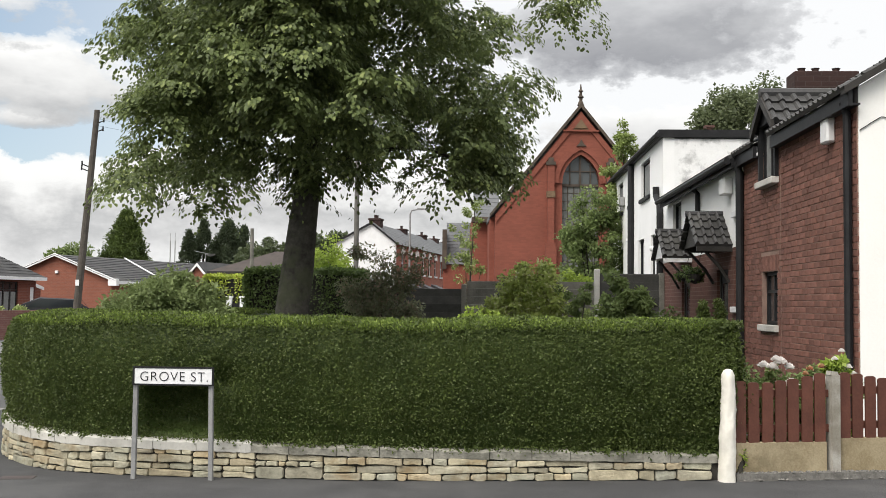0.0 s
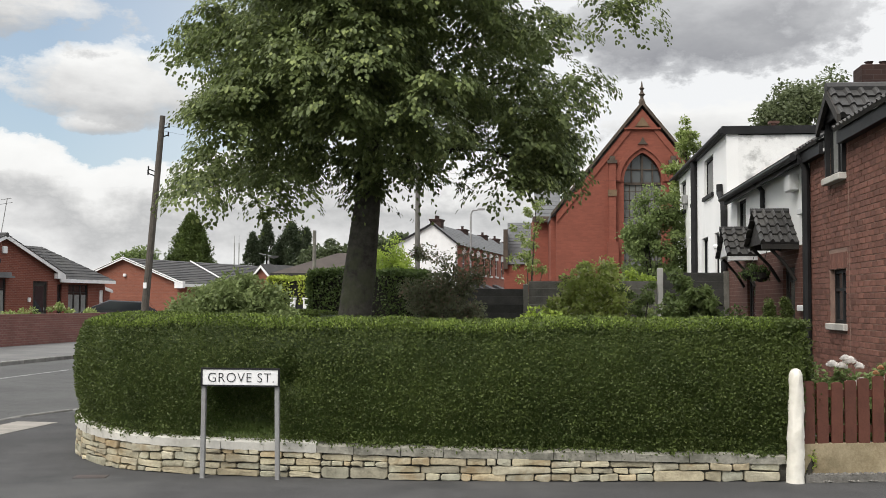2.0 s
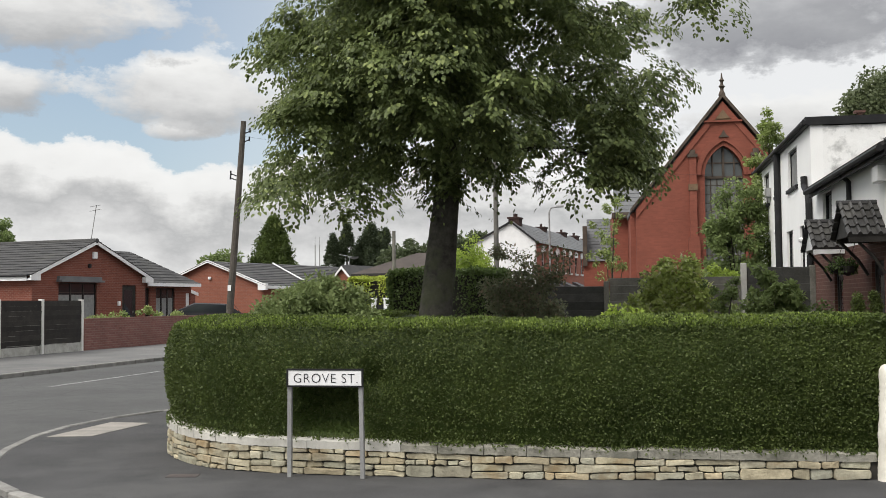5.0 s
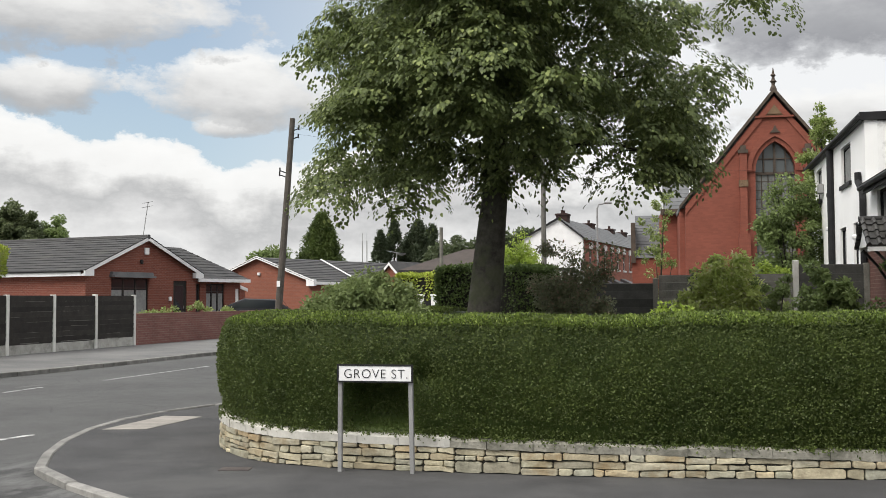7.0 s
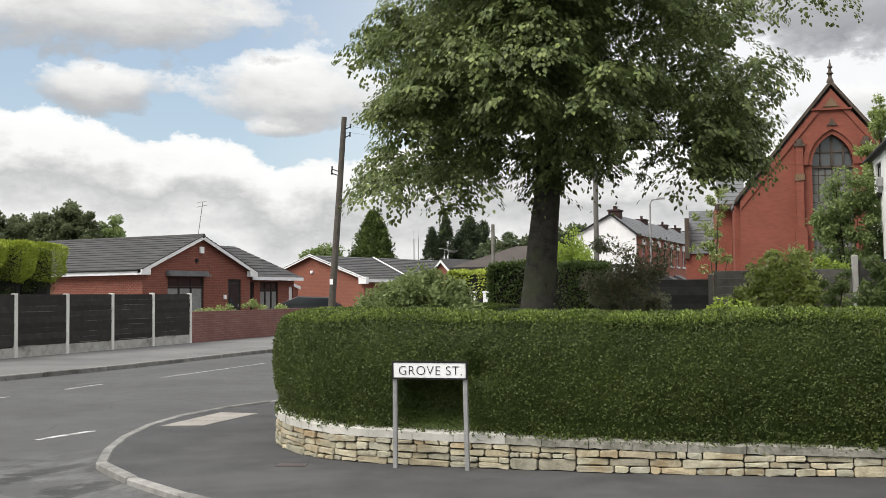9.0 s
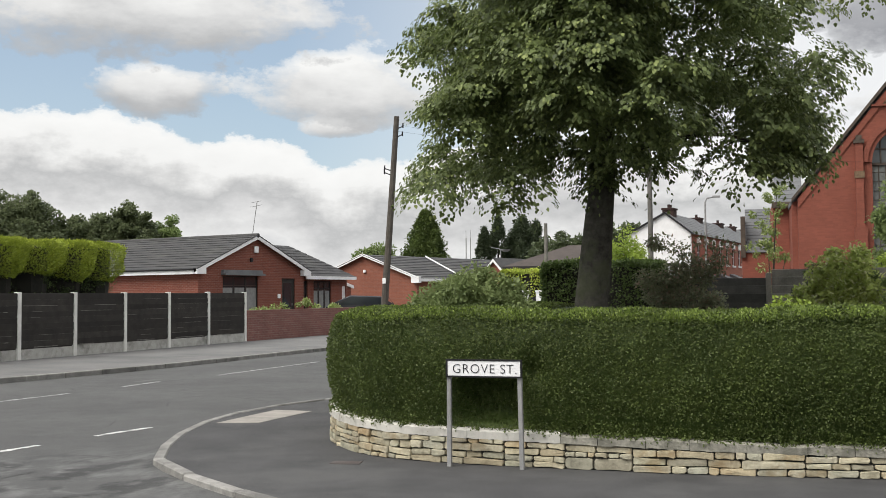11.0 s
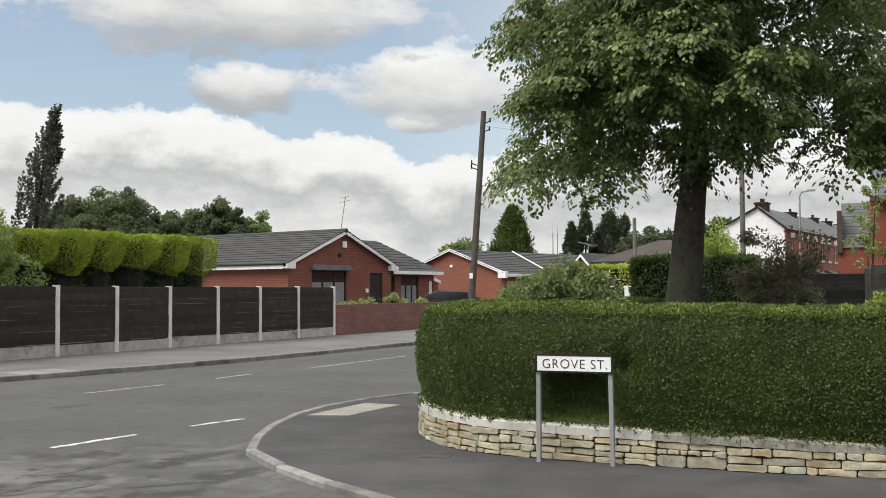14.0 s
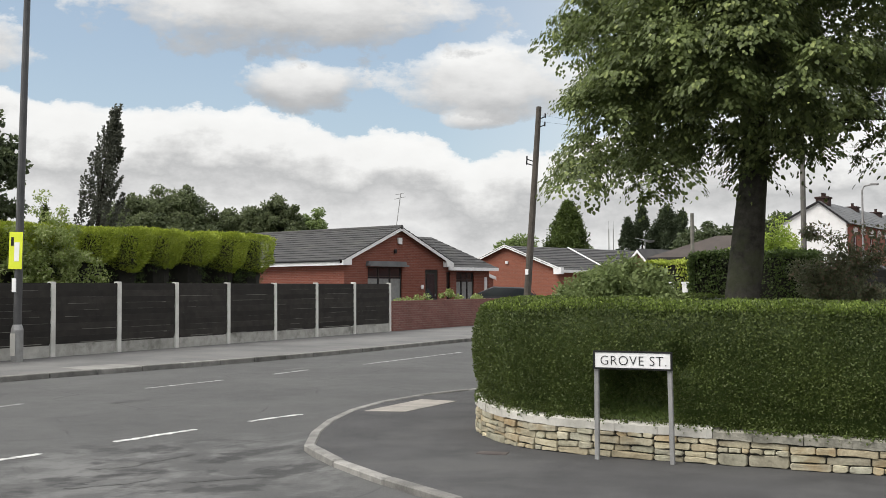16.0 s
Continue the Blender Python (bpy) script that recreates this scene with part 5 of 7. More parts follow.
part("roof_slope", tile_slope(Shape(), pose(GW2 + 0.3, -0.25, EH2 - 0.10, 0, 0, 90), D2 + 0.25, GW2 / 2 + 0.3, P2), TILE, b2)
part("roof_slope", tile_slope(Shape(), pose(-0.3, D2, EH2 - 0.10, 0, 0, -90), D2 + 0.25, GW2 / 2 + 0.3, P2), TILE, b2)
for sgn, x0 in ((1, -0.3), (-1, GW2 + 0.3)):
    run = GW2 / 2 + 0.3
    zl = EH2 - 0.3 * math.tan(radians(P2))
    bb = [(x0, zl - 0.08), (x0 + sgn * run, zl - 0.08 + run * math.tan(radians(P2))), (x0 + sgn * run, zl + 0.07 + run * math.tan(radians(P2))), (x0, zl + 0.07)]
    part("bargeboard", Shape().prism(bb if sgn > 0 else bb[::-1], pose(0, -0.25, 0), 0.05), WHITEPAINT, b2, "white bargeboard")
part("eave_box", Shape().box(GW2 - 0.2, GW2 + 0.32, -0.24, -0.02, EH2 - 0.34, EH2 + 0.02), WHITEPAINT, b2)
part("fascia", Shape().box(GW2 + 0.28, GW2 + 0.33, -0.2, D2, EH2 - 0.26, EH2 - 0.10), WHITEPAINT, b2)
part("alarm_box", Shape().box(GW2 / 2 - 0.08, GW2 / 2 + 0.10, -0.1, 0, EH2 + rise2 - 1.0, EH2 + rise2 - 0.84), WHITEPAINT, b2, bevel=0.02)
g2 = pose(7.0, 6.6, 0)
part("gable_wing_wall", Shape().box(0.1, 1.7, 0, 0.28, 0, EH2, g2).prism([(0.0, EH2), (1.8, EH2), (0.9, EH2 + 0.93)], g2, 0.28), BRICK_ORANGE, b2)
for bb in ([(-0.1, EH2 - 0.12), (0.9, EH2 + 0.92), (0.9, EH2 + 1.08), (-0.1, EH2 + 0.03)], [(0.9, EH2 + 0.92), (1.9, EH2 - 0.12), (1.9, EH2 + 0.03), (0.9, EH2 + 1.08)]):
    part("bargeboard", Shape().prism(bb, g2 @ pose(0, -0.2, 0), 0.06), WHITEPAINT, b2, "white bargeboard")
    part("wing_slope", Shape().prism([(u, v + 0.08) for u, v in bb], g2 @ pose(0, -0.15, 0), 3.5), TILE, b2)
part("valley", Shape().tube([(GW2 + 0.2, 3.9, EH2 + 0.06), (GW2 / 2 + 0.25, 5.3, EH2 + rise2 + 0.04)], 0.042, 6), WHITEPAINT, b2, "pale lead valley")

# ---- the row of cottages beside the garden ----
ROW = pose(4.278, 10.74, 0, 0, 0, -2.4)              # x into the houses, y along their fronts away from the street


brick_cottage = thing("brick_cottage", "red-brown brick cottage with a tiled dormer and cream gable end", "house", ROW)
F1 = pose(0, 4.98, 0, 0, 0, -90)                    # local: x from the far end (0) to the street corner (L1)
L1, E1 = 4.83, 3.52
low_w, up_w = (1.04, 1.82, 1.14, 1.86), (1.12, 1.86, 3.10, 3.52)
sh = wall_boxes(Shape(), F1, L1, E1, 0.25, [low_w, up_w])
cottage_front = part("front_wall", sh, BRICKMORTAR, brick_cottage)
window(brick_cottage, F1 @ pose(1.04, 0.0, 1.14), 0.78, 0.72, 2, BLACKPAINT, sill=CONCRETE, transom=0.45)
for k_ in range(11):
    part("arch_brick", Shape().box(0.985 + k_ * 0.081, 0.985 + k_ * 0.081 + 0.071, -0.007, 0.02, 1.87, 2.075, F1), BRICKPIECE, brick_cottage)
window(brick_cottage, F1 @ pose(1.12, -0.05, 3.10), 0.74, 0.74, 2, BLACKPAINT, sill=CONCRETE, curtain=True)
part("gable_wall", Shape().box(0.012, 6.0, 0.13, 0.38, 0, E1).prism([(0.012, E1), (6.0, E1), (6.0, E1 + 0.16), (3.0, E1 + 2.00), (0.012, E1 + 0.16)], pose(0, 0.13, 0), 0.25), CREAM, brick_cottage, "smooth cream rendered gable wall")
part("rear_wall", Shape().box(5.75, 6.0, 0.38, 4.9, 0, E1), CREAM, brick_cottage)
for ya, yb in ((0.03, 3.04), (3.92, 4.98)):
    part("fascia", Shape().box(-0.13, -0.08, ya, yb, E1 - 0.06, E1 + 0.10), BLACKPAINT, brick_cottage, "black fascia")
    part("soffit", Shape().box(-0.08, -0.002, ya, yb, E1 - 0.05, E1 - 0.03), BLACKPAINT, brick_cottage)
part("downpipe", Shape().tube([(-0.10, 0.27, E1 + 0.02), (-0.06, 0.27, E1 - 0.12), (-0.06, 0.27, 0)], 0.044, 8), BLACKPAINT, brick_cottage, "black downpipe at the corner")
part("downpipe", Shape().tube([(-0.12, 4.95, E1 + 0.02), (-0.07, 4.95, E1 - 0.15), (-0.07, 4.95, 0)], 0.06, 8), BLACKPAINT, brick_cottage, "black downpipe between the cottages")
part("straight_joint", Shape().box(1.992, 2.008, -0.009, 0.0, 0, E1 - 0.02, F1), BRICKMORTAR, brick_cottage, "straight joint in the brickwork")
part("alarm_box", Shape().box(-0.10, 0, 0.80, 1.05, 3.20, 3.50), WHITEPAINT, brick_cottage, "white alarm box under the eave", bevel=0.02)



def pantiles(s, m, width, run, pitch, roll=0.20, course=0.30, proud=0.035):
    """A slope of rolled tiles: m at the eave's corner, x along the eave, y up the slope on plan."""
    t = m @ pose(0, 0, 0, pitch, 0, 0)
    long = run / math.cos(radians(pitch))
    nc, nr = max(1, int(round(long / course))), max(1, int(round(width / roll)))
    xs = np.linspace(0, width, nr * 8 + 1)
    rows = []
    for c in range(nc):
        for y, up in ((c * long / nc, 0.03), ((c + 1) * long / nc - 0.001, 0.0)):
            rows.append([t @ Vector((x, y, up + proud * max(0.0, math.sin(2 * math.pi * x / (width / nr))) ** 0.8)) for x in xs])
    rows.insert(0, [t @ Vector((x, 0, -0.02)) for x in xs])
    k = len(xs)
    return s.add([p for r_ in rows for p in r_], [(i * k + j, i * k + j + 1, (i + 1) * k + j + 1, (i + 1) * k + j) for i in range(len(rows) - 1) for j in range(k - 1)])


P1 = 31.5
TP = math.tan(radians(P1))
for y_, wide_, in_ in ((3.04, 3.03, 0.0), (4.98, 1.06, 0.0), (3.92, 0.88, 0.80)):
    part("roof_slope", pantiles(Shape(), pose(-0.17 + in_, y_, E1 + 0.11 + in_ * TP, 0, 0, -90), wide_, 3.2 - in_, P1, 0.17, 0.30, 0.032), PANTILE, brick_cottage, "dark grey pantiled slope")
part("roof_slope", pantiles(Shape(), pose(6.17, 0.01, E1 + 0.11, 0, 0, 90), 4.97, 3.2, P1, 0.22, 0.30, 0.045), PANTILE, brick_cottage, "dark grey pantiled slope")
part("verge", Shape().prism([(-0.17, E1 + 0.06), (3.0, E1 + 2.00), (3.0, E1 + 2.09), (-0.17, E1 + 0.14)], pose(0, 0.0, 0), 0.13), DARKWOOD, brick_cottage, "dark verge along the gable")
part("ridge", Shape().tube([(3.0, 0.01, E1 + 2.10), (3.0, 4.98, E1 + 2.10)], 0.09, 8), TILE, brick_cottage)
part("cable", Shape().tube([(0.02, 0.12, 3.22), (0.14, 0.12, 3.30), (0.24, 0.12, 3.36), (0.36, 0.12, 3.35), (1.2, 0.12, 3.36)], 0.006, 4), BLACKPAINT, brick_cottage, "thin cable across the gable")
# dormer over the upper window
DU0, DU1, DZ, DA = 1.08, 1.94, 3.86, 4.24
dc = (DU0 + DU1) / 2
dm = F1 @ pose(0, -0.06, 0)
dorm = part("dormer", Shape().prism([(DU0, DZ), (DU1, DZ), (dc, DA - 0.02)], dm, 0.06).box(1.06, 1.12, 0, 0.12, 3.10, DZ + 0.04, dm).box(1.86, 1.92, 0, 0.12, 3.10, DZ + 0.04, dm).box(1.06, 1.12, 0.12, 0.9, E1 + 0.1, DZ + 0.02, dm).box(1.86, 1.92, 0.12, 0.9, E1 + 0.1, DZ + 0.02, dm), BLACKPAINT, brick_cottage, "small gabled dormer")
dp = math.degrees(math.atan2(DA - DZ, dc - DU0))
part("dormer_slope", pantiles(Shape(), dm @ pose(DU1 + 0.10, -0.07, DZ - 0.06, 0, 0, 90), 1.5, dc - DU0 + 0.10, dp, 0.18, 0.24, 0.042), PANTILE, dorm, "grey rolled pantiles")
part("dormer_slope", pantiles(Shape(), dm @ pose(DU0 - 0.10, 1.43, DZ - 0.06, 0, 0, -90), 1.5, dc - DU0 + 0.10, dp, 0.18, 0.24, 0.042), PANTILE, dorm, "grey rolled pantiles")
for q in ([(DU0 - 0.12, DZ - 0.16), (dc, DA - 0.12), (dc, DA + 0.02), (DU0 - 0.12, DZ - 0.03)], [(dc, DA - 0.12), (DU1 + 0.12, DZ - 0.16), (DU1 + 0.12, DZ - 0.03), (dc, DA + 0.02)]):
    part("bargeboard", Shape().prism(q, dm @ pose(0, -0.09, 0), 0.05), DARKWOOD, dorm)
part("dormer_ridge", Shape().tube([dm @ Vector((dc, -0.09, DA + 0.04)), dm @ Vector((dc, 1.3, DA + 0.04))], 0.07, 8), TILE, dorm)
chim = part("chimney", Shape().box(0.60, 1.52, 4.42, 4.86, 3.7, 4.80), BRICK_STACK, brick_cottage, "dark brick chimney stack", bevel=0.01)
for x in (0.76, 0.96, 1.26):
    part("pot", Shape().lathe([(0.06, 4.79), (0.05, 4.82), (0.05, 4.86), (0.065, 4.88), (0.04, 4.88)], (x, 4.64, 0)), BRICK_STACK, chim)

white_cottage = thing("white_cottage", "cottage of white render over brick with two tiled porches", "house", ROW @ pose(0, 4.99, 0))
F2 = pose(0, 7.24, 0, 0, 0, -90)
part("upper_wall", wall_boxes(Shape(), F2 @ pose(0, 0, 2.3), 7.24, 1.32, 0.25, [(1.22, 2.18, 0.30, 1.18), (6.72, 7.08, 0.54, 1.25)]), WHITE, white_cottage)
part("lower_wall", wall_boxes(Shape(), F2, 7.24, 2.3, 0.25, [(2.23, 3.03, 0.02, 1.98), (5.38, 6.2, 0.02, 1.98), (6.63, 7.06, 1.38, 2.15)]), BRICK_COTTAGE, white_cottage)
window(white_cottage, F2 @ pose(1.22, 0, 2.60), 0.96, 0.88, 1, BLACKPAINT)
window(white_cottage, F2 @ pose(6.72, 0, 2.84), 0.36, 0.71, 1, BLACKPAINT, sill=WHITEPAINT)
window(white_cottage, F2 @ pose(6.63, 0, 1.38), 0.43, 0.77, 1, BLACKPAINT, sill=WHITEPAINT)
door(white_cottage, F2 @ pose(2.23, 0, 0.02), 0.8, 1.96, DARKWOOD)
door(white_cottage, F2 @ pose(5.38, 0, 0.02), 0.82, 1.96, DARKWOOD)
part("roof_slope", tile_slope(Shape(), pose(-0.22, 6.62, 3.60, 0, 0, -90), 6.62, 3.0, 27, 0.3, 0.045), TILE, white_cottage)
part("fascia", Shape().box(-0.18, -0.12, 0.0, 6.62, 3.46, 3.60), BLACKPAINT, white_cottage, "black fascia")
gutter(white_cottage, (-0.24, 0.0, 3.56), (-0.24, 6.55, 3.56))
part("downpipe", Shape().tube([(-0.2, 3.17, 3.55), (-0.06, 3.17, 3.40), (-0.06, 3.17, 2.6)], 0.045, 8), BLACKPAINT, white_cottage)
part("downpipe", Shape().tube([(-0.08, 7.72, 4.02), (-0.08, 7.70, 3.82), (-0.08, 7.22, 3.58), (-0.08, 7.18, 3.40), (-0.08, 7.18, 0.0)], 0.07, 8), BLACKPAINT, white_cottage)
part("flue_box", Shape().box(-0.14, 0.0, 0.68, 1.05, 3.14, 3.40), WHITEPAINT, white_cottage, "grey-white vent box on the wall", bevel=0.015)
part("globe_lamp", Shape().lathe([(0.02, 0), (0.05, 0.03), (0.065, 0.07), (0.05, 0.12), (0.02, 0.14)], (-0.1, 7.05, 2.5), 10), WHITEPAINT, white_cottage, "white globe lamp")



def porch(parent, u, w, z, up, out, board):
    """A little gabled canopy over a door, on two curved brackets."""
    c = u + w / 2
    pit = math.degrees(math.atan2(up, w / 2))
    p = part("porch", Shape().box(u, u + 0.06, -out, 0, z - 0.10, z, F2).box(u + w - 0.06, u + w, -out, 0, z - 0.10, z, F2).prism([(u, z - 0.04), (u + w, z - 0.04), (c, z + up - 0.05)], F2 @ pose(0, -out, 0), 0.05), board, parent, "tiled door canopy")
    part("canopy_slope", pantiles(Shape(), F2 @ pose(u + w + 0.06, -out - 0.08, z - 0.05, 0, 0, 90), out + 0.08, w / 2 + 0.06, pit, 0.165, 0.22, 0.05), PANTILE, p, "grey rolled pantiles")
    part("canopy_slope", pantiles(Shape(), F2 @ pose(u - 0.06, 0, z - 0.05, 0, 0, -90), out + 0.08, w / 2 + 0.06, pit, 0.165, 0.22, 0.05), PANTILE, p, "grey rolled pantiles")
    part("canopy_ridge", Shape().tube([F2 @ Vector((c, -out - 0.1, z + up)), F2 @ Vector((c, 0, z + up))], 0.05, 8), TILE, p)
    part("edge_board", Shape().box(u + w - 0.02, u + w + 0.05, -out - 0.05, 0, z - 0.14, z - 0.06, F2), board, p)
    for x in (u + 0.06, u + w - 0.06):
        part("bracket", Shape().tube([F2 @ Vector((x, -0.03, z - 0.62)), F2 @ Vector((x, -out * 0.35, z - 0.38)), F2 @ Vector((x, -out + 0.05, z - 0.08))], 0.026, 6), DARKWOOD, p)
    return p


porch(white_cottage, 2.03, 1.2, 2.34, 0.48, 0.48, WHITEPAINT)
porch(white_cottage, 5.20, 1.26, 2.38, 0.50, 0.50, DARKWOOD)
for u_, z_ in ((5.05, 1.92), (4.1, 1.98)):
    hb = thing("hanging_basket", "hanging basket of trailing green plants by the porch", "plant", ROW @ pose(-0.30, 12.23 - u_, z_))
    gg = np.random.default_rng(int(u_ * 100))
    pp, aa, nn, s_ = spray(gg, unit(gg, 12) * np.array([0.12, 0.12, 0.10]), np.full(12, 0.09), 34, 0.045, 0.9)
    part("leaves", leaf_mesh("leaves", pp, aa, nn, s_, LEAF_DARK, 0.55), None, hb)
    part("bowl", Shape().lathe([(0.03, -0.16), (0.12, -0.10), (0.15, 0.0), (0.12, 0.0)], n=12), DARKWOOD, hb)
    part("chain", Shape().tube([(0, 0, 0), (0.12, 0, 0.38)], 0.006, 4), BLACKPAINT, hb)

tall_house = thing("tall_white_house", "taller white rendered house with flat black-edged roof", "house", ROW @ pose(0, 12.24, 0))
F3 = pose(0, 9.1, 0, 0, 0, -90)
T3 = 5.06
w3 = [(1.25, 2.35, 4.02, 4.88), (3.65, 4.15, 4.06, 4.88), (5.85, 7.25, 4.0, 4.90), (1.40, 2.42, 1.5, 2.98), (5.40, 6.36, 1.2, 3.02), (7.42, 8.02, 0.02, 3.02)]
part("front_wall", wall_boxes(Shape(), F3, 9.1, T3, 0.25, w3), WHITE, tall_house)
for u0, u1, v0, v1 in w3[:5]:
    window(tall_house, F3 @ pose(u0, 0, v0), u1 - u0, v1 - v0, 1, BLACKPAINT, sill=BLACKPAINT, curtain=v0 > 3.9 and u1 - u0 > 0.8)
door(tall_house, F3 @ pose(7.42, 0, 0.02), 0.6, 3.0, BLACKPAINT)
part("gable_wall", Shape().box(0.0, 6.0, -0.0, 0.25, 0, T3 - 0.02, pose(0.25, 0, 0)), STAINED, tall_house, "weather-stained white gable wall")
part("roof", Shape().box(-0.10, 6.4, -0.06, 9.2, T3, T3 + 0.17), BLACKPAINT, tall_house, "flat roof with black edge")
part("roof_light", Shape().box(0.95, 1.7, 0.6, 1.6, T3 + 0.17, T3 + 0.25), CONCRETE, tall_house, "low pale roof light")
part("flue", Shape().tube([(1.25, 1.2, T3 + 0.2), (1.25, 1.2, T3 + 0.42)], 0.06, 10).box(1.14, 1.36, 1.1, 1.3, T3 + 0.42, T3 + 0.47), TERRACOTTA, tall_house, "clay flue on the roof")
gutter(tall_house, (-0.14, -0.1, T3 + 0.05), (-0.14, 9.2, T3 + 0.05), r=0.05)
part("downpipe", Shape().tube([(-0.08, 4.55, T3), (-0.08, 4.55, 0)], 0.085, 8), BLACKPAINT, tall_house)
part("downpipe", Shape().tube([(-0.08, 8.9, T3), (-0.08, 8.9, 0)], 0.07, 8), BLACKPAINT, tall_house)
part("wall_box", Shape().box(-0.14, 0.0, 6.35, 6.65, 4.15, 4.40), STEEL, tall_house, "small grey unit under the window", bevel=0.02)
for y_, z_ in ((0.98, 2.62), (5.0, 3.05), (7.4, 3.05)):
    part("wall_lamp", Shape().lathe([(0.02, 0), (0.06, 0.03), (0.065, 0.08), (0.02, 0.12)], (-0.09, y_, z_), 10), WHITEPAINT, tall_house, "white wall lamp")

# ---- church ----
church = thing("church", "tall red brick church with steep gable and pointed window", "church", pose(6.52, 50, 0))
STONED = surface("dark_church_stone", (0.045, 0.035, 0.028), (0.11, 0.085, 0.065), 2.5, 0.9, 0.4, 30.0)
STONEL = surface("carved_buff_stone", (0.10, 0.065, 0.042), (0.21, 0.145, 0.085), 3.0, 0.9, 0.5, 25.0)
LATTICE = surface("leaded_lattice", (0.10, 0.105, 0.10), (0.19, 0.195, 0.18), 6.0, 0.6, 0.4, 18.0)
CW, CE, CA = 4.05, 5.64, 10.62


def arch(w, spring, top, n=10):
    """Right half then left half of a pointed arch outline, from the right springing to the left."""
    h = top - spring
    rad = (w * w + h * h) / (2 * w)
    a = math.asin(min(1.0, h / rad))
    right = [(w - rad + rad * math.cos(a * i / n), spring + rad * math.sin(a * i / n)) for i in range(n + 1)]
    return right + [(-x, z) for x, z in right[::-1][1:]]


WW, WS, WT, WB = 0.88, 7.15, 8.52, 2.2              # window: half width, springing, apex, sill
wall_c = Shape()
ar = arch(WW, WS, WT)
half = len(ar) // 2
R = [(WW, WB)] + ar[:half + 1]
right_side = [(WW, 0), (CW, 0), (CW, CE), (0, CA)] + R[::-1][:-1] + [(WW, WB)]
wall_c.prism(right_side, Matrix(), 0.5)
left_side = [(-x, z) for x, z in right_side][::-1]
wall_c.prism(left_side, Matrix(), 0.5)
wall_c.box(-WW, WW, 0, 0.5, 0, WB)
wall_c.weld = True
part("west_wall", wall_c, BRICK_CHURCH, church)
for sg in (-1, 1):
    q = [(0, CA + 0.17), (CW + 0.25, CE - 0.14), (CW + 0.25, CE + 0.03), (0, CA + 0.38)]
    q = q if sg > 0 else [(-x, z) for x, z in q][::-1]
    part("verge_coping", Shape().prism(q, pose(0, -0.12, 0), 0.62), STONED, church, "dark stone gable coping")
    q = [(0, CA - 0.42), (CW - 0.01, CE - 0.42), (CW - 0.01, CE - 0.08), (0, CA - 0.08)]
    q = q if sg > 0 else [(-x, z) for x, z in q][::-1]
    part("brick_band", Shape().prism(q, pose(0, -0.06, 0), 0.1), BRICK_CHURCH, church, "stepped brick band under the gable")
    r1, r2 = arch(WW + 0.42, WS, WT + 0.55), arch(WW + 0.18, WS, WT + 0.22)
    k = len(r1) // 2 + 1
    ring = r1[:k] + r2[:k][::-1]
    ring = ring if sg > 0 else [(-x, z) for x, z in ring][::-1]
    part("hood_mould", Shape().prism(ring, pose(0, -0.14, 0), 0.2), BRICK_CHURCH, church, "moulded brick arch")
    r1, r2 = arch(WW + 0.18, WS, WT + 0.22), arch(WW, WS, WT)
    ring = r1[:k] + r2[:k][::-1]
    ring = ring if sg > 0 else [(-x, z) for x, z in ring][::-1]
    part("inner_mould", Shape().prism(ring, pose(0, -0.05, 0), 0.2), BRICK_CHURCH, church, "inner brick arch moulding")
    x = sg * 1.43
    pier = part("pier", Shape().box(x - 0.16, x + 0.16, -0.22, 0.1, 0, 8.0), BRICK_CHURCH, church, "slim brick pier")
    part("pier_cap", Shape().box(x - 0.22, x + 0.22, -0.28, 0.1, 8.0, 8.15).box(x - 0.12, x + 0.12, -0.2, 0.1, 8.15, 8.35), STONED, pier)
    part("pier_band", Shape().box(x - 0.2, x + 0.2, -0.26, 0.1, 6.45, 6.75), STONEL, pier)
    part("pier_base", Shape().box(x - 0.26, x + 0.26, -0.34, 0.1, 0, 4.2).box(x - 0.22, x + 0.22, -0.28, 0.1, 4.2, 4.3), BRICK_CHURCH, pier)
win = part("great_window", Shape().box(-WW, WW, 0.22, 0.32, 7.02, 7.14).box(-0.05, 0.05, 0.2, 0.3, 7.1, WT - 0.05).box(-0.52, -0.46, 0.22, 0.3, 7.1, 8.2).box(0.46, 0.52, 0.22, 0.3, 7.1, 8.2).box(-WW, WW, 0.23, 0.3, 7.72, 7.78), STONED, church, "tall pointed window with dark glazing bars")
part("glass", Shape().prism(arch(WW - 0.01, WS, WT - 0.01) + [(-WW + 0.01, 7.1), (WW - 0.01, 7.1)], pose(0, 0.3, 0), 0.04), glass_dark("church_glass", (0.07, 0.08, 0.08)), win, "grey old glass")
part("lattice", Shape().box(-WW, WW, 0.30, 0.36, WB, 7.04), LATTICE, win, "greenish leaded lattice lights")
for i in range(1, 6):
    part("mullion", Shape().box(-WW + i * WW / 3 - 0.02, -WW + i * WW / 3 + 0.02, 0.27, 0.31, WB, 7.03), STONED, win)
for i in range(1, 12):
    part("saddle_bar", Shape().box(-WW, WW, 0.28, 0.30, WB + i * 0.41 - 0.012, WB + i * 0.41 + 0.012), STONED, win)
part("string_course", Shape().box(-0.86, 0.86, -0.14, 0.05, 9.62, 9.70), BRICK_CHURCH, church)
part("gable_carving", Shape().prism([(-0.60, 9.71), (0.60, 9.71), (0, 10.42)], pose(0, -0.04, 0), 0.1).prism([(-0.32, 9.78), (0.32, 9.78), (0, 10.22)], pose(0, -0.09, 0), 0.1), STONEL, church, "carved buff stone panel")
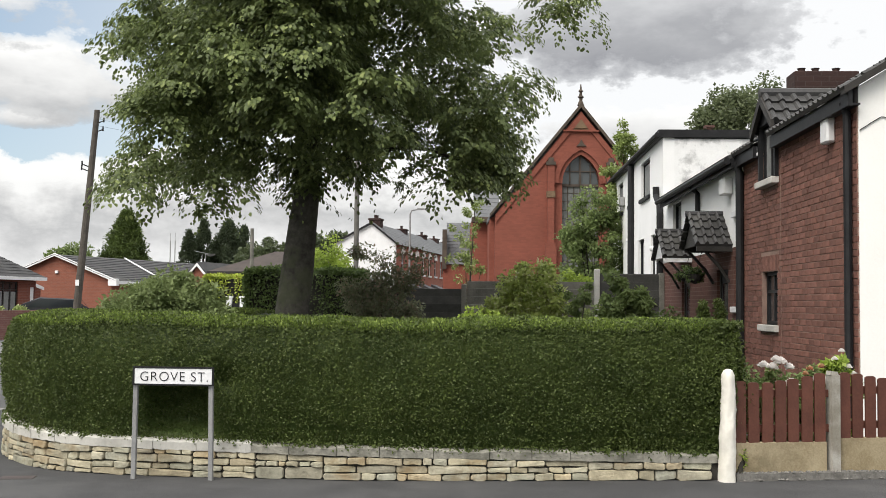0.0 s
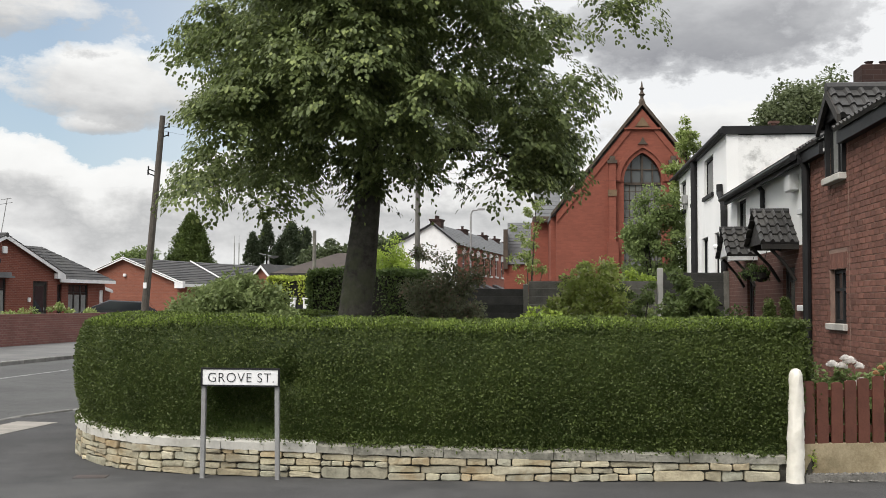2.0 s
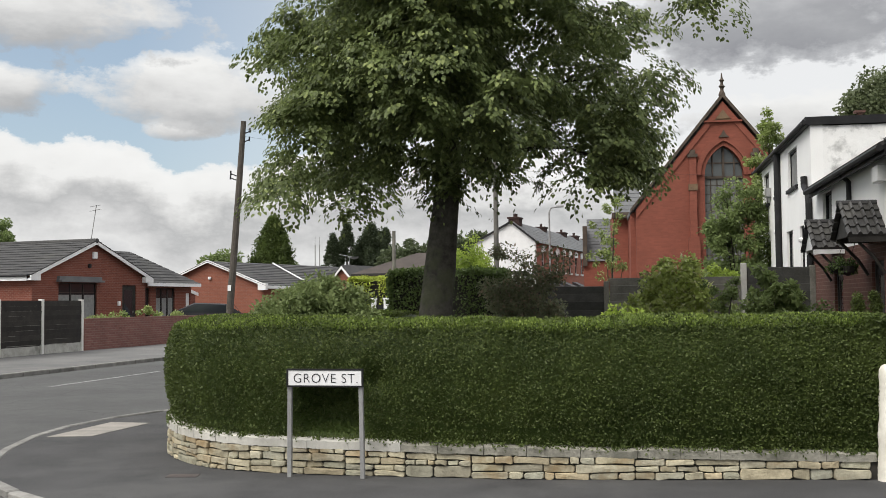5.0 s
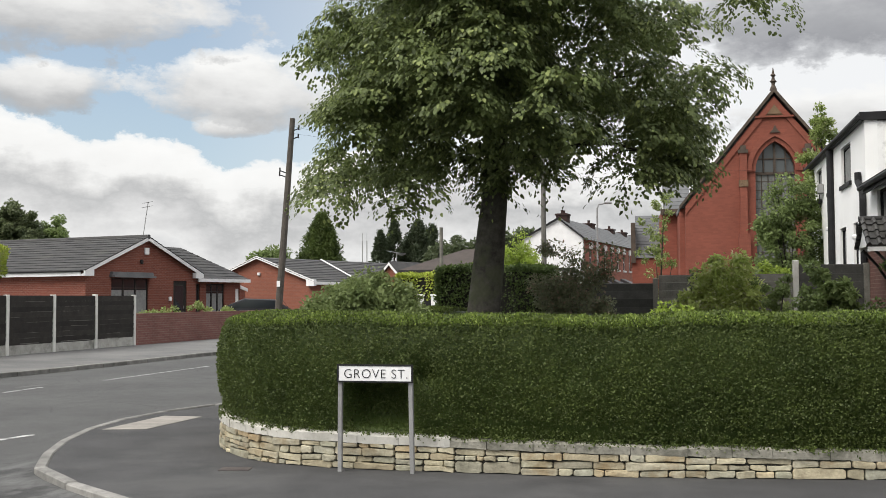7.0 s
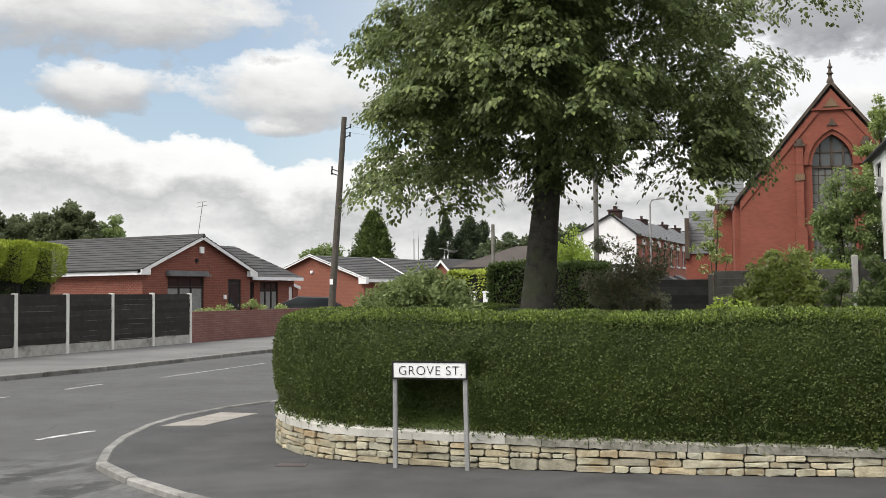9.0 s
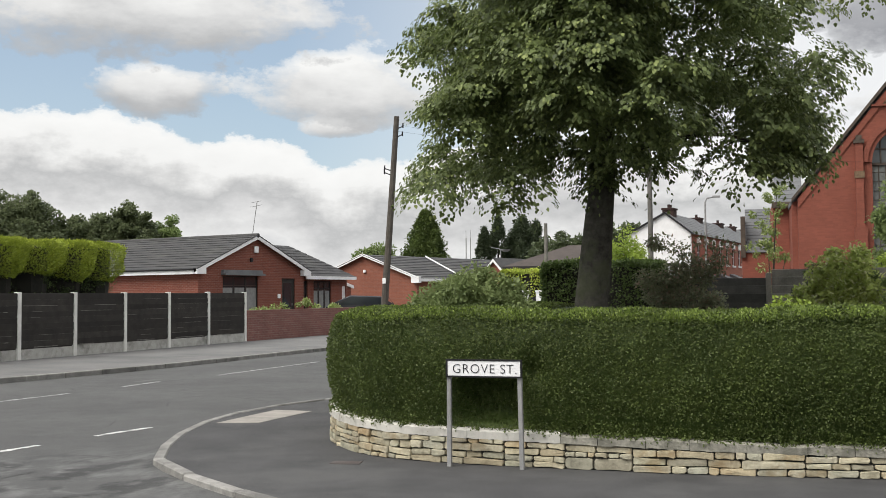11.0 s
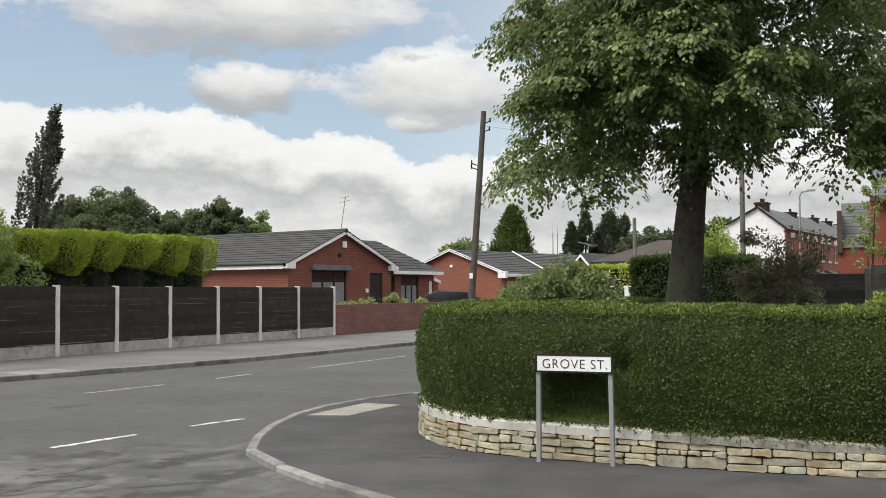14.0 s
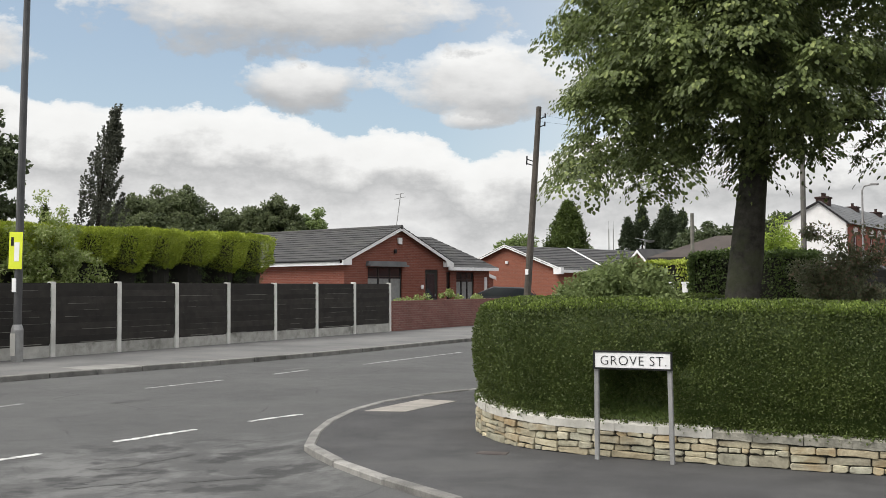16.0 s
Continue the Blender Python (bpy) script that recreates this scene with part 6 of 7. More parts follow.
part("keystone_crocket", Shape().prism([(-0.24, 8.9), (0.24, 8.9), (0.09, 9.05), (0, 9.25), (-0.09, 9.05)], pose(0, -0.2, 0), 0.2), STONED, church)
part("finial", Shape().lathe([(0.17, 10.9), (0.12, 11.05), (0.075, 11.14), (0.085, 11.24), (0.16, 11.31), (0.08, 11.39), (0.06, 11.52), (0.125, 11.60), (0.055, 11.69), (0.015, 11.95)], (0, 0.1, 0.0), 8), STONED, church, "dark stone finial")
for sg in (-1, 1):
    m = pose(0, 0.5, 0)
    q = [(0, CA), (CW + 0.3, CE - 0.3), (CW + 0.3, CE - 0.1), (0, CA + 0.2)]
    q = q if sg > 0 else [(-x, z) for x, z in q][::-1]
    part("roof_slope", Shape().prism(q, m, 24), SLATE, church)
    part("side_wall", Shape().box(sg * CW - 0.25, sg * CW + 0.25, 0.5, 24, 0, CE - 0.1), BRICK_CHURCH, church)
# cross wing behind, with slates towards the street
part("cross_wing", Shape().box(-5.05, -CW - 0.26, 3.0, 8, 0, 5.7), BRICK_CHURCH, church)
part("cross_wing_roof", tile_slope(Shape(), pose(-4.98, 2.7, 5.68), 1.3, 2.1, 48, 0.28, 0.02), SLATE, church, "grey slates in courses")
part("wing_cornice", Shape().box(-5.1, -CW + 0.35, 2.55, 2.9, 5.45, 5.72), STONED, church)
# low hall to its side
part("hall_wall", Shape().box(-6.5, -4.6, 6.0, 12, 0, 3.5), BRICK_CHURCH, church)
part("hall_roof", tile_slope(Shape(), pose(-6.32, 5.9, 3.45), 1.8, 2.3, 46, 0.26, 0.02), SLATE, church, "grey slates in courses")
part("hall_gable_coping", Shape().box(-6.55, -6.32, 5.8, 6.1, 3.2, 5.3).box(-6.55, -6.32, 6.1, 8, 3, 5.25), STONED, church)

# ---- terrace ----
terrace = thing("terrace", "red brick terrace with white rendered gable and dark slate roof", "terraced houses", pose(-2.96, 66, 0, 0, 0, -11.4))
TE, TW, TL, TR, TX = 5.08, 3.95, 38.0, 1.25, -1.55
BRICK_TERR = brickwork("terrace_brick", (0.38, 0.145, 0.10), (0.31, 0.12, 0.085), (0.25, 0.15, 0.12))
part("gable_wall", Shape().prism([(-TW, 0), (0, 0), (0, TE), (TX, TE + TR), (-TW, TE)], Matrix(), 0.25), WHITEPAINT, terrace, "white rendered gable")
FT = pose(0.01, 0.25, 0, 0, 0, 90)
tw = []
for i in range(9):
    y = 1.3 + i * 2.05
    tw += [(y, y + 0.75, 3.35, 4.55), (y, y + 0.75, 0.9, 2.15)]
part("front_wall", wall_boxes(Shape(), FT, TL, TE, 0.25, tw), BRICK_TERR, terrace)
for a, b, c, d in tw:
    wn = window(terrace, FT @ pose(a, 0, c), b - a, d - c, 1, WHITEPAINT, transom=(d - c) / 2)
    part("arch_head", Shape().prism([(a - 0.14, d - 0.02), (b + 0.14, d - 0.02), (b + 0.10, d + 0.30), ((a + b) / 2, d + 0.42), (a - 0.10, d + 0.30)], FT @ pose(0, -0.05, 0), 0.08), WHITEPAINT, wn, "white painted arch head")
    part("sill", Shape().box(a - 0.1, b + 0.1, -0.08, 0.05, c - 0.12, c, FT), WHITEPAINT, wn)
for i in range(4):
    y = 2.6 + i * 4.1
    part("bay_roof", Shape().prism([(0, 2.3), (0.8, 2.3), (0.8, 2.4), (0, 2.75)], pose(0.01, y, 0), 1.7), SLATE, terrace)
pt, pt_rear = math.degrees(math.atan2(TR, -TX)), math.degrees(math.atan2(TR, TW + TX))
part("roof_slope", tile_slope(Shape(), pose(0.2, -0.15, TE - 0.05, 0, 0, 90), TL, -TX + 0.2, pt, 0.25, 0.015), SLATE, terrace)
part("roof_slope", tile_slope(Shape(), pose(-TW - 0.2, TL, TE - 0.05, 0, 0, -90), TL, TW + TX + 0.2, pt_rear, 0.25, 0.015), SLATE, terrace)
for i, y in enumerate((0.6, 7.5, 14.0, 18.5, 23)):
    st = part("chimney", Shape().box(TX - 0.35, TX + 0.35, y, y + 0.8, TE + TR - 0.3, TE + TR + (0.42 if i == 0 else 0.24)).box(TX - 0.41, TX + 0.41, y - 0.06, y + 0.86, TE + TR + (0.30 if i == 0 else 0.14), TE + TR + (0.40 if i == 0 else 0.22)), BRICK_STACK, terrace, "dark brick chimney stack")
    for k in ((0.25, 0.65) if i == 0 else (0.4,)):
        part("pot", Shape().lathe([(0.11, 0), (0.09, 0.1), (0.09, 0.22), (0.11, 0.26)], (TX, y + k, TE + TR + (0.38 if i == 0 else 0.2)), 8), BRICK_STACK, st)
part("bargeboard", Shape().prism([(TX, TE + TR), (0.2, TE - 0.12), (0.2, TE), (TX, TE + TR + 0.13)], pose(0, -0.15, 0), 0.1), BLACKPAINT, terrace)
part("bargeboard", Shape().prism([(-TW - 0.2, TE), (-TW - 0.2, TE - 0.12), (TX, TE + TR), (TX, TE + TR + 0.13)], pose(0, -0.15, 0), 0.1), BLACKPAINT, terrace)

# ---- brown-roofed house beyond the gardens ----
far_house = thing("bungalow", "low orange brick house with a brown hipped roof", "house", pose(-12.4, 58, 0, 0, 0, -8))
BROWNTILE = surface("brown_roof_tile", (0.042, 0.034, 0.030), (0.072, 0.058, 0.05), 1.5, 0.85, 0.2, 20.0)
part("wall", Shape().box(0, 6.4, 0, 6, 0, 3.0), BRICK_ORANGE, far_house)
part("roof", Shape().add([(-0.4, -0.4, 3.0), (6.8, -0.4, 3.0), (6.8, 6.4, 3.0), (-0.4, 6.4, 3.0), (2.4, 3, 4.25), (4.2, 3, 4.25)], [(0, 1, 5, 4), (1, 2, 5), (2, 3, 4, 5), (3, 0, 4), (3, 2, 1, 0)]), BROWNTILE, far_house, "brown tiled hipped roof")
part("fascia", Shape().box(-0.42, 9.42, -0.44, -0.38, 2.84, 3.0), DARKWOOD, far_house)

# ---- garden fences ----
PALEGREY = surface("pale_grey_edge", (0.16, 0.155, 0.14), (0.34, 0.33, 0.30), 3.0, 0.9, 0.3, 40.0)
garden_fence = thing("garden_fence", "weathered grey horizontal-board fence with concrete post", "fence")
gr = random.Random(4)
for xa, xb, z1, mat_, name_ in ((-1.6, 0.36, 1.62, DULLWOOD, "dark_panel"), (0.47, 2.86, 1.82, GREYWOOD, "panel"), (2.99, 4.15, 2.0, DULLWOOD, "panel")):
    pnl = part(name_, Shape().box(xa, xb, 20.045, 20.06, 0.0, z1 - 0.02), mat_, garden_fence)
    k = 0
    while k * 0.15 < z1 - 0.1:
        part("board", Shape().box(xa, xb, -0.008, 0.008, 0, 0.165, pose(0, 20, k * 0.15 + gr.uniform(-0.01, 0.01), 10, gr.uniform(-0.4, 0.4), 0)), mat_, pnl)
        # a pale strip along each grey board's lower edge sets off its relief
        if mat_ is GREYWOOD:
            part("pale_edge", Shape().box(xa, xb, -0.014, -0.0085, 0, 0.022, pose(0, 20, k * 0.15 + 0.004, 10, 0, 0)), PALEGREY, pnl)
        k += 1
for x, z in ((0.41, 1.75), (2.92, 2.06), (4.14, 2.0)):
    part("post", Shape().box(x - 0.05, x + 0.05, 19.93, 20.05, 0, z), CONCRETE if z > 2.01 else GREYWOOD, garden_fence, bevel=0.01)

# ---- picket fence beside the wall ----
gatepost = Shape()
prof = [(0.070 - 0.016 * z_ / 0.80, z_) for z_ in np.linspace(-0.05, 0.80, 30)] + [(0.049, 0.84), (0.036, 0.872), (0.015, 0.885)]
n = 24
gv = []
for r_, z in prof:
    for j in range(n):
        a = 2 * math.pi * j / n
        k = 1 + 0.16 * noise.noise(Vector((math.cos(a) * 1.6, math.sin(a) * 1.6, z * 7))) + 0.13 * noise.noise(Vector((math.cos(a) * 4, math.sin(a) * 4, z * 34)))
        gv.append((2.27 + r_ * k * math.cos(a) + 0.012 * z, 8.44 + r_ * k * math.sin(a) * 1.15, z))
gatepost.add(gv, [(i * n + j, i * n + (j + 1) % n, (i + 1) * n + (j + 1) % n, (i + 1) * n + j) for i in range(len(prof) - 1) for j in range(n)] + [tuple(range((len(prof) - 1) * n, len(prof) * n))])
solid("gatepost", gatepost, LIMEWASH, "thick old limewashed stone post beside the wall", "post", smooth=True)
BUFFSTAIN = surface("stained_buff_concrete", (0.24, 0.19, 0.11), (0.40, 0.335, 0.22), 3.5, 0.9, 0.4, 60.0, stain=((0.11, 0.085, 0.045), 0.6, 0.48))
picket_fence = thing("picket_fence", "low red-stained picket fence with buff concrete gravel boards", "fence")
FD = lambda x: 8.50 + (x - 2.3) * 0.17
for x0, x1, tops, zb, g0, g1 in ((2.345, 3.13, (0.785, 0.775, 0.775, 0.79, 0.805, 0.825, 0.85), 0.295, 0.085, 0.30), (3.235, 4.4, (0.855, 0.845, 0.825, 0.81, 0.80, 0.80, 0.81, 0.83, 0.84, 0.85), 0.32, 0.105, 0.33)):
    for i, tz in enumerate(tops):
        x = x0 + 0.003 + i * 0.1125
        m = pose(x, FD(x) - 0.03, 0, 0, gr.uniform(-0.4, 0.4), 9.5)
        part("picket", Shape().prism([(0, zb), (0.092, zb + gr.uniform(-0.006, 0.006)), (0.092, tz - 0.012), (0.07, tz), (0.02, tz), (0, tz - 0.012)], m, 0.018), REDWOOD, picket_fence)
    for z in (zb + 0.08, zb + 0.36):
        part("rail", Shape().box(0, x1 - x0 + 0.05, 0, 0.035, z, z + 0.06, pose(x0 - 0.02, FD(x0) - 0.008, 0, 0, 0, 9.5)), REDWOOD, picket_fence)
    part("gravel_board", Shape().box(0, x1 - x0, -0.03, 0.02, g0 - 0.06, g1, pose(x0, FD(x0), 0, 0, 0, 9.5)), BUFFSTAIN, picket_fence, "buff concrete gravel board", bevel=0.005)
POSTGREY = surface("weathered_post", (0.27, 0.255, 0.22), (0.42, 0.40, 0.36), 5.0, 0.9, 0.4, 60.0, stain=((0.15, 0.13, 0.09), 0.6, 0.48))
part("post", Shape().box(-0.036, 0.036, -0.05, 0.05, -0.05, 0.835, pose(3.185, FD(3.1), 0, 0, 0, 9.5)).prism([(-0.036, 0.835), (0.036, 0.835), (0.026, 0.862), (-0.026, 0.868)], pose(3.185, FD(3.1) - 0.04, 0, 0, 0, 9.5), 0.08), POSTGREY, picket_fence, "grey concrete post")
part("post", Shape().box(-0.05, 0.05, -0.05, 0.05, -0.05, 0.85, pose(4.45, FD(4.45), 0, 0, 0, 9.5)), CONCRETE, picket_fence, "grey concrete post")
GRAVEL = surface("gravel", (0.10, 0.095, 0.085), (0.22, 0.21, 0.19), 14.0, 0.95, 0.8, 70.0)
sheet("gravel_strip", [(2.34, 8.42), (3.2, 8.56), (5.0, 8.86), (5.0, 9.2), (2.34, 8.7)], 0.06, 0.1, GRAVEL, "gravel strip along the foot of the fence", "gravel")

pebbles = Shape()
for i in range(900):
    x = gr.uniform(2.36, 4.6)
    y = 8.42 + (x - 2.34) * 0.165 + gr.uniform(0.0, 0.09)
    k = gr.uniform(0.006, 0.014)
    z = 0.062 - (0.05 if gr.random() < 0.2 else 0.0)
    y -= 0.03 if z < 0.05 else 0.0
    c, d_ = gr.uniform(0.6, 1.2), gr.uniform(0.4, 0.8)
    pebbles.add([(x - k, y, z), (x + k * c, y, z), (x, y - k, z), (x, y + k * c, z), (x + k * 0.2, y, z + k * d_ * 1.4), (x, y, z - k * 0.5)], [(0, 2, 4), (2, 1, 4), (1, 3, 4), (3, 0, 4), (2, 0, 5), (1, 2, 5), (3, 1, 5), (0, 3, 5)])
tagged(new("loose_gravel", pebbles.mesh("loose_gravel", surface("pebble", (0.09, 0.085, 0.078), (0.22, 0.21, 0.19), 14.0, 0.95, 0.3, 70.0, vary=0.4))), "loose grey gravel along the foot of the fence", "gravel", kind="stuff")

# ---- roses ----
PETAL = foliage("white_petals", (0.82, 0.79, 0.76), (0.90, 0.88, 0.86), gloss=0.7, through_light=0.45, spec=0.1)
PETALR = surface("peach_petals", (0.45, 0.20, 0.12), (0.62, 0.42, 0.25), 12.0, 0.7, 0.2, 40.0)


def bloom(parent, at, size, material, seed):
    """A full rose: ruffled petals wrapped in three rings."""
    g = np.random.default_rng(seed)
    n = 44
    a = g.random(n) * 2 * np.pi
    t = np.linspace(0.15, 1, n)
    d = np.stack([np.cos(a) * t, np.sin(a) * t, 1.1 - t], 1)
    pos = np.array(at) + d * size * 0.35
    part("bloom", leaf_mesh("bloom", pos, d + np.array([0, 0, 0.5]), d * np.array([-1, -1, 1]) + g.normal(size=(n, 3)) * 0.2, np.full(n, size * 0.55), material, 1.3), None, parent)


rose = shrub("rose_bush", "rose bush with large white blooms behind the picket fence", (2.85, 9.25, 0), 0.36, 0.22, 0.90, LEAF_MID, 0.045, 70, 44, 31, ragged=0.12)
for i, (x, z, s_) in enumerate(((-0.10, 0.86, 0.075), (-0.02, 0.85, 0.07), (0.05, 0.89, 0.08), (0.12, 0.85, 0.068), (0.01, 0.92, 0.06))):
    bloom(rose, (x, -0.18, z), s_, PETAL, i)
rose2 = shrub("rose_bush", "rose bush with peach and white blooms behind the picket fence", (3.28, 9.3, 0), 0.32, 0.22, 0.92, LEAF_MID, 0.045, 60, 44, 33, ragged=0.12)
for i, (x, z, s_, m_) in enumerate(((-0.12, 0.84, 0.05, PETALR), (-0.02, 0.86, 0.05, PETALR), (-0.28, 0.70, 0.09, PETAL), (-0.05, 0.74, 0.09, PETAL), (0.02, 0.72, 0.08, PETAL), (-0.16, 0.80, 0.045, PETALR))):
    bloom(rose2, (x, -0.2, z), s_, m_, 20 + i)
rose3 = shrub("rose_bush", "tall rose stem with pale buds", (3.42, 9.2, 0), 0.13, 0.1, 1.08, LEAF_BRIGHT, 0.045, 34, 26, 35, ragged=0.05)
for i, (x, z, s_) in enumerate(((-0.04, 0.93, 0.04), (0.02, 1.0, 0.04), (0.08, 0.86, 0.05), (0.12, 0.80, 0.05))):
    bloom(rose3, (x, -0.08, z), s_, PETAL, 50 + i)

shrub("weed", "small green weed at the foot of the gatepost", (2.40, 8.50, 0.05), 0.05, 0.03, 0.22, LEAF_BRIGHT, 0.026, 18, 6, 71, ragged=0.0, category="plant")

# ---- shrubs in the garden ----
shrub("laurel_shrub", "broad rounded green shrub behind the hedge", (-3.13, 11.9, 0), 0.72, 0.6, 1.68, LEAF_LAUREL, 0.048, 380, 70, 2, ragged=0.06)


def clipped_block(label, x0, x1, y0, y1, h, material, leaf, n, seed):
    """A hedge clipped square: a core painted dark for inner shade, under a coat of small leaves."""
    t = thing("clipped_hedge", label, "hedge", pose((x0 + x1) / 2, (y0 + y1) / 2, 0))
    g = np.random.default_rng(seed)
    a, b = (x1 - x0) / 2, (y1 - y0) / 2
    part("inner_growth", Shape().box(-a + 0.08, a - 0.08, -b + 0.08, b - 0.08, 0, h - 0.08), SHADE_CORE, t, "near-black core standing in for inner shade")
    d = np.sign(g.random((n, 3)) - 0.5) * g.random((n, 3)) ** 0.6
    face = g.integers(0, 3, n)
    d[np.arange(n), face] = np.sign(d[np.arange(n), face])
    d[:, 2] = np.abs(d[:, 2])
    p_ = d * np.array([a, b, h])
    bulge = np.array([noise.noise(Vector(q) * 1.6 + Vector((seed, 0, 0))) for q in p_])
    p_ *= (1 + 0.05 * bulge)[:, None]
    p_ += g.normal(size=(n, 3)) * 0.03
    part("leaves", leaf_mesh("leaves", p_, unit(g, n) + d * 0.5, d + unit(g, n) * 0.7, leaf * (0.6 + 0.8 * g.random(n)), material, 0.6, fine=False), None, t)


clipped_block("dark clipped evergreen hedge behind the tree", -4.05, -1.62, 21.7, 22.8, 2.02, LEAF_DARK, 0.055, 26000, 3)
clipped_block("clipped golden hedge beyond the garden", -9.69, -7.45, 43.0, 44.2, 2.37, LEAF_GOLD, 0.085, 12000, 18)
shrub("bright_shrub", "bright yellow-green leafy shrub", (-3.15, 28, 0), 0.9, 0.7, 3.0, LEAF_BRIGHT, 0.06, 150, 70, 4)
shrub("purple_shrub", "bushy shrub with purplish brown leaves", (-0.9, 17, 0), 0.72, 0.55, 2.25, LEAF_PURPLE, 0.05, 150, 60, 5)
shrub("flowering_shrub", "pale green shrub with cream flower heads", (1.30, 16.4, 0), 0.60, 0.45, 2.12, LEAF_FLOWER, 0.06, 120, 60, 6, ragged=0.2)
shrub("dark_shrub", "dark shrub against the garden fence", (1.25, 17.6, 0), 0.5, 0.4, 1.7, LEAF_DARK, 0.055, 80, 50, 7)
shrub("young_tree", "young slender tree with pale leaves", (0.62, 26, 0), 0.40, 0.40, 4.15, LEAF_PALE, 0.06, 60, 26, 8, lift=1.0, category="tree")
shrub("tall_shrub", "tall dense shrub in front of the church", (4.25, 30, 0), 0.95, 0.7, 4.7, LEAF_MID, 0.09, 190, 40, 9, category="tree")
shrub("pale_tree", "pale green tree top rising beside the white house", (5.45, 31.5, 0), 0.70, 0.5, 6.6, LEAF_PALE, 0.09, 90, 34, 10, lift=2.0, category="tree")
shrub("bright_shrub", "bright green shrub showing over the garden fence", (2.77, 21.2, 0), 0.36, 0.3, 2.20, LEAF_BRIGHT, 0.06, 70, 50, 19)
shrub("evergreen_shrub", "glossy dark rhododendron by the fence", (3.0, 17.4, 0), 0.40, 0.4, 1.86, LEAF_MID, 0.075, 70, 46, 12)
shrub("low_shrub", "low bright green shrub behind the hedge", (0.36, 12.2, 0), 0.34, 0.3, 1.42, LEAF_BRIGHT, 0.05, 50, 50, 13)
shrub("low_shrub", "low leafy plant behind the hedge", (-1.17, 11.2, 0), 0.24, 0.22, 1.40, LEAF_PALE, 0.06, 26, 40, 14)
shrub("low_shrub", "feathery green shrub by the garden fence", (2.0, 16.2, 0), 0.28, 0.25, 1.75, LEAF_MID, 0.045, 50, 50, 15)
shrub("low_shrub", "soft green shrub by the concrete post", (2.55, 18.4, 0), 0.34, 0.3, 1.52, LEAF_PALE, 0.045, 50, 50, 16)
shrub("low_shrub", "low mixed planting along the garden", (3.1, 14.6, 0), 0.55, 0.4, 1.22, LEAF_DARK, 0.05, 70, 50, 17)


def cone_tree(name, label, at, h, r0, material, leaf=0.14, clumps=160, per=40, seed=1, group="", full=1.5):
    """A conifer: trunk and leafy tiers narrowing to a ragged point."""
    t = thing(name, label, "tree", pose(*at), group)
    g = np.random.default_rng(seed)
    part("trunk", Shape().tube([(0, 0, 0), (0, 0, h * 0.95)], [r0 * 0.14, 0.02], 7), BARK, t)
    z = h * (0.06 + 0.94 * g.random(clumps) ** 0.85)
    a = g.random(clumps) * 2 * np.pi
    rr = r0 * (1 - (z / h) ** full) * (0.58 + 0.56 * g.random(clumps)) + 0.03
    c = np.stack([np.cos(a) * rr, np.sin(a) * rr, z], 1)
    pp, aa, nn, s = spray(g, c, r0 * 0.16 * (0.6 + 0.8 * g.random(clumps)) + 0.02, per * 2, leaf, 0.1, 1.4)
    part("crown", leaf_mesh("crown", pp, aa, nn, s, material, 0.4, fine=False), None, t)
    return t


cone_tree("dwarf_conifer", "small clipped conical evergreen beside the porch", (3.327, 13.5, 0), 1.44, 0.11, LEAF_HEDGE, 0.035, 90, 40, 2)
cone_tree("dwarf_conifer", "small clipped conical evergreen beside the porch", (3.543, 13.5, 0), 1.46, 0.11, LEAF_HEDGE, 0.035, 90, 40, 3)
cone_tree("conifer", "tall conical conifer behind the bungalows", (-23.01, 76.63, 0), 7.49, 2.0, LEAF_CONIFER, 0.24, 320, 60, 4, full=2.4)
cone_tree("conifer", "dark conifer beyond the rooftops", (-20.12, 83.62, 0), 6.77, 1.0, LEAF_PINE, 0.22, 130, 44, 5, full=2.2)
cone_tree("conifer", "dark conifer beyond the rooftops", (-19.25, 84.85, 0), 7.69, 1.2, LEAF_PINE, 0.22, 150, 44, 6, full=2.2)
cone_tree("conifer", "broad dark conifer beyond the rooftops", (-17.52, 86.24, 0), 7.67, 1.75, LEAF_PINE, 0.24, 260, 50, 7, full=3.4)
cone_tree("conifer", "broad dark conifer beyond the rooftops", (-16.74, 88.43, 0), 7.41, 1.25, LEAF_PINE, 0.24, 190, 50, 8, full=3.0)


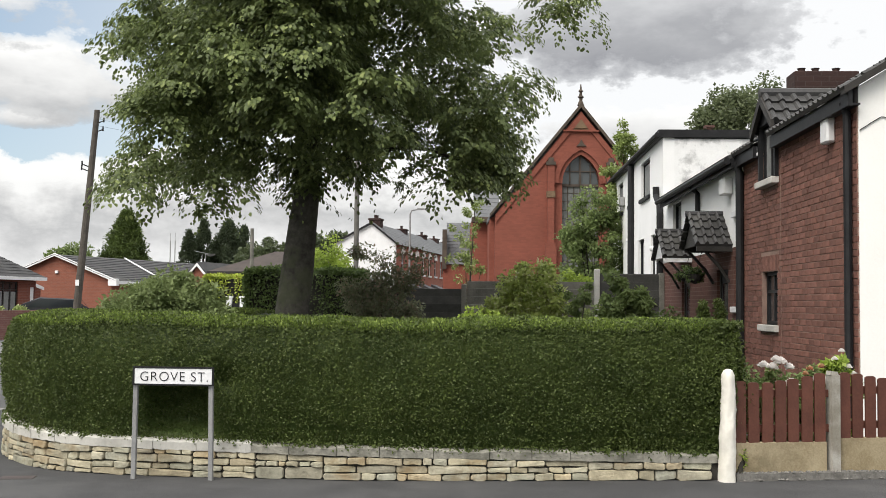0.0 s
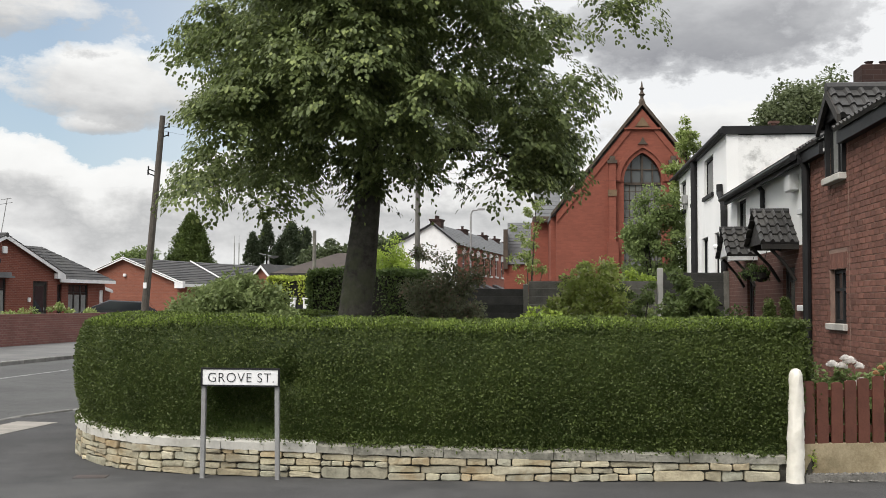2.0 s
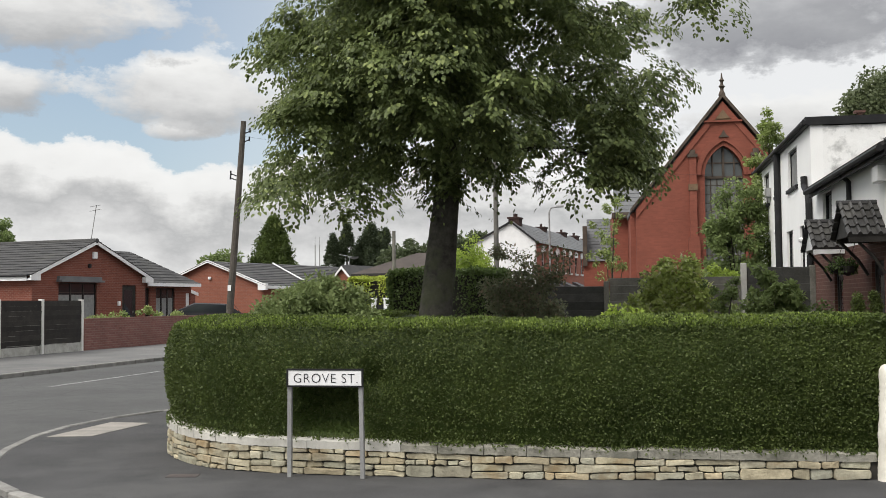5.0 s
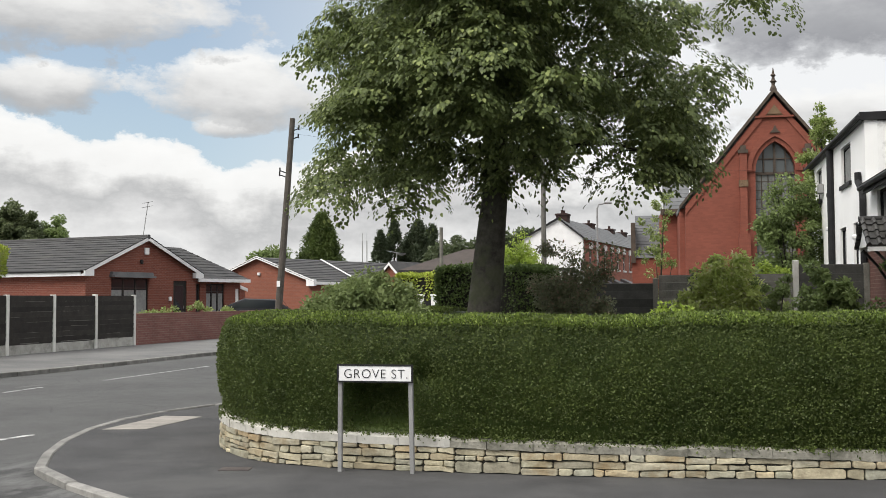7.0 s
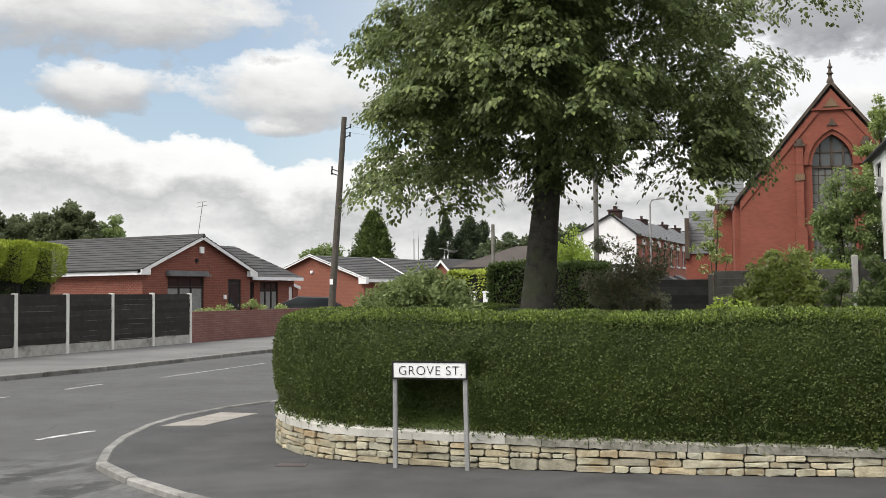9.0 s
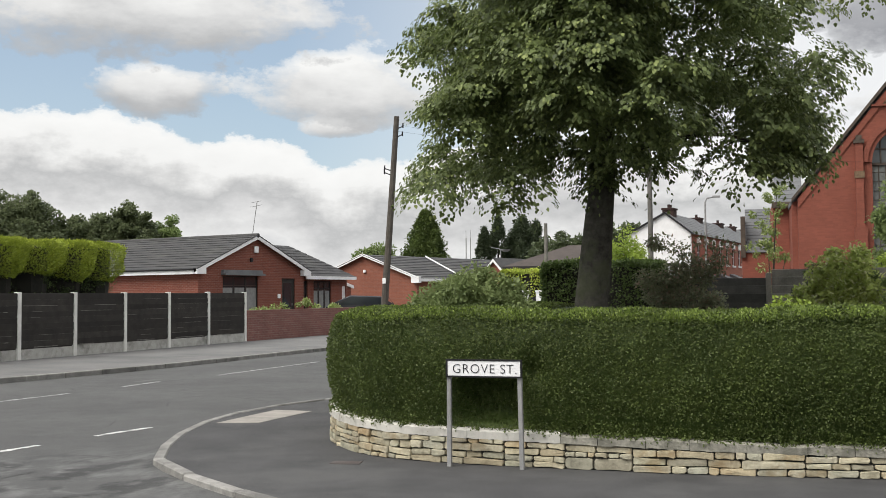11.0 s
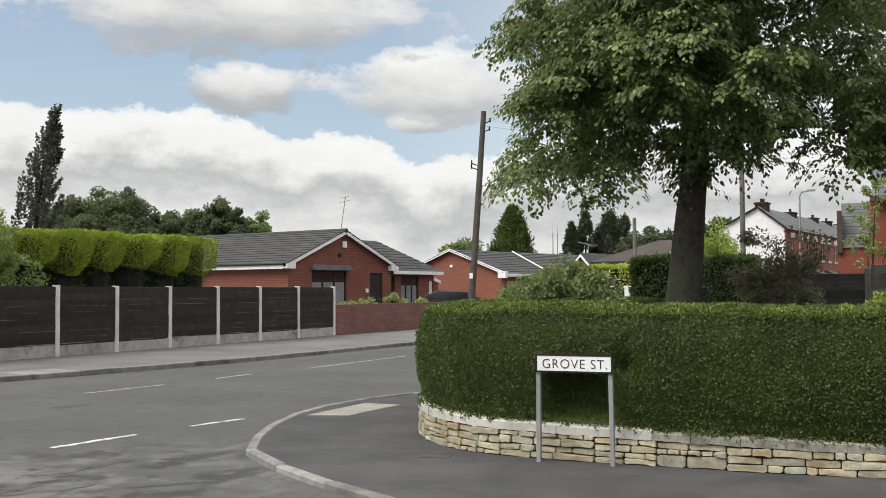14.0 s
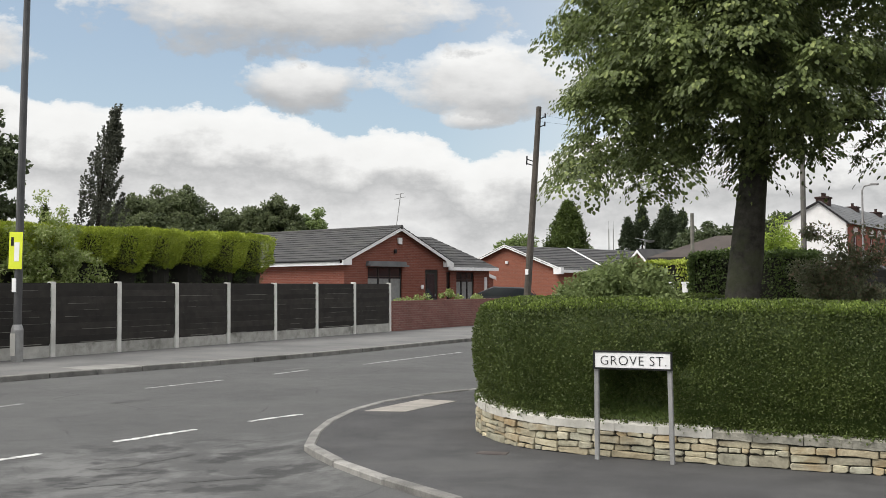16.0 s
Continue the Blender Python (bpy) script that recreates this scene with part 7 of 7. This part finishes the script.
def broad_tree(name, label, at, h, spread, material, leaf=0.3, clumps=150, per=46, seed=1, lift=0.25, stretch=0.8, lean=0.0, puff=0.26):
    """A full tree: tapered trunk, limbs, and an uneven crown of leafy clumps."""
    t = thing(name, label, "tree", pose(*at))
    g = np.random.default_rng(seed)
    rr = random.Random(seed)
    sh = Shape().tube([(0, 0, -0.1), (lean * 0.1, 0, h * 0.3), (lean * 0.5, 0, h * 0.6), (lean, 0, h * 0.92)], [h * 0.03, h * 0.022, h * 0.012, 0.02], 8)
    part("trunk", sh, BARK, t)
    d = unit(g, clumps)
    rad = np.where(g.random(clumps) < 0.7, 0.8 + 0.22 * g.random(clumps), 0.3 + 0.5 * g.random(clumps))
    az = np.arctan2(d[:, 1], d[:, 0])
    rad *= 1 + 0.14 * np.sin(az * 3 + seed) + 0.10 * np.sin(d[:, 2] * 7 + az * 2 + seed)
    zc, zr = h * (1 + lift) / 2, h * (1 - lift) / 2
    c = np.stack([d[:, 0] * spread * rad, d[:, 1] * spread * rad, zc + d[:, 2] * zr * rad], 1)
    c[:, 0] += lean * (c[:, 2] / h) ** 1.3
    for i in range(6):
        q = c[rr.randrange(clumps)]
        lm = Shape().tube([(lean * 0.3, 0, h * 0.35), (q[0] * 0.5, q[1] * 0.5, (h * 0.35 + q[2]) / 2 + 0.2), tuple(q)], [h * 0.012, h * 0.008, 0.02], 5)
        part("limb", lm, BARK, t)
    pp, aa, nn, s = spray(g, c, spread * puff * (0.6 + 0.7 * g.random(clumps)), per * 3, leaf, 0.3, stretch)
    part("crown", leaf_mesh("crown", pp, aa, nn, s, material, 0.7, fine=False), None, t)
    return t


FARM = foliage("oak_leaves", (0.062, 0.080, 0.040), (0.18, 0.21, 0.105), patch=0.5, leafy=0.4)
broad_tree("oak", "broad dark oak beyond the fields", (-71.7, 90.0, 0), 11.2, 6.0, FARM, 0.30, 560, 80, 1, lift=0.12, puff=0.15)
broad_tree("oak", "broad dark oak beyond the fields", (-66.4, 95.2, 0), 10.0, 3.4, FARM, 0.28, 320, 70, 2, lift=0.12, puff=0.17)
broad_tree("oak", "broad dark oak beyond the fields", (-61.5, 96.1, 0), 10.6, 3.7, FARM, 0.28, 340, 70, 3, lift=0.12, puff=0.17)
broad_tree("tree", "paler green tree beside the oaks", (-59.2, 100.9, 0), 9.4, 2.4, LEAF_MID, 0.26, 180, 50, 4, lift=0.12, puff=0.2)
LEAF_POPLAR = foliage("poplar_leaves", (0.035, 0.040, 0.028), (0.15, 0.158, 0.122), patch=0.8)


def poplar_tree(at, h, wide):
    """A poplar bent by the wind: upright sprays up a curved stem, swept to one side."""
    t = thing("poplar", "tall wind-bent poplar with pale flickering leaves", "tree", pose(*at))
    g = np.random.default_rng(5)
    bend = lambda z: 1.55 * (z / h) ** 2.2
    part("trunk", Shape().tube([(bend(z), 0, z) for z in np.linspace(0, h * 0.95, 9)], list(np.linspace(0.22, 0.02, 9)), 8), BARK, t)
    n = 210
    z = h * (0.12 + 0.88 * g.random(n) ** 0.8)
    k = z / h
    rad = wide * np.interp(k, [0.1, 0.35, 0.55, 0.8, 0.93, 1.0], [0.9, 1.0, 0.9, 0.55, 0.25, 0.02])
    a = g.random(n) * 2 * np.pi
    q = np.sqrt(g.random(n))
    c = np.stack([bend(z) + np.cos(a) * rad * q, np.sin(a) * rad * q, z], 1)
    per = 84
    m_ = np.repeat(c, per, 0)
    f = g.random((n * per, 1))
    long = np.repeat(0.55 + 0.75 * g.random(n), per)[:, None]
    way = np.stack([np.cos(a) * 0.22 + 0.22, np.sin(a) * 0.22, np.full(n, 1.0)], 1)
    p_ = m_ + np.repeat(way, per, 0) * (f - 0.5) * long + g.normal(size=(n * per, 3)) * 0.085 * (1.15 - f)
    part("crown", leaf_mesh("crown", p_, unit(g, n * per) + np.array([0.35, 0, 0.5]), unit(g, n * per) + np.array([0, -0.4, 0.3]), 0.13 * (0.6 + 0.8 * g.random(n * per)), LEAF_POPLAR, 0.75, fine=False), None, t)
    for i in range(5):
        b = c[int(g.integers(n))]
        part("limb", Shape().tube([(bend(b[2] * 0.7), 0, b[2] * 0.7), tuple((np.array([bend(b[2] * 0.85), 0, b[2] * 0.85]) + b) / 2), tuple(b)], [0.06, 0.04, 0.012], 5), BARK, t)


poplar_tree((-41.4, 46.3, 0), 11.2, 1.5)
broad_tree("tree", "dark leafy tree by the lamp post", (-44.4, 41.0, 0), 10.6, 2.0, LEAF_FAR, 0.26, 120, 44, 6)
cone_tree("conifer", "small dark conifer behind the conifer hedge", (-41.8, 43.0, 0), 5.8, 0.75, LEAF_CONIFER, 0.16, 80, 40, 11)
broad_tree("tree", "large leafy tree behind the white house", (10.75, 38.5, 0), 9.2, 2.75, FARM, 0.14, 400, 64, 7, puff=0.17)
broad_tree("tree", "green tree beyond the bungalows", (-31.6, 90, 0), 5.6, 2.4, LEAF_MID, 0.22, 110, 60, 8)
broad_tree("tree", "green tree beyond the terrace", (-7.5, 78, 0), 6.6, 2.4, LEAF_FAR, 0.3, 90, 46, 9)
broad_tree("tree", "leafy tree between the conifers and the garden", (-13.2, 80, 0), 5.9, 2.2, LEAF_FAR, 0.3, 90, 46, 10)

# far belt of woodland along the skyline
g = np.random.default_rng(77)
nb = 900
az = np.radians(-75 + 150 * g.random(nb))
dist = 190 + 90 * g.random(nb)
c = np.stack([np.sin(az) * dist, np.cos(az) * dist, (1.0 + 8.5 * g.random(nb) * (0.6 + 0.4 * np.sin(az * 23) * np.sin(az * 9)))], 1)
pp, aa, nn, s = spray(g, c, 2.0 + 2.0 * g.random(nb), 34, 1.1, 0.2, 0.8)
tagged(new("far_woodland", leaf_mesh("far_woodland", pp, aa, nn, s, LEAF_FAR, 0.7, fine=False)), "distant belt of trees along the skyline", "woodland", kind="stuff")

# ---- conifer hedge behind the panel fence ----
con = thing("conifer_hedge", "tall clipped golden-green conifer hedge with dark bare feet behind the fence", "hedge")
g = np.random.default_rng(41)
cuts = [27.35, 25.9, 24.54, 23.0, 21.67, 20.42, 19.1, 17.8, 16.5, 15.2]
for i, (ya, yb) in enumerate(zip(cuts, cuts[1:])):
    y0, ry = (ya + yb) / 2, (ya - yb) / 2
    x0 = -18.25
    h = 2.95 - 0.022 * i + 0.02 * math.sin(i * 2.2)
    foot = 1.98 - 0.10 * math.sin(i * 1.9 + 0.6)
    N = 17000
    d = unit(g, N)
    # a rounded block, clipped flat on top, with a bulging lower edge
    e = np.clip(d * 1.55, -1, 1)
    z = foot + (h - foot) * np.clip(0.5 + 0.5 * e[:, 2], 0, 1)
    low = np.clip((foot + 0.35 - z) / 0.35, 0, 1)
    rim = np.clip((z - h + 0.14) / 0.14, 0, 1)
    side_ = 1 - (0.05 + 0.20 * np.clip((h - 0.1 - z) / 0.5, 0, 1)) * np.abs(e[:, 1]) ** 3
    pos = np.stack([x0 + e[:, 0] * 0.80 * side_ * (1 - 0.25 * low ** 2 - 0.08 * rim ** 2), y0 + e[:, 1] * ry * 0.97 * (1 - 0.30 * low ** 2), z + 0.10 * low * np.abs(e[:, 1]) ** 2], 1)
    pos += np.array([[noise.noise(Vector(q) * 2.5)] for q in pos]) * d * 0.07 + g.normal(size=(N, 3)) * 0.022
    part("bush", leaf_mesh("bush", pos, d + np.array([0, 0, 0.7]) + unit(g, N) * 0.5, d * 1.2 + unit(g, N) * 0.6, 0.055 * (0.6 + 0.8 * g.random(N)), LEAF_GOLD, 0.45, fine=False), None, con)
    part("stem", Shape().tube([(x0, y0, 0), (x0, y0, h - 0.4)], 0.08, 7), BARK, con)
    # solid core coloured near black for the shade between the bushes
    part("inner_growth", Shape().lathe([(0.50, 0.5), (0.55, foot), (0.58, h - 0.15), (0.3, h - 0.08)], (x0, y0, 0), 10), SHADE_CORE, con, "near-black core standing in for inner shade")
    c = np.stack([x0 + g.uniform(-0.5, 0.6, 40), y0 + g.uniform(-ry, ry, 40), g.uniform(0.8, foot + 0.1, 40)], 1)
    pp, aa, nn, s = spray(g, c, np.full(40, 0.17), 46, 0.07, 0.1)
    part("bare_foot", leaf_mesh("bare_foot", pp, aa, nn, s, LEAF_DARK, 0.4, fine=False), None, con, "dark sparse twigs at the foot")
shrub("variegated_shrub", "loose variegated shrub over the fence", (-17.2, 17.75, 0), 0.55, 1.1, 2.95, LEAF_PALE, 0.06, 200, 44, 42, ragged=0.4)

# ---- flower bed behind the low wall ----
for i, (x, y, s_) in enumerate(((-15.75, 32.3, 1), (-15.6, 33.4, 2), (-15.45, 34.6, 3), (-15.3, 36.0, 4), (-15.1, 37.6, 5))):
    shrub("bedding_plant", "leafy yellow-green plant behind the brick wall", (x, y, 0), 0.45, 0.6, 1.18, LEAF_PALE, 0.08, 34, 36, 60 + s_, group="plants behind the brick wall")

# ---- poles, lamps, wires ----
pole = thing("telegraph_pole", "leaning dark wooden telegraph pole with small brackets", "pole", pose(-12.42, 36, 0))
part("shaft", Shape().tube([(-0.08, 0, -0.1), (0.0, 0, 1.2), (0.26, 0, 4.6), (0.50, 0, 7.88)], [0.135, 0.13, 0.115, 0.095], 10), POLEWOOD, pole)
part("notice", Shape().box(-0.03, 0.09, -0.16, -0.14, 1.85, 2.05), WHITEPAINT, pole)
for z, sx in ((5.75, -1), (5.9, -1), (7.4, 1), (7.1, 1)):
    x = 0.07 * (z - 1.2)
    part("bracket", Shape().tube([(x, 0, z), (x + sx * 0.32, 0, z + 0.12)], 0.02, 6).tube([(x + sx * 0.30, 0, z + 0.06), (x + sx * 0.30, 0, z + 0.22)], 0.03, 6), BLACKPAINT, pole)
WIRE = BLACKPAINT
for a, b, sag in (((-11.95, 36, 7.6), (4.0, 58, 7.5), 0.5), ((-11.95, 36, 7.35), (6.0, 50, 7.2), 0.5)):
    pts = [Vector(a).lerp(Vector(b), t / 14) - Vector((0, 0, sag * math.sin(math.pi * t / 14))) for t in range(15)]
    solid("overhead_wire", Shape().tube(pts, 0.0035, 5), WIRE, "thin black overhead wire from the pole", "wire")
lamp_post = thing("lamp_post", "dark grey steel lamp post with a wider base", "lamp post", pose(-15.93, 15.6, 0))
part("base", Shape().lathe([(0.115, -0.1), (0.115, 0.62), (0.085, 0.72)], n=14), STEEL, lamp_post)
part("shaft", Shape().tube([(0, 0, 0.6), (0.05, 0, 3.0), (0.20, 0, 7.6), (0.7, 0.0, 8.2), (1.6, 0, 8.35)], [0.078, 0.075, 0.06, 0.045, 0.04], 12), surface("dark_grey_steel", (0.055, 0.055, 0.058), (0.09, 0.09, 0.092), 4.0, 0.55, 0.1, 40.0), lamp_post)
part("lantern", Shape().box(1.5, 2.1, -0.12, 0.12, 8.28, 8.42), STEEL, lamp_post, bevel=0.03)
part("plate", Shape().box(-0.05, 0.05, -0.10, -0.085, 1.35, 1.62), WHITEPAINT, lamp_post, "small white number plate")
part("hatch", Shape().box(-0.06, 0.06, -0.122, -0.112, 0.12, 0.55), CONCRETE, lamp_post)
YELLOW = surface("yellow_card", (0.58, 0.66, 0.03), (0.66, 0.72, 0.05), 4.0, 0.6, 0.05, 30.0)
poster = part("poster", Shape().box(-0.17, 0.17, -0.105, -0.095, 1.80, 2.52, pose(-0.03, 0, 0, 0, 2, 0)), YELLOW, lamp_post, "bright yellow-green notice card")
part("printed_bar", Shape().box(-0.03, 0.10, -0.109, -0.106, 1.95, 2.32, pose(-0.03, 0, 0, 0, 2, 0)), WHITEPAINT, poster)
part("printed_bar", Shape().box(-0.12, -0.05, -0.109, -0.106, 2.25, 2.42, pose(-0.03, 0, 0, 0, 2, 0)), BLACKPAINT, poster)
grey_pole = thing("grey_pole", "grey concrete pole rising behind the garden", "pole", pose(-3.27, 39.8, 0))
part("shaft", Shape().tube([(0, 0, -0.1), (0, 0, 7.2)], [0.105, 0.085], 10), surface("pale_pole", (0.085, 0.08, 0.072), (0.15, 0.142, 0.128), 3.0, 0.85, 0.2, 30.0), grey_pole)
post2 = thing("short_pole", "slim pale wooden pole beyond the golden hedge", "pole", pose(-8.0, 44.2, 0))
part("shaft", Shape().tube([(0, 0, -0.1), (0, 0, 4.43)], [0.09, 0.075], 8), GREYWOOD, post2)
street_lamp = thing("street_lamp", "tall thin grey street lamp beside the terrace", "street lamp", pose(-1.95, 62, 0))
part("column", Shape().tube([(0, 0, -0.1), (0.0, 0, 6.6), (0.1, 0, 6.83), (0.5, 0, 6.9)], [0.07, 0.05, 0.045, 0.04], 8), STEEL, street_lamp)
part("lantern", Shape().box(0.4, 0.85, -0.1, 0.1, 6.86, 6.98), STEEL, street_lamp, bevel=0.02)
for x in (-74.9, -73.6):
    mast = thing("radio_mast", "thin far radio mast on the skyline", "mast", pose(x, 290, 0))
    part("lattice", Shape().box(-0.12, 0.12, -0.12, 0.12, 0, 17.8), STEEL, mast)
    part("spike", Shape().tube([(0, 0, 17.8), (0, 0, 20)], 0.05, 5), STEEL, mast)
aerial = thing("television_aerial", "television aerial on a pole beyond the bungalow", "aerial", pose(-14.05, 62.3, 0))
part("pole", Shape().tube([(0, 0, 0), (0.05, 0, 4.15)], 0.03, 6), STEEL, aerial)
part("boom", Shape().tube([(-0.55, 0, 4.3), (0.25, 0, 4.15)], 0.02, 6), STEEL, aerial)
part("dish", Shape().lathe([(0.02, 0), (0.22, 0.06), (0.30, 0.16), (0.28, 0.16), (0.2, 0.08)], (0.35, 0, 4.0), 12), STEEL, aerial)
for x in (-8.05, -7.55):
    gp = solid("gate_pillar", Shape().box(x - 0.09, x + 0.09, 39.9, 40.1, -0.1, 1.5).box(x - 0.12, x + 0.12, 39.87, 40.13, 1.5, 1.57), WHITEPAINT, "white painted gate pillar beyond the garden", "gate pillar")
solid("dark_gate", Shape().box(-7.95, -7.65, 39.97, 40.02, 0.05, 1.3), BLACKPAINT, "dark gate between white pillars", "gate")

# ---- parked car ----
CARPAINT = surface("dark_car_paint", (0.035, 0.036, 0.040), (0.05, 0.051, 0.056), 2.0, 0.22, 0.0, 20.0, metal=0.3, spec=0.6)
car = thing("car", "dark parked car behind the brick wall", "car", pose(-17.0, 47.2, 0.0, 0, 0, 20))
prof = [(-2.05, 0.35), (2.0, 0.35), (2.05, 0.75), (1.2, 0.92), (0.55, 1.40), (-0.9, 1.46), (-1.7, 1.05), (-2.05, 0.95)]
part("body", Shape().prism(prof, pose(0, -0.85, 0), 1.7), CARPAINT, car, bevel=0.05)
part("side_glass", Shape().prism([(-1.45, 1.02), (0.95, 0.98), (0.45, 1.33), (-0.85, 1.38)], pose(0, -0.862, 0), 0.01), GLASS, car)
part("windscreen", Shape().prism([(-0.7, 0), (0.7, 0), (0.62, 0.74), (-0.62, 0.74)], pose(1.19, 0, 0.94, 53 - 90, 0, 90), 0.01), GLASS, car)
for x in (-1.3, 1.3):
    for y in (-0.86, 0.70):
        wheel = part("wheel", Shape().lathe([(0.2, 0), (0.31, 0.02), (0.31, 0.14), (0.2, 0.16)], n=18), BLACKPAINT, car)
        wheel.matrix_basis = pose(x, y, 0.31, -90, 0, 0)
        part("rim", Shape().lathe([(0.19, 0), (0.19, 0.165), (0.05, 0.175)], n=14), STEEL, wheel)

# ---- bricks of the cottage front ----
br = random.Random(17)
brick_meshes = []
for k in range(6):
    sh = Shape().box(0, 0.213, -0.007, 0.02, 0, 0.064)
    sh.v = [(x + br.uniform(-0.0025, 0.0025), y + (br.uniform(-0.002, 0.002) if y < 0 else 0), z + br.uniform(-0.002, 0.002)) for x, y, z in sh.v]
    brick_meshes.append(sh.mesh("brick", BRICKPIECE, bevel=0.003))
rest = Shape()
made = 0
for c in range(47):
    z = 0.04 + c * 0.075
    x = 0.006 - (c % 2) * 0.1125
    while x < L1 - 0.02:
        x0, x1 = max(0.004, x), min(L1 - 0.004, x + 0.213)
        spans = [(x0, x1)]
        for h in (low_w, up_w, (0.985, 1.876, 1.86, 2.085)):
            if z + 0.064 > h[2] - (0.0 if h[3] > 2.05 and h[2] > 1.8 and h[2] < 2 else 0.09) and z < h[3]:
                spans = [q for a_, b_ in spans for q in ((a_, min(b_, h[0] - 0.006)), (max(a_, h[1] + 0.006), b_)) if q[1] - q[0] > 0.03]
        for a_, b_ in spans:
            if z + 0.064 > E1 - 0.02:
                continue
            if x > 2.35 and z > 0.72 and b_ - a_ > 0.2 and made < 300:
                ob = part("brick", brick_meshes[br.randrange(6)], None, cottage_front)
                ob.matrix_basis = F1 @ pose(x, br.uniform(-0.002, 0.002), z)
                made += 1
            else:
                rest.box(a_, b_, -0.007 + br.uniform(-0.002, 0.002), 0.02, z, z + 0.064, F1)
        x += 0.225
tagged(part("brick_rest", rest, BRICKPIECE, cottage_front), kind="stuff")
